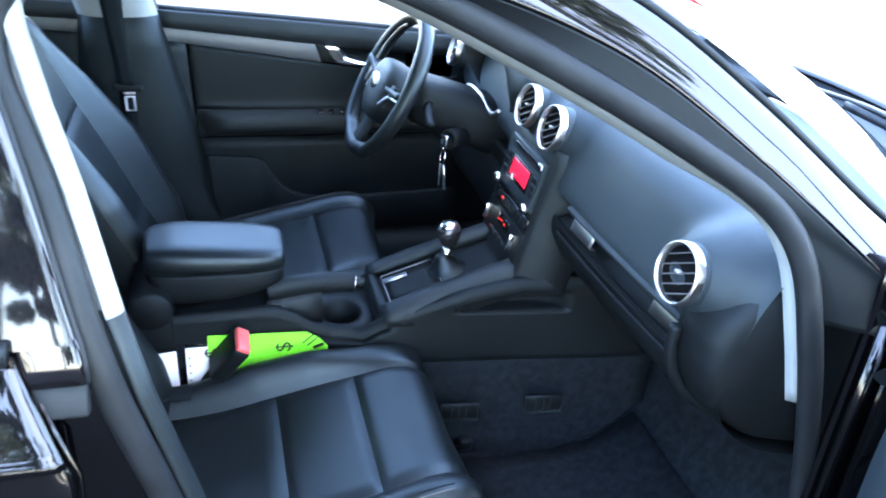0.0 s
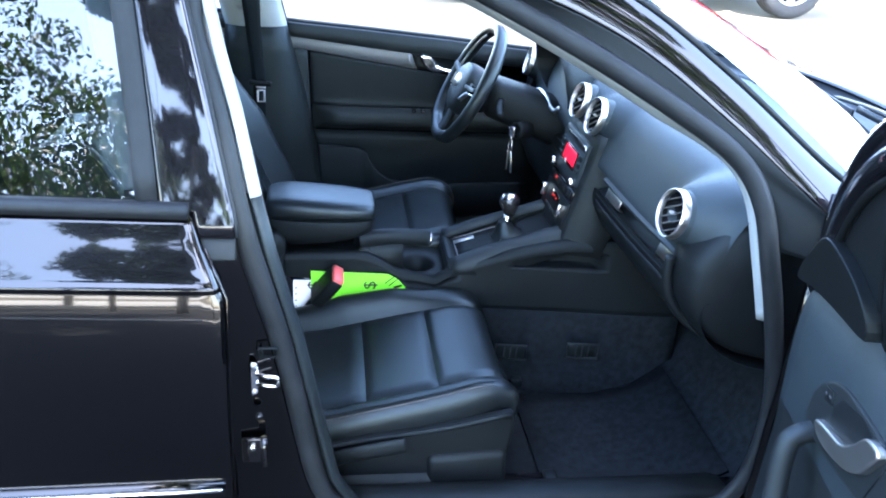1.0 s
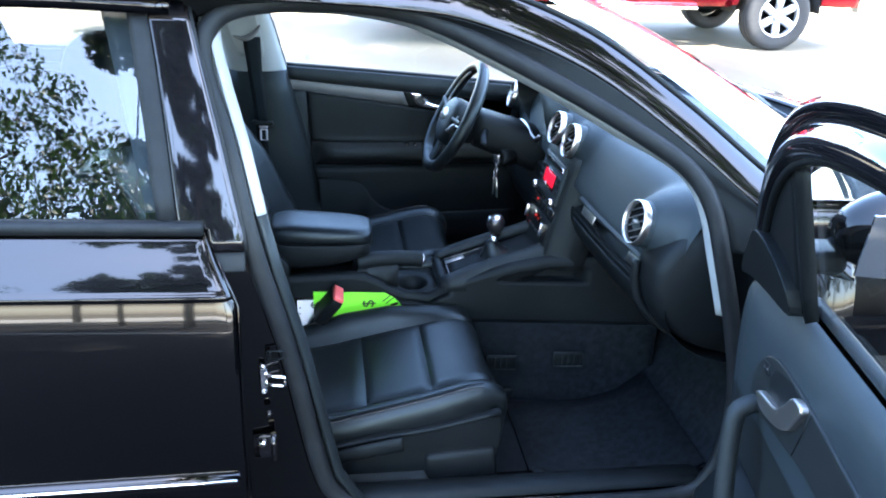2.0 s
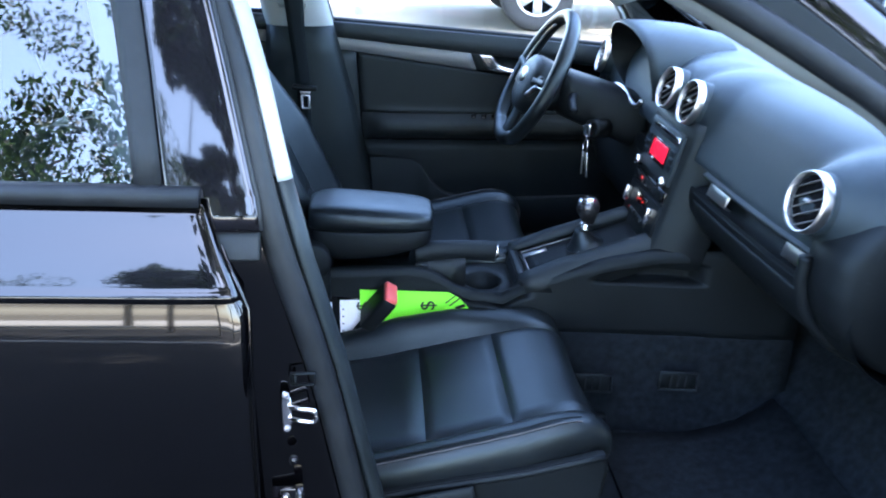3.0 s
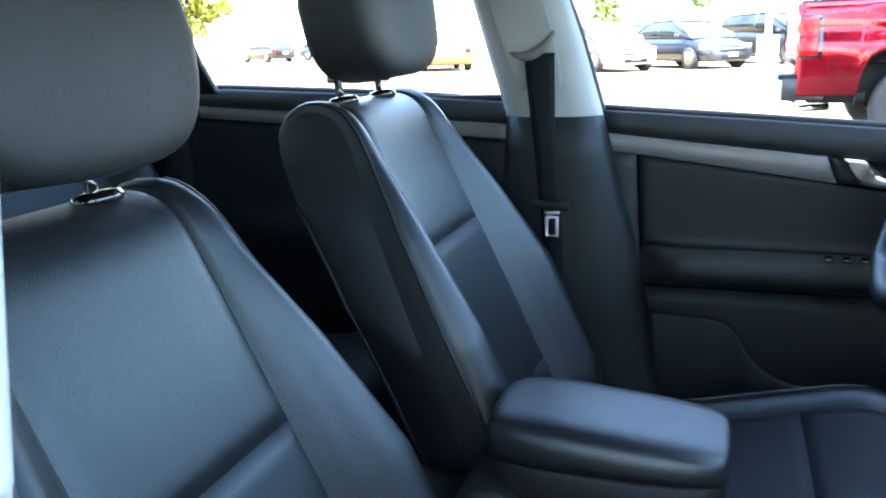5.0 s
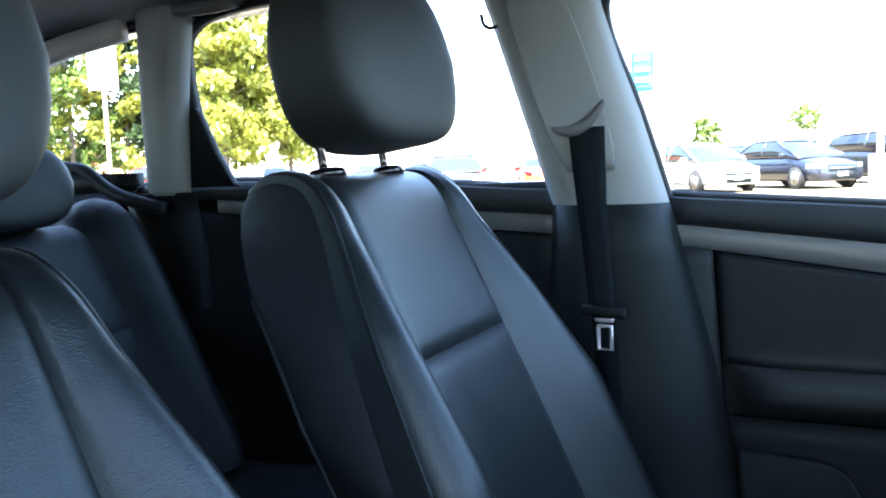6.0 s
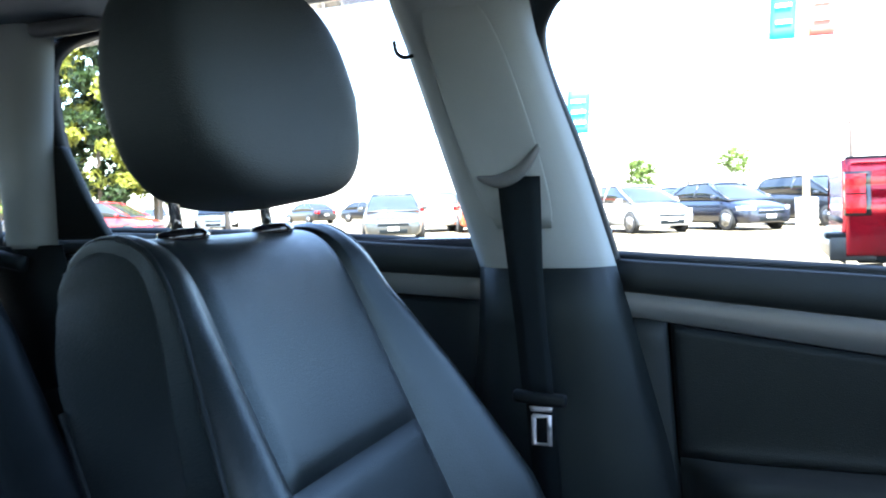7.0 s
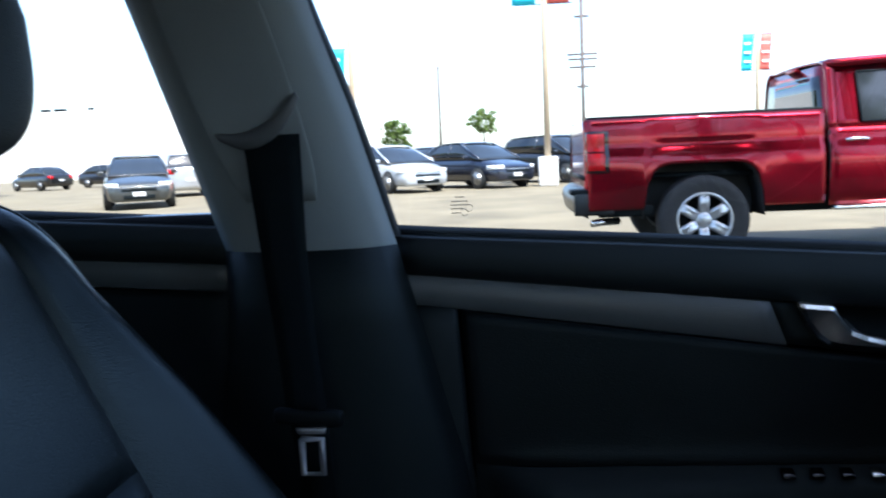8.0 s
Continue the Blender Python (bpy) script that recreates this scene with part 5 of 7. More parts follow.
for y in np.linspace(-0.60, -0.20, 30):
    frame_rows.append([Vector((0.748 + dash_bow(y) + dx, y, z)) for dx, z in ((0.012, 0.846), (0.0, 0.843), (-0.002, 0.839), (0.0, 0.836), (0.014, 0.834))])
hput("inlay_rim", sheet(frame_rows), SOFT)
for y0, y1 in ((-0.300, -0.216), (-0.592, -0.508)):
    rows = []
    for y in np.linspace(y0, y1, 8):
        rows.append([Vector((0.757 + dash_bow(y) + dx, y, z)) for dx, z in ((0.016, 0.843), (0.008, 0.839), (0.001, 0.823), (-0.004, 0.806), (0.008, 0.800))])
    hput("inlay", sheet(rows), ALU, label="brushed aluminium inlay", solid=0.003)
hput("glovebox_seam", tube([Vector((0.7505 + dash_bow(y), y, 0.788)) for y in np.linspace(-0.62, -0.16, 16)], 0.0018, 5), HARD)
lid_at = lambda t: curve([(x, 0, z) for x, z in DASH_LOW[1:6]], 6)[int(round(t * 24))]
hput("glovebox_lid", sheet([[Vector((lid_at(t).x - 0.004 + dash_bow(y), y, lid_at(t).z)) for t in np.linspace(0, 1, 13)] for y in np.linspace(-0.600, -0.17, 18)]), HARD, solid=0.003)
# rounded end caps beside the doors
for sgn in (-1, 1):
    ring_pts = [(0.757, 0.868), (0.754, 0.84), (0.756, 0.805), (0.776, 0.752), (0.832, 0.697), (0.90, 0.668), (1.0, 0.655), (1.03, 0.74), (1.02, 0.88), (0.97, 0.955), (0.89, 0.968), (0.82, 0.945), (0.778, 0.905)]
    c = Vector((0.92, 0, 0.81))
    cap_line = curve([(x, 0, z) for x, z in ring_pts], 5, True)
    rows = [[Vector((c.x + (p.x - c.x) * k, sgn * y, c.z + (p.z - c.z) * k)) for p in cap_line] for k, y in ((0.97, 0.600), (0.975, 0.618), (0.99, 0.632), (0.985, 0.652), (0.965, 0.672), (0.93, 0.688), (0.85, 0.698), (0.5, 0.703), (0.02, 0.704))]
    hput("end_panel", sheet(rows, closed=True), HARD)
    # rolled lip where the panel meets the glovebox
    hput("end_lip", tube([Vector((p.x - 0.006, sgn * 0.612, p.z - 0.003)) for p in cap_line[3:26]], 0.010, 8, up=(0, 1, 0)), HARD)


def vent(place, normal, r=0.0445, flare=1.0):
    """A round air outlet: ring, barrel, slats and thumb tab."""
    m = facing(place, normal)
    host = hput("air_vent", lathe([(r * (1 + 1.3 * flare), -0.095), (r * (1 + 0.85 * flare), -0.070), (r * (1 + 0.48 * flare), -0.045), (r * (1.04 + 0.18 * flare), -0.022), (r * 1.05, -0.010), (r * 0.99, -0.004), (r * 0.90, -0.004), (r * 0.90, -0.022), (0.0, -0.024)], m @ pose(0, 0, 0), 36), DASHTOP, label="round air outlet")
    hput("vent_ring", lathe([(r * 1.0, -0.016), (r * 1.03, -0.008), (r * 1.025, 0.003), (r * 1.0, 0.0075), (r * 0.965, 0.008), (r * 0.925, 0.003), (r * 0.915, -0.008)], m, 40, cap=False), ALU, host, "aluminium ring")
    # barrel blackened to hold the shade inside the outlet
    hput("vent_barrel", lathe([(r * 0.905, -0.004), (r * 0.895, -0.019), (0.0, -0.0195)], m, 32), HOLLOWBLACK, host)
    turn = m @ pose(0, 0, 0, 0, 0, 30)
    for k in range(5):
        h = -0.64 + 0.32 * k
        w = math.sqrt(max(0.05, 0.80 - h * h)) * r
        hput("vent_slat", block((2 * w, 0.0017, 0.0085), turn @ pose(0, h * r, -0.003, 10, 0, 0), 0.0006, 1), GREYPLASTIC, host)
    hput("vent_divider", block((0.0022, 1.5 * r, 0.008), turn @ pose(0.0, 0, -0.013), 0.0006, 1), HARD, host)
    hput("vent_tab", block((0.011, 0.005, 0.010), m @ pose(0, 0.002, 0.001), 0.002, 2), DULLALU, host)


vn = (-0.96, -0.02, 0.27)
vent((0.752, 0.068, 0.951), vn, flare=0.12)
vent((0.752, -0.068, 0.951), vn, flare=0.12)
vent((0.742, -0.597, 0.928), (-0.97, -0.06, 0.22), 0.0455, 0.12)
vent((0.752, 0.628, 0.921), (-0.95, 0.12, 0.26), 0.045, 0.30)

# instrument hood
rows = []
for x, k in ((0.98, 0.75), (0.90, 0.93), (0.82, 1.0), (0.765, 1.0), (0.745, 0.98), (0.742, 0.93), (0.76, 0.90), (0.83, 0.86), (0.865, 0.84)):
    rows.append([Vector((x + 0.035 * max(0, -math.sin(a)) * (1 if x < 0.8 else 0.4) - 0.02 * max(0, math.sin(a)), 0.345 + 0.185 * k * math.copysign(abs(math.cos(a)) ** 0.8, math.cos(a)), 0.955 + 0.098 * k * math.copysign(abs(math.sin(a)) ** 0.85, math.sin(a))))
                 for a in np.linspace(0, 2 * math.pi, 41)[:-1]])
loops = [r + [r[0]] for r in rows]
hood = hput("instrument_hood", sheet(loops[:6]), DASHTOP)
hput("hood_inside", sheet(loops[5:]), HARD, hood)
# face this black to carry the shade under the hood
hput("cluster_face", lathe([(0, 0), (0.155, 0.0), (0.155, -0.01), (0, -0.01)], facing((0.858, 0.345, 0.952), (-0.99, 0, 0.10)) @ Matrix.Diagonal((1, 0.52, 1, 1)), 36), HOLLOWBLACK, hood)
for dy in (-0.075, 0.075):
    hput("gauge_ring", lathe([(0.060, 0.0), (0.062, 0.006), (0.058, 0.008), (0.056, 0.0)], facing((0.852, 0.345 + dy, 0.952), (-0.97, 0, 0.25)), 32, cap=False), HARD, hood)
hput("hood_trim", tube(curve([(0.748, 0.225, 0.885), (0.742, 0.25, 0.868), (0.735, 0.28, 0.876), (0.733, 0.31, 0.890), (0.733, 0.36, 0.892), (0.735, 0.41, 0.886), (0.742, 0.46, 0.872)], 6), 0.0055, 8), ALU, hood, "bright trim under the dials")

# centre stack
FT, FB = Vector((0.758, 0, 0.905)), Vector((0.697, 0, 0.640))
sn = Vector((-(FT.z - FB.z), 0, (FT.x - FB.x))).normalized()
stack_z = (FT - FB).normalized()


def on_stack(y, h, out=0.0):
    """A pose on the stack's face: y across, h metres up from its foot."""
    return facing(FB + stack_z * h + Vector((0, y, 0)) + sn * out, sn, stack_z)


SH = (FT - FB).length
stack = thing("centre_stack", "black centre stack with radio, climate panel and aluminium knobs", "console", (0.74, 0, 0.64))
oc = -Vector(stack.location)


def cput(name, bm, mat, parent=stack, label="", **kw):
    bmesh.ops.translate(bm, vec=oc, verts=bm.verts)
    return part(name, bm, mat, parent, label, **kw)


prof = []
for h in np.linspace(-0.03, SH + 0.012, 12):
    w = lerp(0.118, 0.124, h / SH)
    p = FB + stack_z * h
    prof.append([p + Vector((0.10, -w - 0.035, 0)), p + Vector((0.03, -w - 0.012, 0)), p + Vector((0.0, -w, 0)) + sn * -0.004, p + Vector((0, -w + 0.008, 0)) + sn * 0.004, p + sn * 0.004,
                 p + Vector((0, w - 0.008, 0)) + sn * 0.004, p + Vector((0, w, 0)) + sn * -0.004, p + Vector((0.03, w + 0.012, 0)), p + Vector((0.10, w + 0.035, 0))])
cput("surround", sheet(prof), SOFT, solid=0.003)
radio = cput("radio", block((0.192, 0.112, 0.016), on_stack(0, SH - 0.078, 0.006), 0.005, 3), DASHTOP, label="double-height car radio")
cput("cd_slot", block((0.130, 0.007, 0.004), on_stack(0, SH - 0.036, 0.014), 0.001), GLOSSBLACK, radio)
cput("slot_frame", block((0.178, 0.024, 0.004), on_stack(0, SH - 0.037, 0.0125), 0.002), SOFT, radio)
cput("display", block((0.092, 0.036, 0.004), on_stack(0.0, SH - 0.082, 0.0145), 0.002), SCREEN, radio, "glowing red display")
cput("display_frame", block((0.108, 0.050, 0.004), on_stack(0.0, SH - 0.084, 0.0130), 0.002), GLOSSBLACK, radio)
for sgn in (-1, 1):
    for k in range(3):
        cput("radio_button", block((0.024, 0.012, 0.005), on_stack(sgn * 0.075, SH - 0.066 - 0.017 * k, 0.0145), 0.002), HARD, radio)
    cput("radio_knob", lathe([(0, 0.018), (0.009, 0.018), (0.011, 0.015), (0.012, 0.0), (0, 0)], on_stack(sgn * 0.083, SH - 0.128, 0.010), 24), CHROME, radio, "aluminium knob")
cput("eject_button", block((0.018, 0.012, 0.004), on_stack(-0.078, SH - 0.036, 0.015), 0.002), CHROME, radio)
row2 = cput("button_row", block((0.200, 0.026, 0.010), on_stack(0, SH - 0.158, 0.006), 0.003), GLOSSBLACK)
for k in range(6):
    cput("button", block((0.028, 0.017, 0.005), on_stack(-0.078 + 0.0312 * k, SH - 0.158, 0.012), 0.002), HARD, row2)
cput("hazard_light", block((0.010, 0.006, 0.002), on_stack(0.036, SH - 0.156, 0.0155), 0.001), LED, row2)
climate = cput("climate_panel", block((0.200, 0.072, 0.010), on_stack(0, SH - 0.212, 0.006), 0.004), HARD)
cput("climate_display", block((0.062, 0.022, 0.003), on_stack(0, SH - 0.198, 0.012), 0.001), GLOSSBLACK, climate)
for y, h in ((0.006, 0.197), (-0.012, 0.199), (0.02, 0.2)):
    cput("digit_bar", block((0.008, 0.003, 0.0012), on_stack(y, SH - h, 0.0142)), LED, climate, smooth=False)
cput("status_light", block((0.005, 0.005, 0.002), on_stack(0.058, SH - 0.234, 0.012), 0.001), LED, climate)
for y in (-0.078, 0.078):
    cput("climate_switch", block((0.008, 0.036, 0.022), on_stack(y, SH - 0.208, 0.016), 0.003, 2), CHROME, climate, "slim bright rocker")
for k in range(4):
    cput("climate_button", block((0.026, 0.012, 0.005), on_stack(-0.045 + 0.03 * k, SH - 0.236, 0.011), 0.002), SOFT, climate)


# ---------------------------------------------------------------- steering wheel, column and keys
WC = Vector((0.508, 0.350, 0.908))
wn_ = Vector((-math.cos(radians(27)), 0, math.sin(radians(27))))
wm = facing(WC, wn_)
wheel = thing("steering_wheel", "black leather steering wheel with aluminium spoke trim", "steering wheel", WC)
ow = Matrix.Translation(-WC)


def wput(name, bm, mat, parent=wheel, label="", **kw):
    bmesh.ops.transform(bm, matrix=ow @ wm, verts=bm.verts)
    return part(name, bm, mat, parent, label, **kw)


R = 0.1715
bm = bmesh.new()
rows = []
for a in np.linspace(0, 2 * math.pi, 73)[:-1]:
    fat = 0.0165 + 0.002 * max(0, math.cos(2 * (a - 0.55))) ** 4
    flat = 0.94 if math.sin(a) < -0.85 else 1.0
    rows.append([Vector(((R + fat * math.cos(b)) * math.cos(a), (R * flat + fat * math.cos(b)) * math.sin(a), fat * 1.08 * math.sin(b))) for b in np.linspace(0, 2 * math.pi, 15)[:-1]])
rows.append(rows[0])
vsr = [[bm.verts.new(q) for q in r] for r in rows[:-1]]
for i in range(72):
    for j in range(14):
        bm.faces.new((vsr[i][j], vsr[i][(j + 1) % 14], vsr[(i + 1) % 72][(j + 1) % 14], vsr[(i + 1) % 72][j]))
rim = wput("rim", bm, LEATHER)
wput("rim_insert", tube([Vector((R * math.cos(a) * 0.905, R * math.sin(a) * 0.905, 0.004)) for a in np.linspace(-0.25, 1.1, 20)], 0.0035, 6), ALU, rim, "thin bright insert")
wput("rim_insert", tube([Vector((R * math.cos(a) * 0.905, R * math.sin(a) * 0.905, 0.004)) for a in np.linspace(math.pi + 0.25, math.pi - 1.1, 20)], 0.0035, 6), ALU, rim)
pad = [[Vector((0.078 * k * math.copysign(abs(math.cos(a)) ** 0.75, math.cos(a)), (0.060 if math.sin(a) > 0 else 0.085) * k * math.copysign(abs(math.sin(a)) ** 0.8, math.sin(a)) , z)) for a in np.linspace(0, 2 * math.pi, 33)[:-1]]
       for k, z in ((0.9, -0.05), (1.0, -0.02), (1.0, 0.004), (0.93, 0.018), (0.75, 0.026), (0.4, 0.030), (0.05, 0.031))]
hub = wput("airbag_pad", sheet(pad, closed=True), SOFT)
wput("emblem", lathe([(0, 0.035), (0.020, 0.0345), (0.0225, 0.031), (0.0225, 0.028), (0, 0.028)], Matrix.Diagonal((1.35, 0.85, 1, 1)), 28), ALU, hub, "plain oval badge")
for sgn in (-1, 1):
    wput("spoke", sweep(curve([(sgn * 0.065, 0.004, 0.0), (sgn * 0.11, 0.010, -0.004), (sgn * 0.168, 0.018, 0.0)], 5), [(-0.006, -0.022), (-0.006, 0.022), (0.006, 0.022), (0.006, -0.022)]), SOFT)
    wput("spoke_trim", sweep(curve([(sgn * 0.072, -0.035, 0.016), (sgn * 0.090, -0.008, 0.010), (sgn * 0.13, 0.0, 0.005), (sgn * 0.158, 0.004, 0.004)], 5), [(-0.002, -0.006), (-0.002, 0.006), (0.002, 0.006), (0.002, -0.006)]), ALU, label="bright spoke trim")
    wput("thumb_buttons", block((0.03, 0.03, 0.01), pose(sgn * 0.095, 0.008, 0.010), 0.004), HARD)
wput("lower_spoke", sweep(curve([(0, -0.07, 0.0), (0, -0.11, -0.004), (0, -0.158, 0.0)], 5), [(-0.025, -0.006), (-0.025, 0.006), (0.025, 0.006), (0.025, -0.006)]), SOFT)
wput("hub_barrel", lathe([(0.055, -0.012), (0.058, -0.05), (0.05, -0.075), (0, -0.075)], Matrix(), 24), HARD)

column = thing("steering_column", "black steering column shroud with stalks and ignition lock", "steering column", (0.66, 0.34, 0.82))
on_ = -Vector(column.location)


def kput(name, bm, mat, parent=column, label="", **kw):
    bmesh.ops.translate(bm, vec=on_, verts=bm.verts)
    return part(name, bm, mat, parent, label, **kw)


rows = []
for t in np.linspace(0, 1, 8):
    c = lerp(Vector((0.565, 0.35, 0.885)), Vector((0.80, 0.35, 0.80)), t)
    w, h = lerp(0.070, 0.095, t), lerp(0.058, 0.072, t)
    rows.append([c + Vector((0, w * math.copysign(abs(math.cos(a)) ** 0.6, math.cos(a)), h * math.copysign(abs(math.sin(a)) ** 0.6, math.sin(a)))) for a in np.linspace(0, 2 * math.pi, 25)[:-1]])
kput("shroud", sheet(rows, closed=True), HARD)
kput("stalk", sweep(curve([(0.60, 0.29, 0.885), (0.585, 0.25, 0.885), (0.575, 0.20, 0.880), (0.572, 0.17, 0.872)], 5), ring(0.010, 8, 0.007)), HARD)
kput("stalk", sweep(curve([(0.60, 0.41, 0.885), (0.585, 0.45, 0.885), (0.575, 0.50, 0.880)], 5), ring(0.010, 8, 0.007)), HARD)
kput("knee_panel", sheet([[(x, y, z) for y in np.linspace(0.15, 0.68, 10)] for x, z in ((0.765, 0.80), (0.75, 0.74), (0.76, 0.66), (0.80, 0.57), (0.86, 0.52))]), SOFT, solid=0.006)
LOCK = Vector((0.640, 0.243, 0.812))
kput("ignition_lock", lathe([(0.024, -0.05), (0.024, 0.0), (0.021, 0.006), (0.012, 0.006), (0.012, 0.002), (0, 0.002)], facing(LOCK, (-0.75, -0.62, 0.15)), 24), HARD)
keys = thing("car_keys", "bunch of car keys hanging from the ignition", "keys", LOCK)
part("key_head", block((0.010, 0.022, 0.030), pose(-0.016, -0.014, 0.0, 0, 0, 40), 0.004, 3), CHROME, keys)
part("key_ring", tube([Vector((-0.018 + 0.003 * math.sin(a), -0.016 + 0.016 * math.cos(a), -0.038 + 0.016 * math.sin(a))) for a in np.linspace(0, 2 * math.pi, 25)], 0.0014, 6, up=(1, 0, 0)), CHROME, keys)
part("key_link", tube([(-0.017, -0.015, -0.012), (-0.018, -0.016, -0.024)], 0.0016, 6, up=(1, 0, 0)), CHROME, keys)
part("key_blade", block((0.003, 0.009, 0.062), pose(-0.014, -0.024, -0.085, -10, 0, 20), 0.001), CHROME, keys)
part("key_blade", block((0.003, 0.010, 0.058), pose(-0.021, -0.010, -0.083, 8, 0, -15), 0.001), ALU, keys)

# ---------------------------------------------------------------- tunnel console
tunnel = thing("centre_console", "black plastic console between the front seats with cup holder", "console", (0.35, 0, 0.22))
ot = -Vector(tunnel.location)


def tput(name, bm, mat, parent=tunnel, label="", **kw):
    bmesh.ops.translate(bm, vec=ot, verts=bm.verts)
    return part(name, bm, mat, parent, label, **kw)


def console_top(x):
    return along(((-0.16, 0.575), (0.20, 0.588), (0.24, 0.575), (0.30, 0.535), (0.39, 0.530), (0.43, 0.56), (0.50, 0.588), (0.60, 0.625), (0.70, 0.648), (0.80, 0.655), (1.02, 0.66)), x)


def console_half(x):
    return along(((-0.16, 0.068), (0.27, 0.076), (0.36, 0.090), (0.45, 0.112), (0.7, 0.135), (0.9, 0.16), (1.02, 0.17)), x)


def flank_hollow(x, z):
    """The long pocket under the gear rail: deep at its sill, closing upwards and to its ends."""
    ends = min(1.0, max(0.0, (x - 0.575) / 0.03)) * min(1.0, max(0.0, (0.815 - x) / 0.03))
    roof = along(((0.57, 0.588), (0.64, 0.606), (0.72, 0.622), (0.82, 0.624)), x)
    return 0.042 * ends * min(1.0, max(0.0, (z - 0.572) / 0.006)) * min(1.0, max(0.0, (roof - z) / 0.008))


for sgn in (-1, 1):
    rows, foot = [], []
    for x in list(np.linspace(-0.16, 0.56, 22)) + list(np.linspace(0.57, 0.83, 34)) + list(np.linspace(0.85, 1.02, 6)):
        top, w = console_top(x), console_half(x)
        row = [(x, sgn * (w - 0.014), top), (x, sgn * (w - 0.003), top - 0.006), (x, sgn * w, top - 0.016)]
        for z in np.linspace(top - 0.018, min(top - 0.02, 0.556), 26):
            row.append((x, sgn * (w + 0.003 * (top - z) / 0.1 - flank_hollow(x, z)), z))
        low = min(top - 0.02, 0.556)
        for t, d in ((0.06, 0.004), (0.26, 0.005), (0.30, 0.004), (0.31, -0.004)):
            row.append((x, sgn * (w + d), lerp(low, 0.225, t)))
        foot.append([(x, sgn * (w + d), lerp(low, 0.225, t)) for t, d in ((0.285, -0.002), (0.32, 0.004), (0.5, 0.006), (0.75, 0.009), (0.92, 0.016), (1.0, 0.036))])
        rows.append(row)
    tput("side_wall", sheet(rows), HARD, solid=0.004)
    tput("carpet_foot", sheet(foot), CARPET, label="dark carpet along the foot of the console", solid=0.003)
tput("rear_deck", sheet([[(x, y, z) for y in np.linspace(-0.060, 0.060, 7)] for x, z in ((-0.16, 0.575), (-0.02, 0.578), (-0.01, 0.545), (0.19, 0.552), (0.20, 0.588), (0.225, 0.584), (0.24, 0.55), (0.27, 0.512), (0.30, 0.506))]), SOFT, solid=0.005)
tput("console_back", sheet([[(-0.16, y, z) for y in np.linspace(-0.075, 0.075, 5)] for z in (0.225, 0.4, 0.575)]), SOFT, solid=0.006)
tput("cup_floor", sheet([[(x, y, z) for y in np.linspace(-0.078, 0.078, 9)] for x, z in ((0.29, 0.509), (0.31, 0.470), (0.40, 0.470), (0.418, 0.52), (0.43, 0.567))]), HARD, solid=0.005)
# a deck with one round cup recess
hole = [(0.352 + 0.041 * math.cos(a), -0.018 + 0.044 * math.sin(a)) for a in np.linspace(0, 2 * math.pi, 33)[:-1]]
edge_ = [(0.348 + 0.075 * math.copysign(abs(math.cos(a)) ** 0.5, math.cos(a)), 0.086 * math.copysign(abs(math.sin(a)) ** 0.5, math.sin(a))) for a in np.linspace(0, 2 * math.pi, 33)[:-1]]
deck_ = [[Vector((x, y, z + 0.10 * max(0.0, x - 0.395))) for x, y in line] for line, z in ((edge_, 0.520), (edge_, 0.530), ([(lerp(a, b, 0.8), lerp(c, d, 0.8)) for (a, c), (b, d) in zip(edge_, hole)], 0.531), (hole, 0.528), (hole, 0.476))]
tput("cup_deck", sheet([r + [r[0]] for r in deck_]), HARD, label="black tray with a round cup recess")

# sloping gear panel with raised rails
GA, GB = Vector((0.432, 0, 0.568)), Vector((0.700, 0, 0.655))
gd = (GB - GA).normalized()
gn = Vector((-gd.z, 0, gd.x))
gear = lambda s, y, h=0.0: GA + gd * s + gn * h + Vector((0, y, 0))
tput("gear_panel", sheet([[gear(s, y, -0.012) for y in np.linspace(-0.075, 0.075, 7)] for s in np.linspace(0.0, 0.285, 8)]), HARD, solid=0.004)
for sgn in (-1, 1):
    tput("side_rail", sheet([[gear(s, sgn * y, h * (0.4 + 0.6 * min(1, s / 0.08))) for y, h in ((0.066, -0.012), (0.068, 0.006), (0.076, 0.013), (0.092, 0.013), (0.106, 0.006), (0.113, -0.012), (0.118, -0.05))] for s in np.linspace(-0.006, 0.30, 14)]), SOFT, solid=0.004)
tput("panel_front", sheet([[gear(s, y, h) for y in np.linspace(-0.10, 0.10, 7)] for s, h in ((-0.010, -0.05), (-0.010, -0.006), (-0.004, 0.0), (0.006, -0.006), (0.008, -0.014))]), SOFT, solid=0.004)
plate = tput("gear_plate", sheet([[gear(s, y, -0.009) for y in np.linspace(-0.05, 0.05, 5)] for s in np.linspace(0.02, 0.13, 5)]), HARD, label="black gear plate", solid=0.003)
tput("plate_edge", tube([gear(0.018, -0.052, -0.006), gear(0.135, -0.052, -0.006), gear(0.135, 0.052, -0.006), gear(0.018, 0.052, -0.006), gear(0.018, -0.052, -0.006)], 0.001, 6), DULLALU, plate)
# aluminium slip laid on the gear plate as a painted highlight
tput("plate_sheen", block((0.055, 0.016, 0.002), facing(gear(0.045, 0.03, -0.006), gn, Vector((0, 1, 0)))), ALU, plate)
for x, z, y, nm in ((0.767, 0.369, -0.190, "foot_vent"), (0.585, 0.355, -0.170, "foot_socket")):
    fvp = tput(nm, block((0.075, 0.010, 0.038), pose(x, y, z, 6, 0, -6), 0.003), HARD, label="framed outlet low on the console")
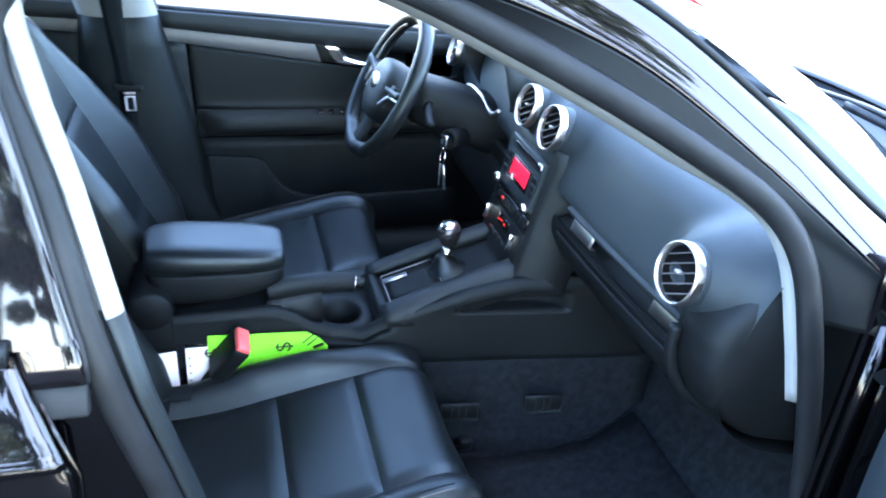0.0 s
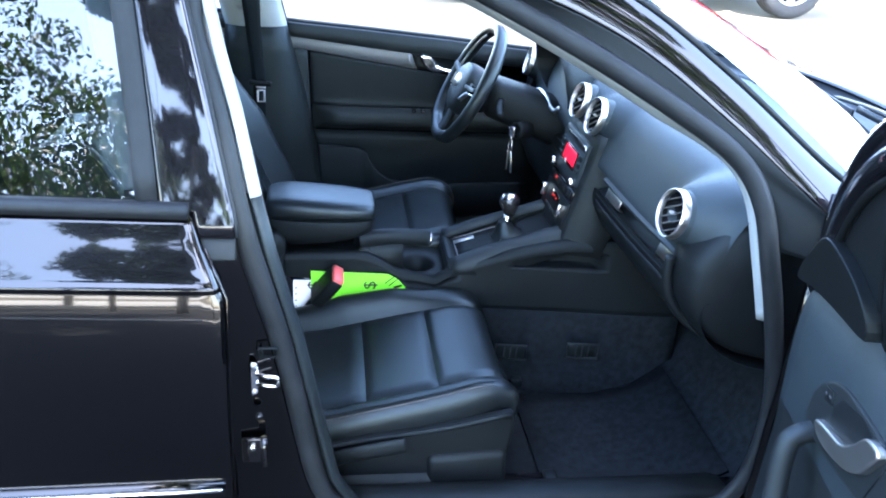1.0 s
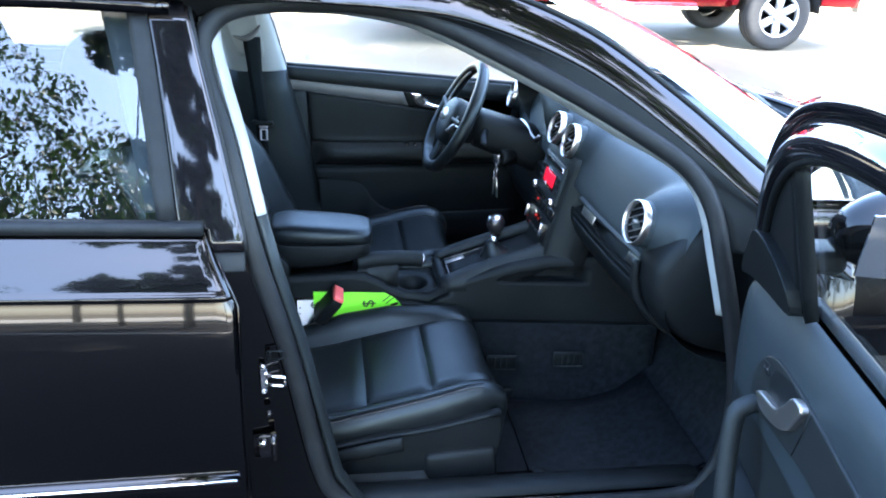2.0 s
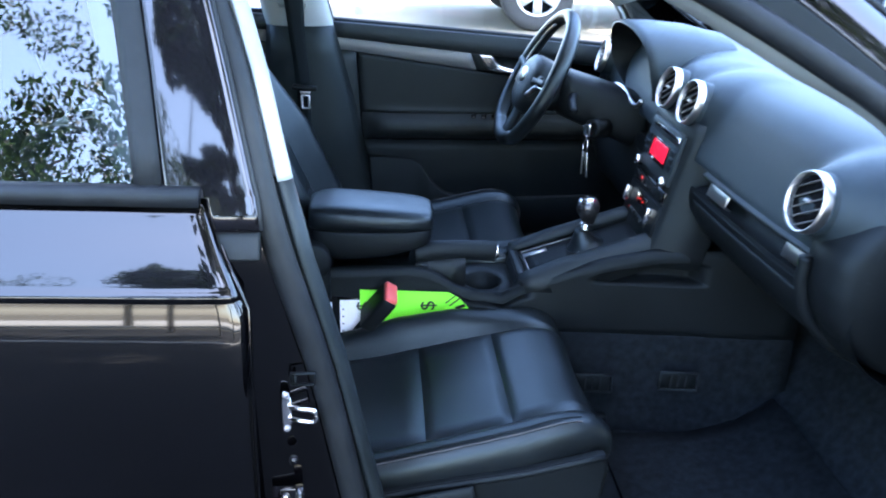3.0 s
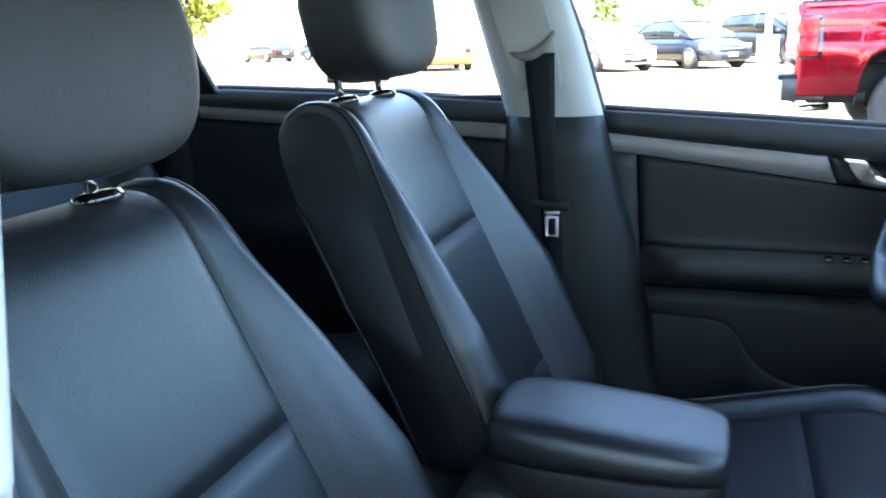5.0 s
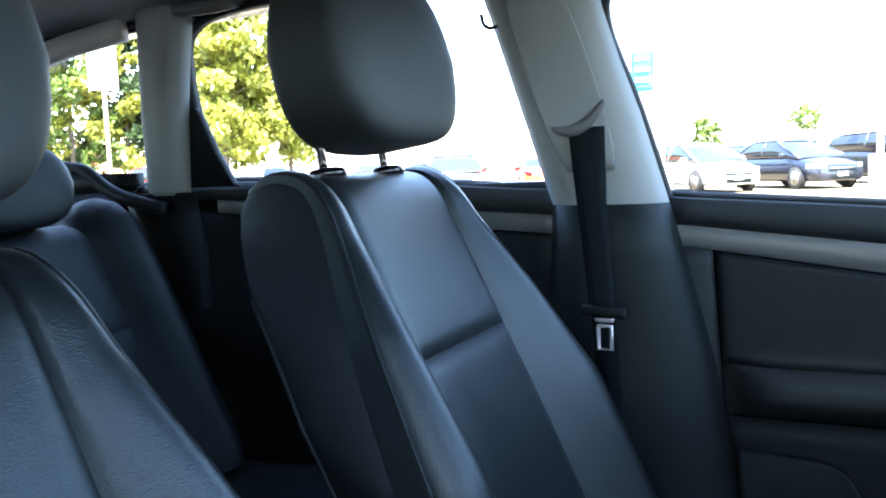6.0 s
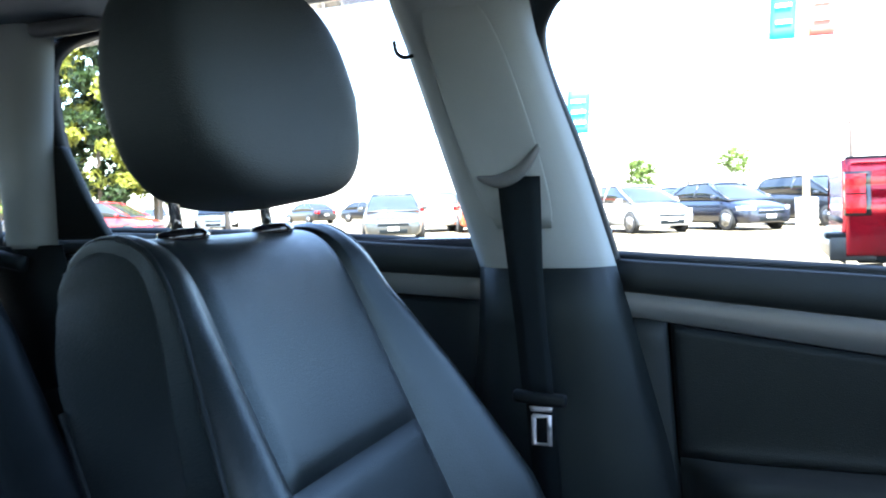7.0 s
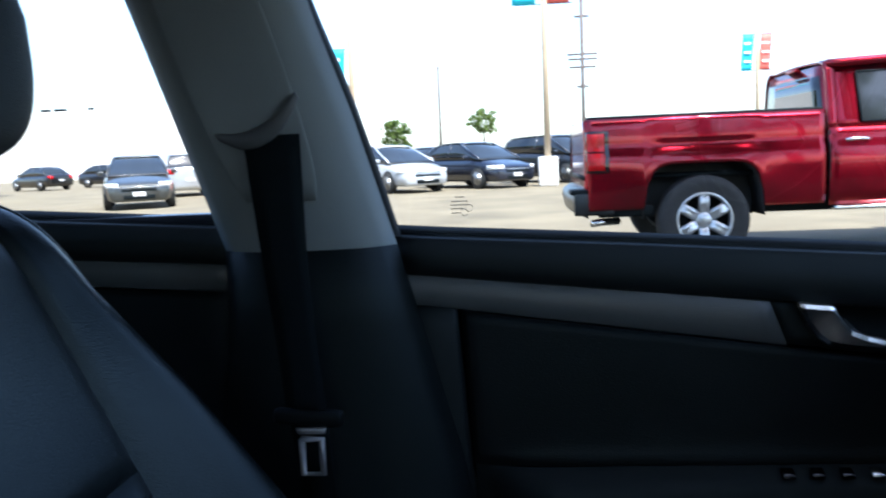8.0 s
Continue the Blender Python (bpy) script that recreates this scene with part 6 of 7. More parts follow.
    tput("outlet_frame", tube([Vector((x + a * 0.040, y - 0.006 + a * -0.004, z + b * 0.021)) for a, b in ((-1, -1), (1, -1), (1, 1), (-1, 1), (-1, -1))], 0.003, 6, up=(0, 1, 0)), SOFT, fvp)
    for k in (-1, 0, 1):
        tput("outlet_fin", block((0.003, 0.006, 0.030), pose(x + 0.016 * k, y - 0.006, z)), SOFT, fvp, smooth=False)

lever_ = thing("gear_lever", "manual gear lever with chrome-topped knob and leather gaiter", "gear lever", (0.584, 0.0, 0.61))
ol = -Vector(lever_.location)
knob_m = pose(0.584, 0.004, 0.690, 0, -6, 0)
for nm, bm, mt in (("knob", lathe([(0.0, -0.030), (0.014, -0.030), (0.018, -0.018), (0.0245, -0.004), (0.0265, 0.008), (0.0245, 0.018), (0.019, 0.0245), (0, 0.026)], knob_m, 28), KNOBGREY),
                   ("knob_cap", lathe([(0.0, 0.030), (0.012, 0.0295), (0.020, 0.026), (0.0205, 0.020), (0.0245, 0.017), (0, 0.017)], knob_m, 28), CHROME),
                   ("shaft", tube([(0.578, 0.002, 0.60), (0.581, 0.003, 0.64), (0.583, 0.004, 0.668)], 0.011, 14, up=(1, 0, 0)), CHROME),
                   ("gaiter", lathe([(0.052, -0.004), (0.048, 0.006), (0.036, 0.014), (0.030, 0.022), (0.022, 0.034), (0.015, 0.046), (0.013, 0.05)], facing((0.585, 0.002, 0.598), gn), 24), LEATHER)):
    bmesh.ops.translate(bm, vec=ol, verts=bm.verts)
    part(nm, bm, mt, lever_)

brake = thing("handbrake", "black leather handbrake lever with a bright button", "handbrake", (0.25, -0.02, 0.58))
obk = -Vector(brake.location)
grip = sweep(curve([(0.20, -0.030, 0.600), (0.24, -0.029, 0.607), (0.29, -0.022, 0.606), (0.345, -0.015, 0.602), (0.378, -0.012, 0.598)], 8), ring(0.019, 14, 0.023))
bmesh.ops.translate(grip, vec=obk, verts=grip.verts)
part("grip", grip, LEATHER_DULL, brake)
b2 = lathe([(0, 0.010), (0.008, 0.0095), (0.0155, 0.006), (0.0185, 0.0), (0, 0)], facing((0.377, -0.012, 0.598), (0.98, 0.12, -0.1)), 20)
bmesh.ops.translate(b2, vec=obk, verts=b2.verts)
part("button", b2, CHROME, brake)
b3 = sheet([[Vector((x, -0.026 + y, z)) + obk for y, z in ((-0.026, 0.52), (-0.022, 0.575), (-0.012, 0.592), (0.012, 0.592), (0.022, 0.575), (0.026, 0.52))] for x in (0.205, 0.23, 0.27, 0.31)])
part("boot", b3, SOFT, brake, solid=0.003)

armrest = thing("armrest", "padded black leather armrest over the console", "armrest", (0.10, 0.012, 0.58))
oa = -Vector(armrest.location)
# lid: a rounded pad, narrower to the front
rows, boxes = [], []
spw = lambda v, e: math.copysign(abs(v) ** e, v)
for u in np.linspace(-1, 1, 31):
    x = 0.105 + 0.134 * spw(math.sin(math.pi / 2 * u), 0.72)
    round_plan, round_top = max(0.06, math.cos(math.pi / 2 * u)) ** 0.26, max(0.05, math.cos(math.pi / 2 * u)) ** 0.17
    w = (0.085 - 0.02 * max(0.0, x - 0.02)) * round_plan
    base, top = 0.669 - 0.012 * max(0.0, x), 0.669 + (0.052 - 0.085 * max(0.0, x - 0.02)) * round_top
    rows.append([Vector((x, 0.012 + w * a, z)) + oa for a, z in [(-0.96, base)] + [(-spw(math.cos(th), 0.42), lerp(base, top, 0.22 + 0.78 * math.sin(th) ** 0.62)) for th in np.linspace(0, math.pi, 23)] + [(0.96, base), (0, base)]])
    lo = along(((-0.03, 0.62), (-0.005, 0.603), (0.04, 0.598), (0.12, 0.603), (0.19, 0.617), (0.24, 0.636)), x)
    wb = 0.080 * max(0.06, math.cos(math.pi / 2 * u)) ** 0.3
    boxes.append([Vector((0.104 + (x - 0.105) * 0.975, 0.012 + wb * a, lerp(lo, base - 0.002, b))) + oa for a, b in ((-0.80, 0.0), (-0.92, 0.06), (-0.98, 0.2), (-1, 0.45), (-1, 0.9), (-0.96, 1.0), (0.96, 1.0), (1, 0.9), (1, 0.45), (0.98, 0.2), (0.92, 0.06), (0.80, 0.0))])
part("lid", sheet(rows, closed=True), LEATHER, armrest)
part("box", sheet(boxes, closed=True), HARD, armrest)
hb = lathe([(0, 0.104), (0.036, 0.104), (0.0395, 0.101), (0.040, 0.096), (0.040, -0.096), (0.0395, -0.101), (0.036, -0.104), (0, -0.104)], facing((-0.02, 0.012, 0.606), (0, 1, 0)), 32)
bmesh.ops.translate(hb, vec=oa, verts=hb.verts)
part("hinge_drum", hb, HARD, armrest)
part("hinge_bracket", block((0.084, 0.196, 0.10), Matrix.Translation(oa) @ pose(-0.024, 0.012, 0.560, 0, 0, 0), 0.008, 3), HARD, armrest)

# ---------------------------------------------------------------- belts
belt_ = thing("seat_belt", "black seat belt on the pillar with its steel tongue hanging", "seat belt", (-0.09, 0.66, 1.13))
obt = -Vector(belt_.location)
ycov = lambda z: y_in(z) - 0.030
hang = ((0.78, -0.0835, 0.594, 0.0185), (0.832, -0.085, 0.595, 0.0190), (0.905, -0.091, 0.597, 0.0195), (0.986, -0.098, 0.600, 0.0220), (1.05, -0.102, 0.603, 0.0255), (1.10, -0.105, 0.606, 0.0275))
for k, dx in enumerate((0.0, 0.004)):
    rows = []
    for z in np.linspace(0.826, 1.10, 14):
        c, y, w = (along([(h[0], h[i]) for h in hang], z) for i in (1, 2, 3))
        rows.append([Vector((c + dx * (1.1 - z) * 4 + w * a * (1 - 0.12 * k), y - 0.004 * k * (1.1 - z) * 3 - 0.001 * (1 - a * a), z)) + obt for a in (-1, -0.5, 0, 0.5, 1)])
    part("webbing", sheet(rows), WEB, belt_, solid=0.0014)
part("webbing", sweep([Vector(p) + obt for p in ((-0.085, 0.602, 0.832), (-0.087, 0.620, 0.78), (-0.089, 0.640, 0.73), (-0.092, 0.660, 0.66), (-0.10, 0.668, 0.45), (-0.12, 0.672, 0.32))], [(-0.0185, -0.0008), (-0.0185, 0.0008), (0.0185, 0.0008), (0.0185, -0.0008)], up=(0, -1, 0)), WEB, belt_)
gp = curve([Vector((x, ycov(z) - d, z)) + obt for x, d, z in ((-0.160, 0.004, 1.100), (-0.130, 0.016, 1.095), (-0.102, 0.016, 1.105), (-0.084, 0.010, 1.124), (-0.076, 0.004, 1.136))], 6)
rows = []
for i, p in enumerate(gp):
    w = 0.35 + 0.65 * math.sin(math.pi * min(1, max(0, i / (len(gp) - 1))) ** 0.8)
    rows.append([p + Vector((0.004 * a, -0.004 * b * w, 0.009 * w * c)) for a, b, c in ((0, 1, 0), (-0.3, 0.7, 0.7), (-0.5, 0, 1), (-0.3, -0.7, 0.7), (0, -1, 0), (0.3, -0.7, -0.7), (0.5, 0, -1), (0.3, 0.7, -0.7))])
part("belt_guide", sheet(rows, closed=True), GUIDEGREY, belt_, "grey plastic belt guide")
part("tongue_holder", block((0.068, 0.014, 0.016), Matrix.Translation(obt) @ pose(-0.082, 0.593, 0.828, 0, 4, 0), 0.005, 3), HARD, belt_)
part("tongue", sheet([[Vector((-0.080 + sx * a, 0.591, z)) + obt for sx, a in ((-1, w), (-1, w - 0.006), (1, w - 0.006), (1, w))] for z, w in ((0.818, 0.015), (0.812, 0.013))]), DULLALU, belt_, "steel tongue", solid=0.003)
part("tongue", tube([Vector((-0.080 + a * 0.0098, 0.591, 0.789 + b * 0.0175)) + obt for a, b in ((-1, 1), (-1, -1), (1, -1), (1, 1), (-1, 1), (-1, 0.9))], 0.0034, 6, up=(0, 1, 0)), DULLALU, belt_, "steel tongue")

buckle = thing("belt_buckle", "black belt buckle with a red release button beside the seat", "belt buckle", (0.081, -0.115, 0.466))
buckle.scale = (1.2, 1.2, 1.15)
bdir = Vector((0.56, -0.15, 0.81)).normalized()
bmx = facing((0, 0, 0), bdir, Vector((1, 0, 0)))
part("stalk", tube(curve([(-0.03, 0.01, -0.10), (-0.015, 0.005, -0.03), Vector(bdir) * 0.02], 6), 0.010, 8, up=(1, 0, 0)), WEB, buckle)
part("housing", block((0.056, 0.028, 0.078), bmx @ pose(0, 0, 0.055), 0.006, 3), HARD, buckle)
part("release_button", block((0.050, 0.024, 0.014), bmx @ pose(0, 0, 0.094), 0.004, 3), REDPLASTIC, buckle, "red release button")
part("lap_anchor", sheet([[(x, y, z) for y, z in ((-0.02, 0.0), (-0.05, -0.006))] for x, z in ((-0.14, 0.0), (-0.10, -0.01), (-0.06, -0.04), (-0.03, -0.09))]), WEB, buckle, solid=0.002)
hk = thing("coat_hook", "small dark coat hook on the pillar top", "hook", (-0.236, 0.575, 1.262))
part("hook_arm", tube(curve([(0.008, 0.012, -0.004), (-0.004, 0.002, -0.008), (-0.012, -0.004, -0.002), (-0.014, -0.006, 0.012)], 5), 0.003, 8, up=(0, 1, 0)), HARD, hk)

# ---------------------------------------------------------------- papers beside the seat
sign = thing("green_price_card", "fluorescent green card with black marks wedged beside the seat", "card", (0.18, -0.098, 0.445))
gm = [(-0.100, -0.10), (0.135, -0.10), (0.135, 0.055), (0.115, 0.078), (0.09, 0.092), (-0.100, 0.100)]
tilt = Matrix.Rotation(radians(90 - 4), 4, "X")
part("card", outline(gm, 0.0012, tilt), GREEN, sign, smooth=False)


def mark(body, size, x, y, turn=0, parent=sign, base=tilt, depth=0.0022):
    cu = bpy.data.curves.new("lettering", "FONT")
    cu.body, cu.size, cu.extrude, cu.align_x = body, size, 0.0003, "CENTER"
    ob = new("lettering", cu)
    ob.data.materials.append(INK)
    ob.parent = parent
    ob.matrix_local = base @ pose(x, y, depth, 0, 0, turn)
    return ob


mark("$", 0.044, 0.060, 0.062, 90)
mark("$", 0.044, -0.078, 0.062, 90)
mark("//", 0.040, 0.092, 0.062, -35)
part("ink_bar", block((0.022, 0.007, 0.0006), tilt @ pose(0.116, 0.058, 0.0016, 0, 0, 20)), INK, sign, smooth=False)
book = thing("ring_binder_sheets", "white punched sheets and a black folder beside the seat", "papers", (0.05, -0.104, 0.44))
part("folder", block((0.10, 0.006, 0.18), pose(0.0, 0.012, 0.0, -12, 0, 0), 0.001), GLOSSBLACK, book)
sheet_ = part("punched_sheet", block((0.046, 0.001, 0.17), pose(0.010, -0.004, -0.004, -12, 0, 0)), PAPER, book, smooth=False)
for k in range(7):
    part("hole", block((0.004, 0.0012, 0.003), pose(-0.006, -0.0155 + 0.0033 * k - 0.0005, 0.062 - 0.0155 * (6 - k), -12, 0, 0)), INK, sheet_, smooth=False)
part("loose_sheet", block((0.04, 0.001, 0.16), pose(-0.048, -0.002, -0.006, -12, 0, 8)), PAPER, book, smooth=False)
part("white_sheet", block((0.22, 0.001, 0.10), pose(0.19, 0.006, -0.008, -12, 0, 0)), PAPER, book, smooth=False)
spiral = part("black_pad", block((0.20, 0.005, 0.12), pose(0.205, 0.038, 0.012, -12, 0, 0), 0.001), HARD, book)
for k in range(16):
    part("spiral_ring", tube([Vector((0.215 + 0.0055 * k, 0.026 + 0.004 * math.cos(a), 0.072 + 0.004 * math.sin(a))) for a in np.linspace(0, 2 * math.pi, 9)], 0.0009, 5, up=(1, 0, 0)), CHROME, spiral)

# mats
for cy, nm in ((-0.40, 0), (0.42, 1)):
    mat_ = part("floor_mat", sheet([[(x, cy + y, z) for y in np.linspace(-0.20, 0.20, 9)] for x, z in ((0.60, 0.236), (0.80, 0.236), (0.90, 0.256), (0.99, 0.32))]), CARPET, solid=0.008)
    tagged(mat_, "dark carpet mat in the footwell", "floor mat", "floor mats")


# ---------------------------------------------------------------- outside: the red pickup
RED = material("dark_red_metallic_paint", (0.28, 0.0012, 0.013), 0.2, metal=0.85, vary=0.3, scale=1.4, coat=0.6)
DARKGLASS = material("dark_car_glass", (0.015, 0.018, 0.02), 0.06, vary=0.2, scale=3, spec=0.8)
LAMPRED = material("red_lamp_lens", (0.55, 0.006, 0.010), 0.25, vary=0.35, scale=14, coat=0.15, spec=0.25)
# chrome with a dark base colour for the pickup's bumper
DARKCHROME = material("dark_chrome", (0.06, 0.065, 0.07), 0.35, metal=1.0, vary=0.3, scale=6)
LAMPCLEAR = material("clear_lamp_lens", (0.75, 0.77, 0.78), 0.12, vary=0.2, scale=30, coat=0.6)
WHITEPLATE = material("pale_plate", (0.6, 0.6, 0.58), 0.5)


def road_wheel(parent, x, y, out, r=0.40, width=0.26, spokes=6):
    """A tyre with tread grooves on a spoked alloy rim; out is the side on which the rim shows."""
    m = facing((x, y, r), (0, out, 0))
    h = width / 2
    tyre = part("wheel", lathe([(r * 0.615, -h * 0.9), (r * 0.80, -h), (r * 0.93, -h * 0.96), (r * 0.985, -h * 0.78), (r, -h * 0.5), (r * 0.985, -h * 0.46), (r, -h * 0.4), (r, h * 0.4), (r * 0.985, h * 0.46),
                                (r, h * 0.5), (r * 0.985, h * 0.78), (r * 0.93, h * 0.96), (r * 0.80, h), (r * 0.615, h * 0.9)], m, 40, cap=False), TYRE, parent, "black tyre on alloy rim")
    part("rim", lathe([(r * 0.615, h * 0.92), (r * 0.59, h * 0.98), (r * 0.56, h * 0.9), (r * 0.54, h * 0.5)], m, 36, cap=False), RIM, tyre)
    part("rim_barrel", lathe([(r * 0.54, h * 0.6), (r * 0.51, h * 0.1), (0.0, h * 0.05)], m, 30, cap=False), HARD, tyre)
    part("hub_cap", lathe([(0, h * 0.86), (r * 0.12, h * 0.85), (r * 0.17, h * 0.75), (r * 0.18, h * 0.3), (0, h * 0.3)], m, 18), RIM, tyre)
    for k in range(spokes):
        a = 360 / spokes * k + 90
        part("spoke", sweep([m @ pose(0, 0, 0, 0, 0, a) @ Vector(q) for q in ((r * 0.12, 0, h * 0.62), (r * 0.35, 0, h * 0.78), (r * 0.56, 0, h * 0.82))],
                            [(-r * 0.125, -0.02), (-r * 0.10, 0.010), (-r * 0.035, 0.016), (0, 0.008), (r * 0.035, 0.016), (r * 0.10, 0.010), (r * 0.125, -0.02)], up=m.to_3x3() @ Vector((0, 0, 1))), RIM, tyre)
    return tyre


truck = thing("pickup_truck", "dark red double-cab pickup truck parked across the lot", "pickup truck", (3.6, 8.35, 0))


def trput(name, bm, mat, parent=truck, label="", **kw):
    bmesh.ops.translate(bm, vec=(-3.6, 0, 0), verts=bm.verts)
    for v in bm.verts:
        if v.co.z > 0.7:
            v.co.z = 0.7 + (v.co.z - 0.7) * 0.91
    return part(name, bm, mat, parent, label, **kw)


WR, WF = 1.82, 5.46
flank_y = lambda x, z: along(((0.45, 0.03), (0.62, 0.0), (0.95, -0.012), (1.05, 0.0), (1.12, 0.035), (1.20, 0.025), (1.38, 0.045), (1.44, 0.075)), z) - 0.03 * math.exp(-((x - WR) / 0.55) ** 4) * max(0, 1 - abs(z - 0.75) / 0.35)


def arch(x):
    for c in (WR, WF):
        d = abs(x - c)
        if d < 0.53:
            return 0.42 + 0.52 * (1 - (d / 0.53) ** 7) ** 0.5
    return 0.0


for side in (-1, 1):
    for nm, x0, x1, top in (("bed_side", 0.80, 2.86, 1.40), ("front_wing", 4.86, 6.45, 1.20)):
        xs = sorted(set(list(np.linspace(x0, x1, 44)) + [c + d for c in (WR, WF) for d in (-0.531, -0.529, 0.529, 0.531) if x0 < c + d < x1]))
        rows = []
        for x in xs:
            low = max(0.52, arch(x))
            tp = top + (0.0 if nm == "bed_side" else -0.05 * max(0, x - 5.2))
            rows.append([(x, side * (1.0 - flank_y(x, z)), z) for z in [lerp(low, tp, t) for t in np.linspace(0, 1, 16)]])
        trput(nm, sheet(rows), RED, solid=0.02)
    for c in (WR, WF):
        hoop = [(c + 0.535 * math.sin(q), 0.43 + 0.52 * max(0.0, 1 - abs(math.sin(q)) ** 7) ** 0.5) for q in np.linspace(-math.pi / 2, math.pi / 2, 25)]
        well = trput("wheel_well", sheet([[(x, side * y, z) for y in (0.60, 0.965)] for x, z in hoop]), TYRE, solid=0.01)
        trput("inner_liner", sheet([[(x, side * 0.60, lerp(0.42, z, t)) for t in (0, 0.33, 0.67, 1)] for x, z in hoop]), TYRE, well, solid=0.008)
    # cab side with door shut lines and glass
    cab = trput("cab_side", sheet([[(x, side * (1.0 - flank_y(x, z)), z) for z in (0.50, 0.62, 0.75, 0.9, 1.0, 1.08, 1.15, 1.22)] for x in np.linspace(2.90, 4.86, 20)]), RED, solid=0.02)
    for x0, x1 in ((2.92, 3.72), (3.76, 4.80)):
        z0, z1 = 1.24, 1.80
        sl = 0.40 if x1 > 4.5 else 0.0
        ws = 0.26 if x1 < 4.0 else 0.10
        trput("side_window", sheet([[(lerp(x0 + ws, x1 - 0.06 - sl * t, u), side * (0.955 - 0.14 * t), lerp(z0 + 0.03, z1 - 0.04, t)) for u in np.linspace(0, 1, 6)] for t in np.linspace(0, 1, 5)]), DARKGLASS, cab)
        trput("window_frame", tube([Vector((lerp(x0 + ws, x1 - 0.06 - sl * t, u), side * (0.962 - 0.14 * t), lerp(z0 + 0.03, z1 - 0.04, t))) for u, t in ((0, 0), (1, 0), (1, 1), (0, 1), (0, 0))], 0.009, 6, up=(0, 1, 0)), HARD, cab)
        trput("door_handle", sweep(curve([(x0 + 0.12, side * 0.985, 1.10), (x0 + 0.16, side * 1.02, 1.105), (x0 + 0.28, side * 1.02, 1.105), (x0 + 0.32, side * 0.985, 1.10)], 4), ring(0.012, 8, 0.017)), CHROME, cab)
        trput("door_gap", tube([Vector((x0 - 0.02, side * (1.004 - flank_y(3, z)), z)) for z in (0.55, 0.75, 0.95, 1.05, 1.12, 1.2)], 0.008, 5, up=(1, 0, 0)), HARD, cab)
    trput("upper_frame", sheet([[(lerp(2.92, 4.86 - 0.42 * t, u), side * (0.926 - 0.14 * (lerp(1.20, 1.84, t) - 1.27) / 0.49), lerp(1.20, 1.84, t)) for u in np.linspace(0, 1, 9)] for t in np.linspace(0, 1, 7)]), RED, cab, solid=0.02)
    trput("cab_upper", sheet([[(x, side * y, z) for y, z in ((0.97, 1.20), (0.94, 1.30), (0.84, 1.78), (0.80, 1.84), (0.70, 1.88))] for x in (2.90, 2.94, 2.98)]), RED, cab, solid=0.02)
    trput("cab_post", sheet([[(x, side * y, z) for y, z in ((0.968, 1.20), (0.945, 1.30), (0.825, 1.80), (0.80, 1.84))] for x in (3.70, 3.78)]), RED, cab, solid=0.02)
    trput("roof_edge", sweep(curve([(2.93, side * 0.80, 1.845), (3.5, side * 0.82, 1.865), (4.1, side * 0.81, 1.85), (4.45, side * 0.84, 1.74), (4.85, side * 0.93, 1.42), (5.05, side * 0.96, 1.22)], 6), ring(0.045, 8)), RED, cab)
    trput("side_step", block((1.5, 0.10, 0.035), pose(3.7, side * 0.95, 0.47), 0.01), CHROME)
    tail = trput("tail_lamp", sheet([[(x, side * (1.034 - flank_y(x, z) - d), z) for z in np.linspace(0.90, 1.26, 8)] for x, d in ((0.795, 0.03), (0.80, 0.0), (0.86, -0.004), (0.94, 0.0), (0.95, 0.012))]), LAMPRED, label="red tail lamp", solid=0.006)
    trput("lamp_surround", sheet([[(x, side * (1.026 - flank_y(x, z) - d), z) for z in np.linspace(0.875, 1.285, 8)] for x, d in ((0.785, 0.03), (0.80, 0.0), (0.94, 0.0), (0.985, 0.0), (0.99, 0.012))]), GLOSSBLACK, tail, solid=0.004)
    trput("lamp_divider", block((0.15, 0.012, 0.012), pose(0.87, side * 1.030, 1.08), 0.003), HARD, tail)
    for x, rr in ((WR, 0), (WF, 0)):
        w = road_wheel(truck, x, side * 0.90, side, 0.405, 0.27)
        for o in [w] + list(w.children):
            o.data.transform(Matrix.Translation((-3.6, 0, 0)))
    trput("mirror", block((0.10, 0.20, 0.22), pose(4.80, side * 1.10, 1.32), 0.04, 3), GLOSSBLACK)
trput("tailgate", sheet([[(0.80 + 0.012 * math.sin(math.pi * t), y, lerp(0.62, 1.40, t)) for t in np.linspace(0, 1, 8)] for y in np.linspace(-0.90, 0.90, 9)]), RED, solid=0.04)
trput("bed_floor", block((2.08, 1.7, 0.05), pose(1.82, 0, 0.82)), HARD)
trput("bed_front", block((0.04, 1.8, 0.62), pose(2.84, 0, 1.10), 0.01), RED)
for side in (-1, 1):
    trput("bed_rail", block((2.06, 0.10, 0.035), pose(1.83, side * 0.90, 1.41), 0.012), HARD)
bump = trput("rear_bumper", sheet([[(lerp(0.66, 0.70, abs(s) ** 3) + dx, s * 0.97, z) for s in np.linspace(-1, 1, 15)] for z, dx in ((0.46, 0.10), (0.50, 0.02), (0.60, 0.0), (0.66, 0.01), (0.70, 0.08), (0.70, 0.22))]), DARKCHROME, label="bright steel bumper", solid=0.02)
trput("bumper_corner", block((0.36, 0.05, 0.22), pose(0.85, -0.965, 0.585), 0.02, 3), DARKCHROME, bump)
trput("bumper_step", block((0.20, 0.30, 0.05), pose(0.74, -0.84, 0.69), 0.012, 2), HARD, bump)
trput("hanger", block((0.50, 0.06, 0.10), pose(1.14, -0.90, 0.50), 0.02, 2), HARD)
trput("exhaust", tube([(1.1, -0.72, 0.40), (0.92, -0.80, 0.40), (0.84, -0.84, 0.39)], 0.035, 12), CHROME)
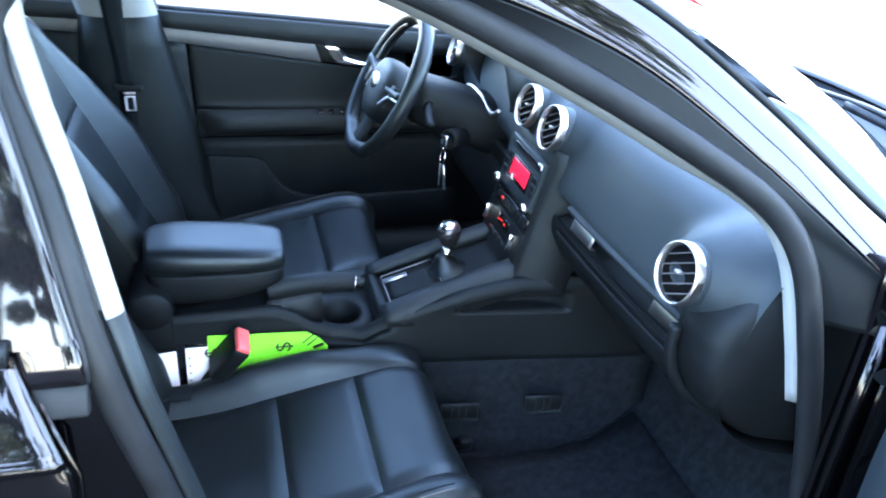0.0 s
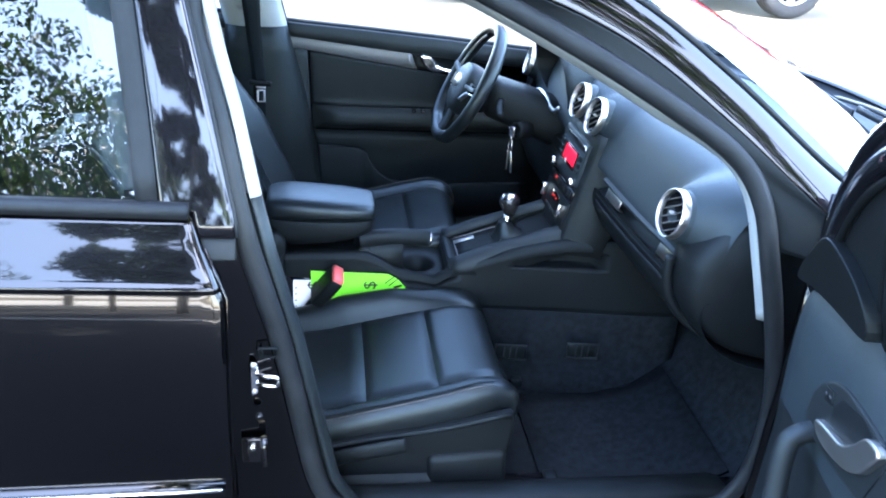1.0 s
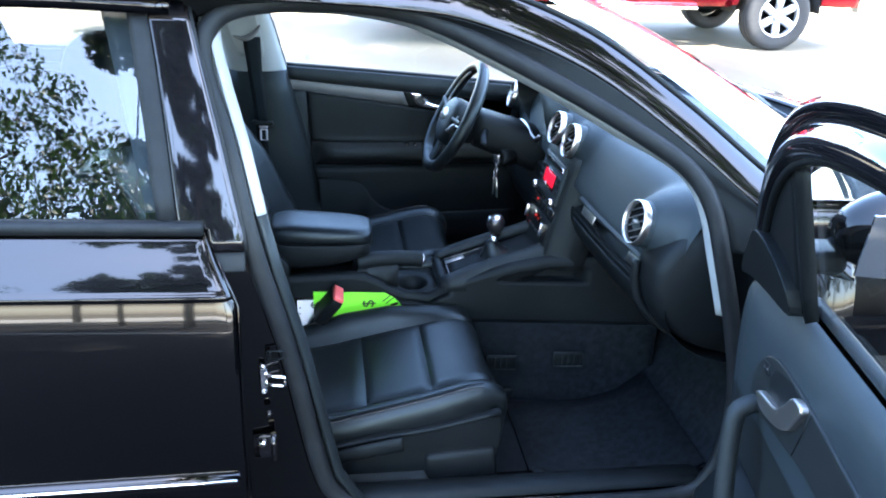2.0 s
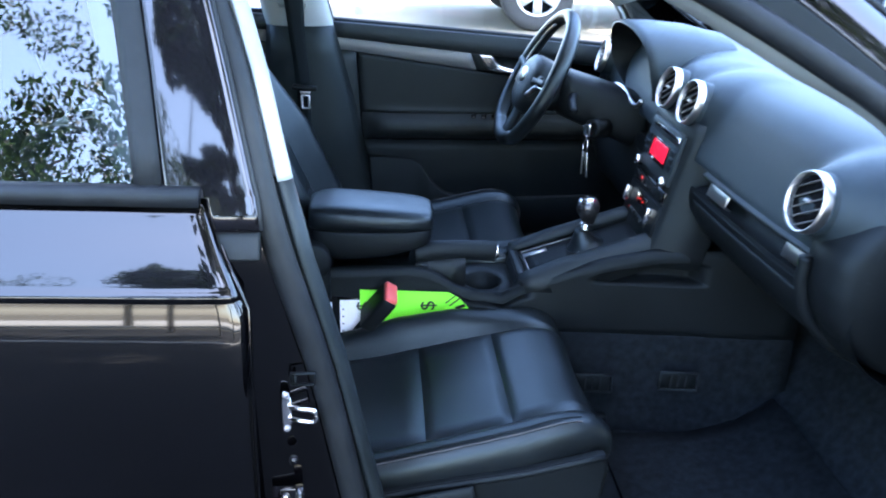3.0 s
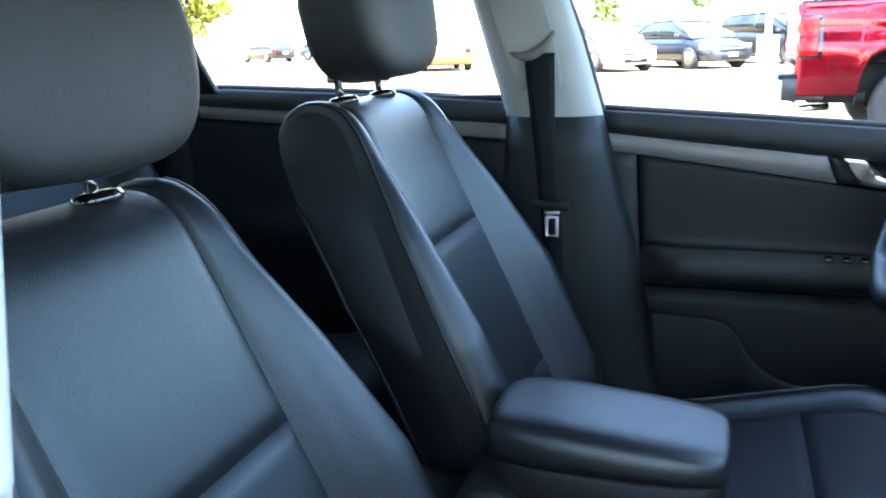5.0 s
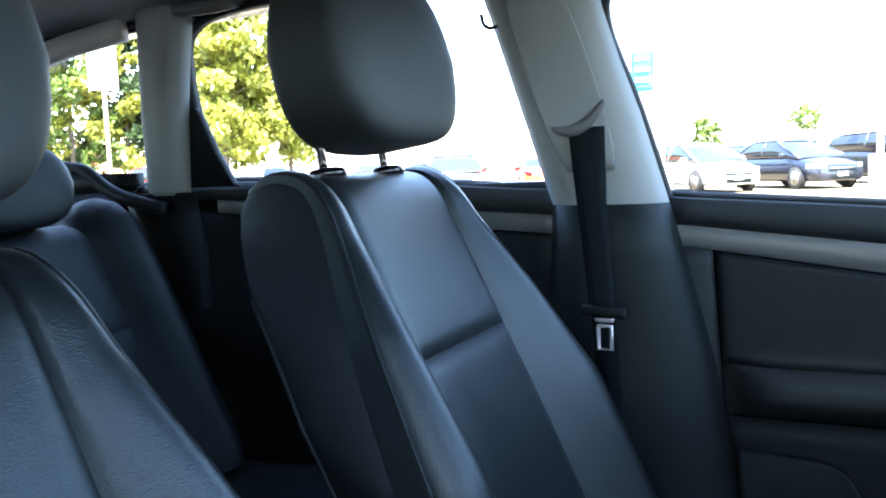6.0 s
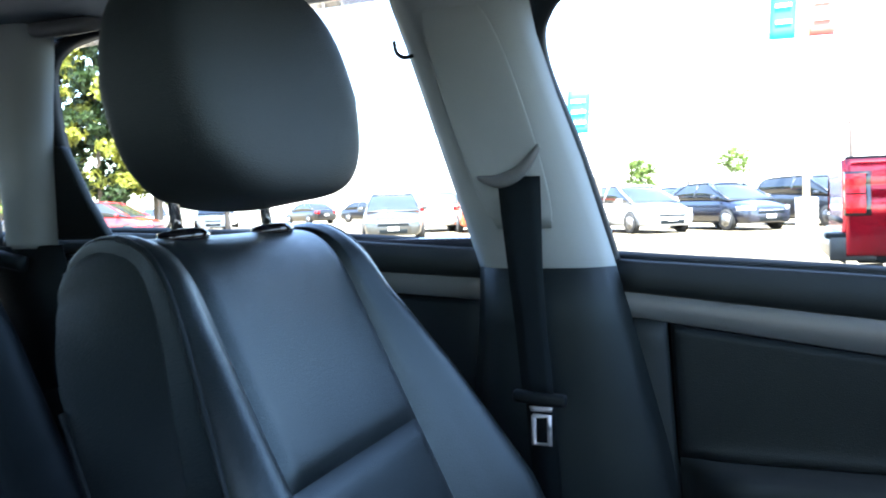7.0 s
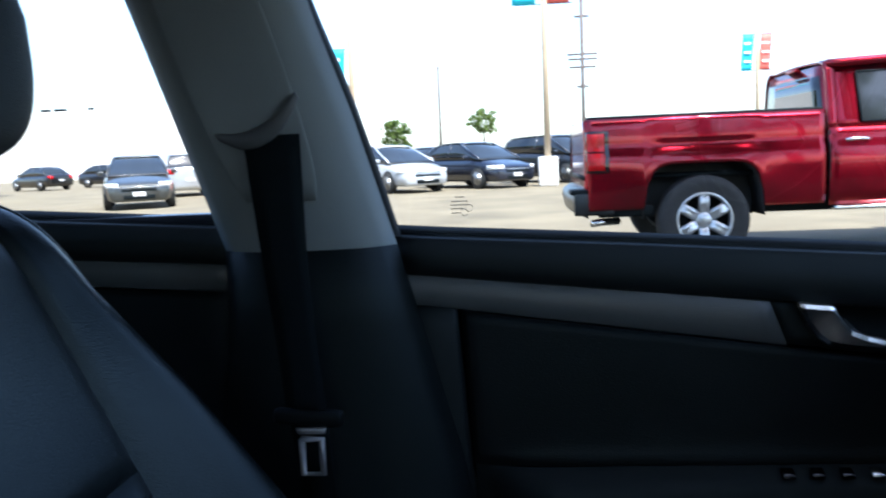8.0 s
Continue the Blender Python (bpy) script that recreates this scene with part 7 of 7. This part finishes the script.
trput("chassis", block((5.2, 1.1, 0.16), pose(3.6, 0, 0.50), 0.02), HARD)
trput("rear_axle", tube([(WR, -0.8, 0.40), (WR, 0.8, 0.40)], 0.09, 12), HARD)
trput("cab_back", sheet([[(2.92, s * lerp(0.94, 0.78, t), lerp(1.15, 1.84, t)) for s in np.linspace(-1, 1, 7)] for t in np.linspace(0, 1, 4)]), RED, solid=0.02)
trput("back_window", sheet([[(2.905, s * lerp(0.84, 0.72, t), lerp(1.30, 1.74, t)) for s in np.linspace(-1, 1, 7)] for t in np.linspace(0, 1, 4)]), DARKGLASS, solid=0.01)
trput("brake_light", block((0.04, 0.30, 0.035), pose(2.90, 0, 1.85), 0.01), LAMPRED)
trput("roof", sheet([[(x, s * 0.80, 1.86 + 0.03 * (1 - s * s) - 0.05 * max(0, x - 3.9)) for s in np.linspace(-1, 1, 9)] for x in np.linspace(2.92, 4.25, 8)]), RED, solid=0.02)
trput("windscreen", sheet([[(lerp(4.25, 5.02, t), s * lerp(0.78, 0.90, t), lerp(1.84, 1.24, t)) for s in np.linspace(-1, 1, 9)] for t in np.linspace(0, 1, 5)]), DARKGLASS)
trput("bonnet", sheet([[(x, s * 0.93, 1.23 - 0.04 * max(0, x - 5.4) ** 1.5 + 0.03 * (1 - s * s)) for s in np.linspace(-1, 1, 11)] for x in np.linspace(4.98, 6.50, 10)]), RED, solid=0.02)
trput("nose", sheet([[(6.50 + 0.08 * (1 - s * s), s * 0.96, z) for s in np.linspace(-1, 1, 11)] for z in (0.45, 0.65, 0.9, 1.1, 1.18)]), CHROME, solid=0.02)


# ---------------------------------------------------------------- other parked cars
def car_paint(name, color, metal=0.3):
    return material(name, color, 0.3, metal=metal, vary=0.1, scale=2, coat=0.8)


def parked_car(place, heading, paint, label, tall=0.0, length=4.7, kind="sedan"):
    """A parked car: lower body, glasshouse, roof, lamps, wheels. heading: degrees of its nose from +x."""
    ob = thing("parked_car", label, "car", (place[0], place[1], 0), "cars in the lot")
    ob.rotation_euler = (0, 0, radians(heading))
    L, H = length / 2, 1.46 + tall
    deck = 0.98 + tall * 0.5 if kind == "sedan" else 1.05 + tall * 0.4
    st = ((-L, 0.55, 0.50, deck - 0.28), (-L + 0.04, 0.78, 0.30, deck - 0.06), (-L + 0.30, 0.88, 0.24, deck), (-0.9, 0.91, 0.22, deck - 0.02), (0.6, 0.91, 0.22, 0.95 + tall * 0.4),
          (1.2, 0.90, 0.22, 0.93 + tall * 0.4), (L - 0.5, 0.86, 0.22, 0.80 + tall * 0.4), (L - 0.12, 0.76, 0.22, 0.70 + tall * 0.4), (L, 0.55, 0.26, 0.60 + tall * 0.3))
    tops, lows = curve([(x, w, hi) for x, w, lo, hi in st], 4), curve([(x, w, lo) for x, w, lo, hi in st], 4)
    rows = [[(p.x, p.y * a, lerp(q.z, p.z, b)) for a, b in ((-0.85, 0), (-0.96, 0.12), (-1, 0.45), (-0.985, 0.72), (-0.95, 0.88), (-0.86, 0.97), (-0.5, 1.01), (0, 1.03), (0.5, 1.01), (0.86, 0.97), (0.95, 0.88), (0.985, 0.72), (1, 0.45), (0.96, 0.12), (0.85, 0))]
            for p, q in zip(tops, lows)]
    body = part("body", sheet(rows, closed=True), paint, ob)
    base_f = 0.93 + tall * 0.4
    if kind == "sedan":
        back = -L + 0.45
        gh = ((back, 0.74, deck), (back + 0.38, 0.69, lerp(deck, H, 0.66)), (back + 0.80, 0.645, H - 0.04), (-0.30, 0.635, H), (0.15, 0.64, H - 0.02), (0.60, 0.67, lerp(base_f, H, 0.72)), (1.05, 0.73, lerp(base_f, H, 0.33)), (1.45, 0.77, base_f))
    else:
        back = -L + 0.10
        gh = ((back, 0.76, deck), (back + 0.16, 0.72, lerp(deck, H, 0.6)), (back + 0.38, 0.66, H - 0.05), (-0.30, 0.64, H), (0.15, 0.645, H - 0.02), (0.60, 0.68, lerp(base_f, H, 0.72)), (1.05, 0.74, lerp(base_f, H, 0.33)), (1.40, 0.78, base_f))
    line = curve(gh, 3)
    part("glasshouse", sheet([[(p.x, (0.83 if b == 0 else lerp(0.83, p.y, b)) * a, lerp(lerp(deck, base_f, (p.x + L) / (2 * L)) - 0.03, p.z, b)) for a, b in ((-1, 0), (-1, 0.5), (-0.99, 0.9), (-0.9, 1.0), (0, 1.015), (0.9, 1.0), (0.99, 0.9), (1, 0.5), (1, 0))] for p in line], closed=True), DARKGLASS, ob)
    part("roof", sheet([[(p.x, q * p.y, p.z + 0.012 + 0.018 * (1 - q * q)) for q in np.linspace(-0.97, 0.97, 7)] for p in line[6:14]]), paint, ob, solid=0.02)
    x0 = line[6].x
    for s in (-1, 1):
        for xa, za, xb, zb in ((0.22, H - 0.03, 1.43, base_f), (-0.35, H - 0.01, -0.38, base_f), (x0 + 0.02, H - 0.04, back + 0.02, deck)):
            part("pillar", tube([(xa, s * 0.625, za), (lerp(xa, xb, 0.5), s * 0.73, lerp(za, zb, 0.5)), (xb, s * 0.80, zb)], 0.03, 6), paint, ob)
        part("headlamp", sheet([[(x, s * y, z) for z in (0.60 + tall * 0.3, 0.66 + tall * 0.3, 0.72 + tall * 0.35)] for x, y in ((L - 0.02, 0.52), (L - 0.08, 0.68), (L - 0.20, 0.79), (L - 0.45, 0.865))]), LAMPCLEAR, ob, solid=0.02)
        part("tail_lamp", sheet([[(x, s * y, z) for z in (deck - 0.26, deck - 0.16, deck - 0.08)] for x, y in ((-L - 0.005, 0.55), (-L + 0.015, 0.74), (-L + 0.16, 0.845))]), LAMPRED, ob, solid=0.02)
        part("mirror", block((0.12, 0.18, 0.12), pose(0.95, s * 0.97, 1.0 + tall * 0.4), 0.03), paint, ob)
        for x in (L - 0.90, -L + 0.98):
            part("wheel_arch", lathe([(0.36, 0.0), (0.36, 0.012), (0, 0.012)], facing((x, s * 0.895, 0.33), (0, s, 0)), 24), HARD, ob)
            tyre = part("wheel", lathe([(0.20, -0.1), (0.31, -0.1), (0.325, -0.06), (0.325, 0.06), (0.31, 0.1), (0.22, 0.1)], facing((x, s * 0.83, 0.325), (0, s, 0)), 26), TYRE, ob)
            part("rim", lathe([(0.22, 0.1), (0.20, 0.085), (0.10, 0.07), (0.03, 0.09), (0, 0.09)], facing((x, s * 0.83, 0.325), (0, s, 0)), 10), RIM, tyre)
    part("grille", block((0.03, 0.9, 0.14), pose(L - 0.015, 0, 0.56 + tall * 0.3, 0, -8, 0), 0.01), HARD, ob)
    part("air_intake", block((0.03, 0.8, 0.12), pose(L - 0.005, 0, 0.34, 0, 0, 0), 0.01), HARD, ob)
    part("grille_bar", block((0.012, 0.86, 0.02), pose(L + 0.006, 0, 0.60 + tall * 0.3), 0.004), CHROME, ob)
    part("plate", block((0.01, 0.32, 0.11), pose(L + 0.012, 0, 0.42), 0.004), WHITEPLATE, ob)
    part("plate", block((0.01, 0.32, 0.11), pose(-L - 0.008, 0, 0.62), 0.004), WHITEPLATE, ob)
    return ob


C_GREY, C_WHITE, C_NAVY = car_paint("grey_paint", (0.034, 0.037, 0.036)), car_paint("white_paint", (0.72, 0.73, 0.73), 0), car_paint("navy_paint", (0.007, 0.010, 0.022))
C_DARK, C_ORANGE, C_CRIMSON = car_paint("charcoal_paint", (0.018, 0.02, 0.025)), car_paint("orange_paint", (0.72, 0.12, 0.02), 0), car_paint("crimson_paint", (0.35, 0.02, 0.02))
C_PALE = car_paint("pale_silver_paint", (0.40, 0.42, 0.44), 0.25)
C_SILVER, C_BLACK = car_paint("silver_paint", (0.42, 0.44, 0.46), 0.6), car_paint("jet_paint", (0.006, 0.006, 0.007))
parked_car((-10.8, 23.2), -65, C_GREY, "grey sedan parked nose-on in the sunny lot")
parked_car((-12.6, 31.0), 118, C_SILVER, "silver estate with red tail lamps beyond the grey sedan", 0.12, 4.5, "suv")
parked_car((-10.3, 29.8), 118, C_ORANGE, "low orange coupe tail-on beside a silver estate", -0.14, 4.3)
parked_car((-12.6, 36.5), 118, C_CRIMSON, "bright red hatchback behind the orange coupe", 0.0, 4.2, "suv")
parked_car((-3.85, 26.4), -52, C_PALE, "pale silver sedan angled in the row of cars")
parked_car((-1.15, 27.4), -52, C_NAVY, "navy blue sedan angled in the row of cars")
parked_car((1.75, 29.4), -50, C_DARK, "charcoal crossover standing behind the lamp post", 0.16, 4.5, "suv")
parked_car((3.9, 30.8), -52, C_SILVER, "silver sedan behind the red pickup")
parked_car((-3.6, 36.0), -128, C_BLACK, "black sedan in the second row of cars")
parked_car((0.8, 37.5), -128, C_GREY, "grey sedan in the second row of cars")
parked_car((-30.0, 50.5), 150, C_BLACK, "black sedan with red tail lamps far across the lot")
parked_car((-26.5, 53.0), -20, C_DARK, "charcoal sedan far across the lot")
parked_car((-22.5, 47.0), -75, C_BLACK, "black crossover far across the lot", 0.2, 4.5, "suv")
parked_car((-34.5, 46.5), -50, C_WHITE, "white sedan in a far row of cars")
parked_car((-38.5, 44.5), -50, C_SILVER, "silver sedan in a far row of cars")
parked_car((-42.0, 42.0), -50, C_CRIMSON, "dark red crossover in a far row of cars", 0.2, 4.5, "suv")
parked_car((-46.0, 38.5), -50, C_WHITE, "white crossover in a far row of cars", 0.2, 4.5, "suv")
parked_car((-49.0, 35.0), -50, C_SILVER, "pale silver sedan in a far row of cars")
parked_car((-25.5, 26.6), 12, C_CRIMSON, "dark red crossover with its nose to the lane", 0.15, 4.5, "suv")
parked_car((-30.5, 40.0), -50, C_WHITE, "white hatchback in a far row of cars", 0.05, 4.2, "suv")

# ---------------------------------------------------------------- posts, banners, buildings
CONCRETE = material("pale_concrete", (0.58, 0.56, 0.52), 0.85, vary=0.12, scale=3, bump=0.5, bump_scale=60)
POSTPAINT = material("cream_post_paint", (0.42, 0.33, 0.22), 0.5, vary=0.08, scale=4)
WOODPOLE = material("weathered_pole_wood", (0.10, 0.08, 0.07), 0.9, vary=0.3, scale=6, bump=0.6, bump_scale=50)
CYAN = material("turquoise_banner", (0.02, 0.42, 0.52), 0.7, vary=0.08, scale=5)
BANNERRED = material("coral_banner", (0.68, 0.12, 0.09), 0.7, vary=0.08, scale=5)
WALLPALE = material("pale_plaster_wall", (0.66, 0.65, 0.61), 0.9, vary=0.06, scale=0.5, bump=0.3, bump_scale=20)


def lamp_post(x, y, tall, z0, z1, label, flags=(0, 1), wide=0.72):
    ob = thing("lamp_post", label, "lamp post", (x, y, 0), "lamp posts")
    part("footing", block((0.60, 0.60, 0.92), pose(0, 0, 0.46), 0.04), CONCRETE, ob, "pale concrete footing")
    part("pole", tube([(0, 0, 0.0), (0, 0, tall / 2), (0, 0, tall)], 0.10, 12, up=(1, 0, 0)), POSTPAINT, ob)
    part("lamp_arm", tube([(0, 0, tall - 0.1), (0.9, 0, tall)], 0.04, 8), POSTPAINT, ob)
    part("lamp_head", block((0.55, 0.35, 0.14), pose(1.1, 0, tall), 0.03), HARD, ob)
    for sx, mt in [((-0.16 - wide / 2, CYAN), (0.16 + wide / 2, BANNERRED))[q] for q in flags]:
        flag = part("banner", sheet([[(sx + dx - 0.10 * (1 - t), 0.03 * math.sin(6 * t + sx), lerp(z0, z1, t)) for dx in np.linspace(-wide / 2, wide / 2, 5)] for t in np.linspace(0, 1, 8)]), mt, ob, "hanging banner", solid=0.01)
        for k in range(3):
            part("banner_bar", block((0.6 * wide, 0.05, 0.10), pose(sx - 0.04, -0.02, lerp(z0, z1, 0.25 + 0.25 * k))), PAPER, flag, smooth=False)
        for zz_ in (z0, z1):
            part("banner_rod", tube([(0, 0, zz_), (sx * 1.7, 0, zz_)], 0.015, 6), HARD, ob)
    return ob


lamp_post(1.25, 26.0, 9.0, 5.58, 7.5, "cream lamp post with banners on a concrete footing")
lamp_post(-4.75, 25.5, 9.0, 3.17, 4.5, "cream lamp post with a turquoise banner", flags=(0,))
lamp_post(11.95, 41.0, 9.0, 4.5, 6.2, "far lamp post with turquoise and coral banners", wide=0.52)
for x, y, tall, arms in ((6.2, 70.0, 13.4, ((12.0, 1.2), (8.95, 2.5), (8.55, 2.4), (7.9, 2.2), (6.3, 1.0))), (-6.5, 78.0, 9.4, ())):
    up_ = thing("utility_pole", "dark wooden utility pole with cross arms" if arms else "thin dark utility pole", "utility pole", (x, y, 0), "utility poles")
    part("pole", tube([(0, 0, 0), (0, 0, tall / 2), (0, 0, tall)], 0.16 if arms else 0.13, 10, up=(1, 0, 0)), WOODPOLE, up_)
    for z, w in arms:
        part("cross_arm", block((w, 0.14, 0.16), pose(0, 0, z)), WOODPOLE, up_)
        for dx in (-1.0, -0.5, 0.5, 1.0):
            part("insulator", lathe([(0, 0.22), (0.07, 0.18), (0.05, 0.1), (0.07, 0), (0, 0)], pose(dx * w * 0.42, 0, z + 0.08), 8), CONCRETE, up_)


hall = thing("showroom", "long pale low hall at the far edge of the lot", "building", (-49.5, 112, 0))
part("wall", block((51, 20, 9.6), pose(0, 10, 4.8)), WALLPALE, hall, smooth=False)
for x, w in ((-16.0, 1.1), (-13.8, 1.6), (-9.3, 0.5)):
    part("roof_vent", block((w, 1.0, 0.45), pose(x, 1.0, 9.82), 0.05), HARD, hall, "small dark roof vent")

board = thing("lot_sign", "small dark brown board on a thin post", "sign", (-10.6, 31.8, 0))
part("post", tube([(0, 0, 0), (0, 0, 1.2), (0, 0, 2.4)], 0.03, 8, up=(1, 0, 0)), WOODPOLE, board)
part("panel", block((0.75, 0.04, 0.62), pose(0, -0.03, 2.1, 0, 0, 20), 0.01), WOODPOLE, board)

pylon = thing("pole_sign", "white blank panel on a tall pale post", "sign", (-20.1, 18.0, 0))
part("post", tube([(0, 0, 0), (0, 0, 2.0), (0, 0, 3.95)], 0.06, 10, up=(1, 0, 0)), POSTPAINT, pylon)
part("panel", block((0.85, 0.08, 1.45), pose(0, 0, 4.6, 0, 0, 45), 0.02), PAPER, pylon)

# ---------------------------------------------------------------- trees
LEAF = {}
for nm, col in (("dark", (0.030, 0.055, 0.018)), ("green", (0.10, 0.15, 0.03)), ("yellow", (0.26, 0.28, 0.05)), ("autumn", (0.20, 0.11, 0.025))):
    m = bpy.data.materials.new("leaves_" + nm)
    m.use_nodes = True
    nt = m.node_tree
    bs = nt.nodes["Principled BSDF"]
    geo, ramp = nt.nodes.new("ShaderNodeNewGeometry"), nt.nodes.new("ShaderNodeValToRGB")
    ramp.color_ramp.elements[0].color = (*[c * 0.6 for c in col], 1)
    ramp.color_ramp.elements[1].color = (*[c * 1.5 for c in col], 1)
    nt.links.new(geo.outputs["Random Per Island"], ramp.inputs["Fac"])
    nt.links.new(ramp.outputs["Color"], bs.inputs["Base Color"])
    bs.inputs["Roughness"].default_value = 0.55
    tl, ms = nt.nodes.new("ShaderNodeBsdfTranslucent"), nt.nodes.new("ShaderNodeMixShader")
    nt.links.new(ramp.outputs["Color"], tl.inputs["Color"])
    ms.inputs[0].default_value = 0.5
    nt.links.new(bs.outputs[0], ms.inputs[1])
    nt.links.new(tl.outputs[0], ms.inputs[2])
    nt.links.new(ms.outputs[0], nt.nodes["Material Output"].inputs["Surface"])
    LEAF[nm] = m
BARK = material("grey_brown_bark", (0.11, 0.09, 0.07), 0.9, vary=0.35, scale=8, bump=0.9, bump_scale=40)


def tree(place, tall, spread, crown_low, leaves, size, tone, label, seed=0, column=False, trunk=0.16):
    """A tapered trunk, limbs that fork to twigs, and loose clusters of leaves at their ends."""
    rnd = random.Random(seed)
    ob = thing("tree", label, "tree", (*place, 0), "trees")
    part("trunk", sweep(curve([(0, 0, -0.1), (rnd.uniform(-.1, .1), rnd.uniform(-.1, .1), tall * 0.3), (rnd.uniform(-.3, .3), rnd.uniform(-.3, .3), tall * 0.65), (0, 0, tall * 0.93)], 5),
                        ring(1, 9), up=(1, 0, 0)), BARK, ob)
    tr = ob.children[0].data
    for v in tr.vertices:
        k = trunk * max(0.12, 1 - v.co.z / tall)
        axis = Vector((0, 0, v.co.z))
        d = v.co - axis
        v.co = axis + d.normalized() * k if d.length > 1e-4 else axis
    tips = []
    limb = bmesh.new()
    for k in range(16 if not column else 22):
        z = lerp(crown_low, tall * 0.9, (k + rnd.random()) / (16 if not column else 22))
        a = k * 2.4 + rnd.uniform(-.4, .4)
        t = (z - crown_low) / (tall - crown_low)
        reach = spread * (0.55 + 0.5 * math.sin(math.pi * min(1, 0.25 + 0.75 * t))) * rnd.uniform(0.7, 1.1) * (1 if not column else 0.8)
        end = Vector((math.cos(a) * reach, math.sin(a) * reach, z + reach * rnd.uniform(0.1, 0.5) * (1.6 if column else 1)))
        mid = Vector((end.x * 0.45, end.y * 0.45, lerp(z, end.z, 0.35)))
        tube([Vector((0, 0, z)), mid, end], 0.035 * (1.2 - t) * trunk / 0.16, 5, up=(0.1, 0.2, 1), bm=limb)
        tips += [end, mid.lerp(end, 0.6), mid.lerp(end, 0.85), mid]
    tips += [Vector((rnd.uniform(-.3, .3), rnd.uniform(-.3, .3), tall * f)) for f in (0.88, 0.94, 0.99)]
    part("limbs", limb, BARK, ob)
    clumps = [(c + Vector((rnd.gauss(0, spread * 0.14), rnd.gauss(0, spread * 0.14), rnd.gauss(0, spread * 0.12))), spread * rnd.uniform(0.12, 0.30)) for c in tips for _ in range(2)]
    npr = np.random.RandomState(seed + 11)
    per = max(4, leaves // len(clumps))
    cen = np.repeat(np.array([c for c, _ in clumps]), per, 0)
    rad = np.repeat(np.array([r for _, r in clumps]), per)
    dirs = npr.normal(size=(len(cen), 3))
    dirs /= np.linalg.norm(dirs, axis=1)[:, None]
    pos = cen + dirs * (rad * npr.uniform(0.25, 1, len(cen)) ** 0.6)[:, None] * np.array([1, 1, 0.75])
    u = npr.normal(size=(len(cen), 3))
    u /= np.linalg.norm(u, axis=1)[:, None]
    w = np.cross(u, npr.normal(size=(len(cen), 3)))
    w /= np.linalg.norm(w, axis=1)[:, None]
    sz = (size * npr.uniform(0.6, 1.3, len(cen)))[:, None]
    quad = np.stack([pos - u * sz, pos + w * sz * 0.45, pos + u * sz, pos - w * sz * 0.45], 1).reshape(-1, 3)
    me = bpy.data.meshes.new("crown")
    me.from_pydata(quad.tolist(), [], np.arange(len(quad)).reshape(-1, 4).tolist())
    me.materials.append(LEAF[tone])
    cr = new("crown", me)
    cr.parent = ob
    return ob


# tall row beyond the lot's rear corner
for k, (x, y, h, s, tone) in enumerate(((-41, 27, 15, 3.2, "yellow"), (-37, 31, 16, 2.6, "green"), (-45, 30, 14, 3.0, "dark"), (-33, 34, 15, 2.4, "dark"), (-29.5, 34.5, 11.5, 3.0, "yellow"), (-27.5, 37.5, 8.5, 2.8, "yellow"), (-47, 34, 17, 3.2, "green"), (-52, 28, 13, 3.4, "green"), (-43.5, 29, 15, 3.0, "yellow"), (-39, 29.5, 13, 3.2, "yellow"), (-35, 33, 13.5, 2.8, "yellow"), (-49.5, 31.5, 15, 3.2, "yellow"), (-31.5, 36.5, 10, 2.8, "yellow"))):
    tree((x, y), h, s, 1.6, 9500, 0.22, tone, "tall leafy roadside tree in sunlit green", 20 + k, True)
tree((-44, 38), 3.6, 2.2, 0.6, 2500, 0.16, "autumn", "low shrub with orange autumn leaves", 41)
tree((-11.6, 84), 4.9, 1.4, 1.9, 1400, 0.22, "green", "small clipped round street tree far off", 42)
tree((-2.6, 84), 5.6, 1.2, 3.2, 700, 0.22, "green", "small sparse street tree far off", 43)
# along the road behind the viewer: they stand in the paint and glass
for k, (x, y, h, s, tone) in enumerate(((-9.9, -17, 11.3, 2.8, "dark"), (-4.4, -15.5, 6.7, 2.6, "dark"), (-14.5, -19, 9.0, 3.2, "dark"), (0.8, -17.5, 7.6, 2.4, "green"), (6.0, -18, 9.4, 2.8, "green"), (-20.5, -20, 9.5, 3.2, "dark"), (12, -20, 10, 3.2, "dark"), (-11.5, -8.0, 11.0, 2.8, "dark"), (-14.5, -6.0, 11.5, 2.8, "green"))):
    tree((x, y), h, s, 3.2, 15000, 0.07, tone, "leafy roadside tree by the lot", 60 + k, trunk=0.09)
# unseen trees added to keep sun and sky off the lane
for k, (x, y, h) in enumerate(((0.5, -9.4, 14.0), (8.4, -9.6, 14.0))):
    tree((x, y), h, 3.5, 8.2, 13000, 0.19, "green" if k % 2 else "dark", "unseen tall tree added to shade the lane", 110 + k, trunk=0.12)
tree((-1.55, -9.9), 7.6, 0.8, 1.6, 22000, 0.075, "dark", "slender dark tree by the lane", 121, True, 0.07)
tree((-2.7, -11.5), 7.9, 1.05, 6.6, 9000, 0.075, "dark", "thin tree with a small high crown by the lane", 122, trunk=0.05)
tree((-6.8, -12.5), 6.0, 2.3, 2.7, 15000, 0.065, "dark", "leafy roadside tree by the lot", 120)
# the tall tree that shades the hatchback
tree((9.5, -5.2), 23.0, 4.2, 12.5, 16000, 0.26, "green", "tall leafy tree at the edge of the lot", 91, trunk=0.26)
tree((5.0, -6.2), 24.0, 4.6, 12.0, 30000, 0.24, "green", "tall leafy tree that shades the parked hatchback", 90, trunk=0.26)
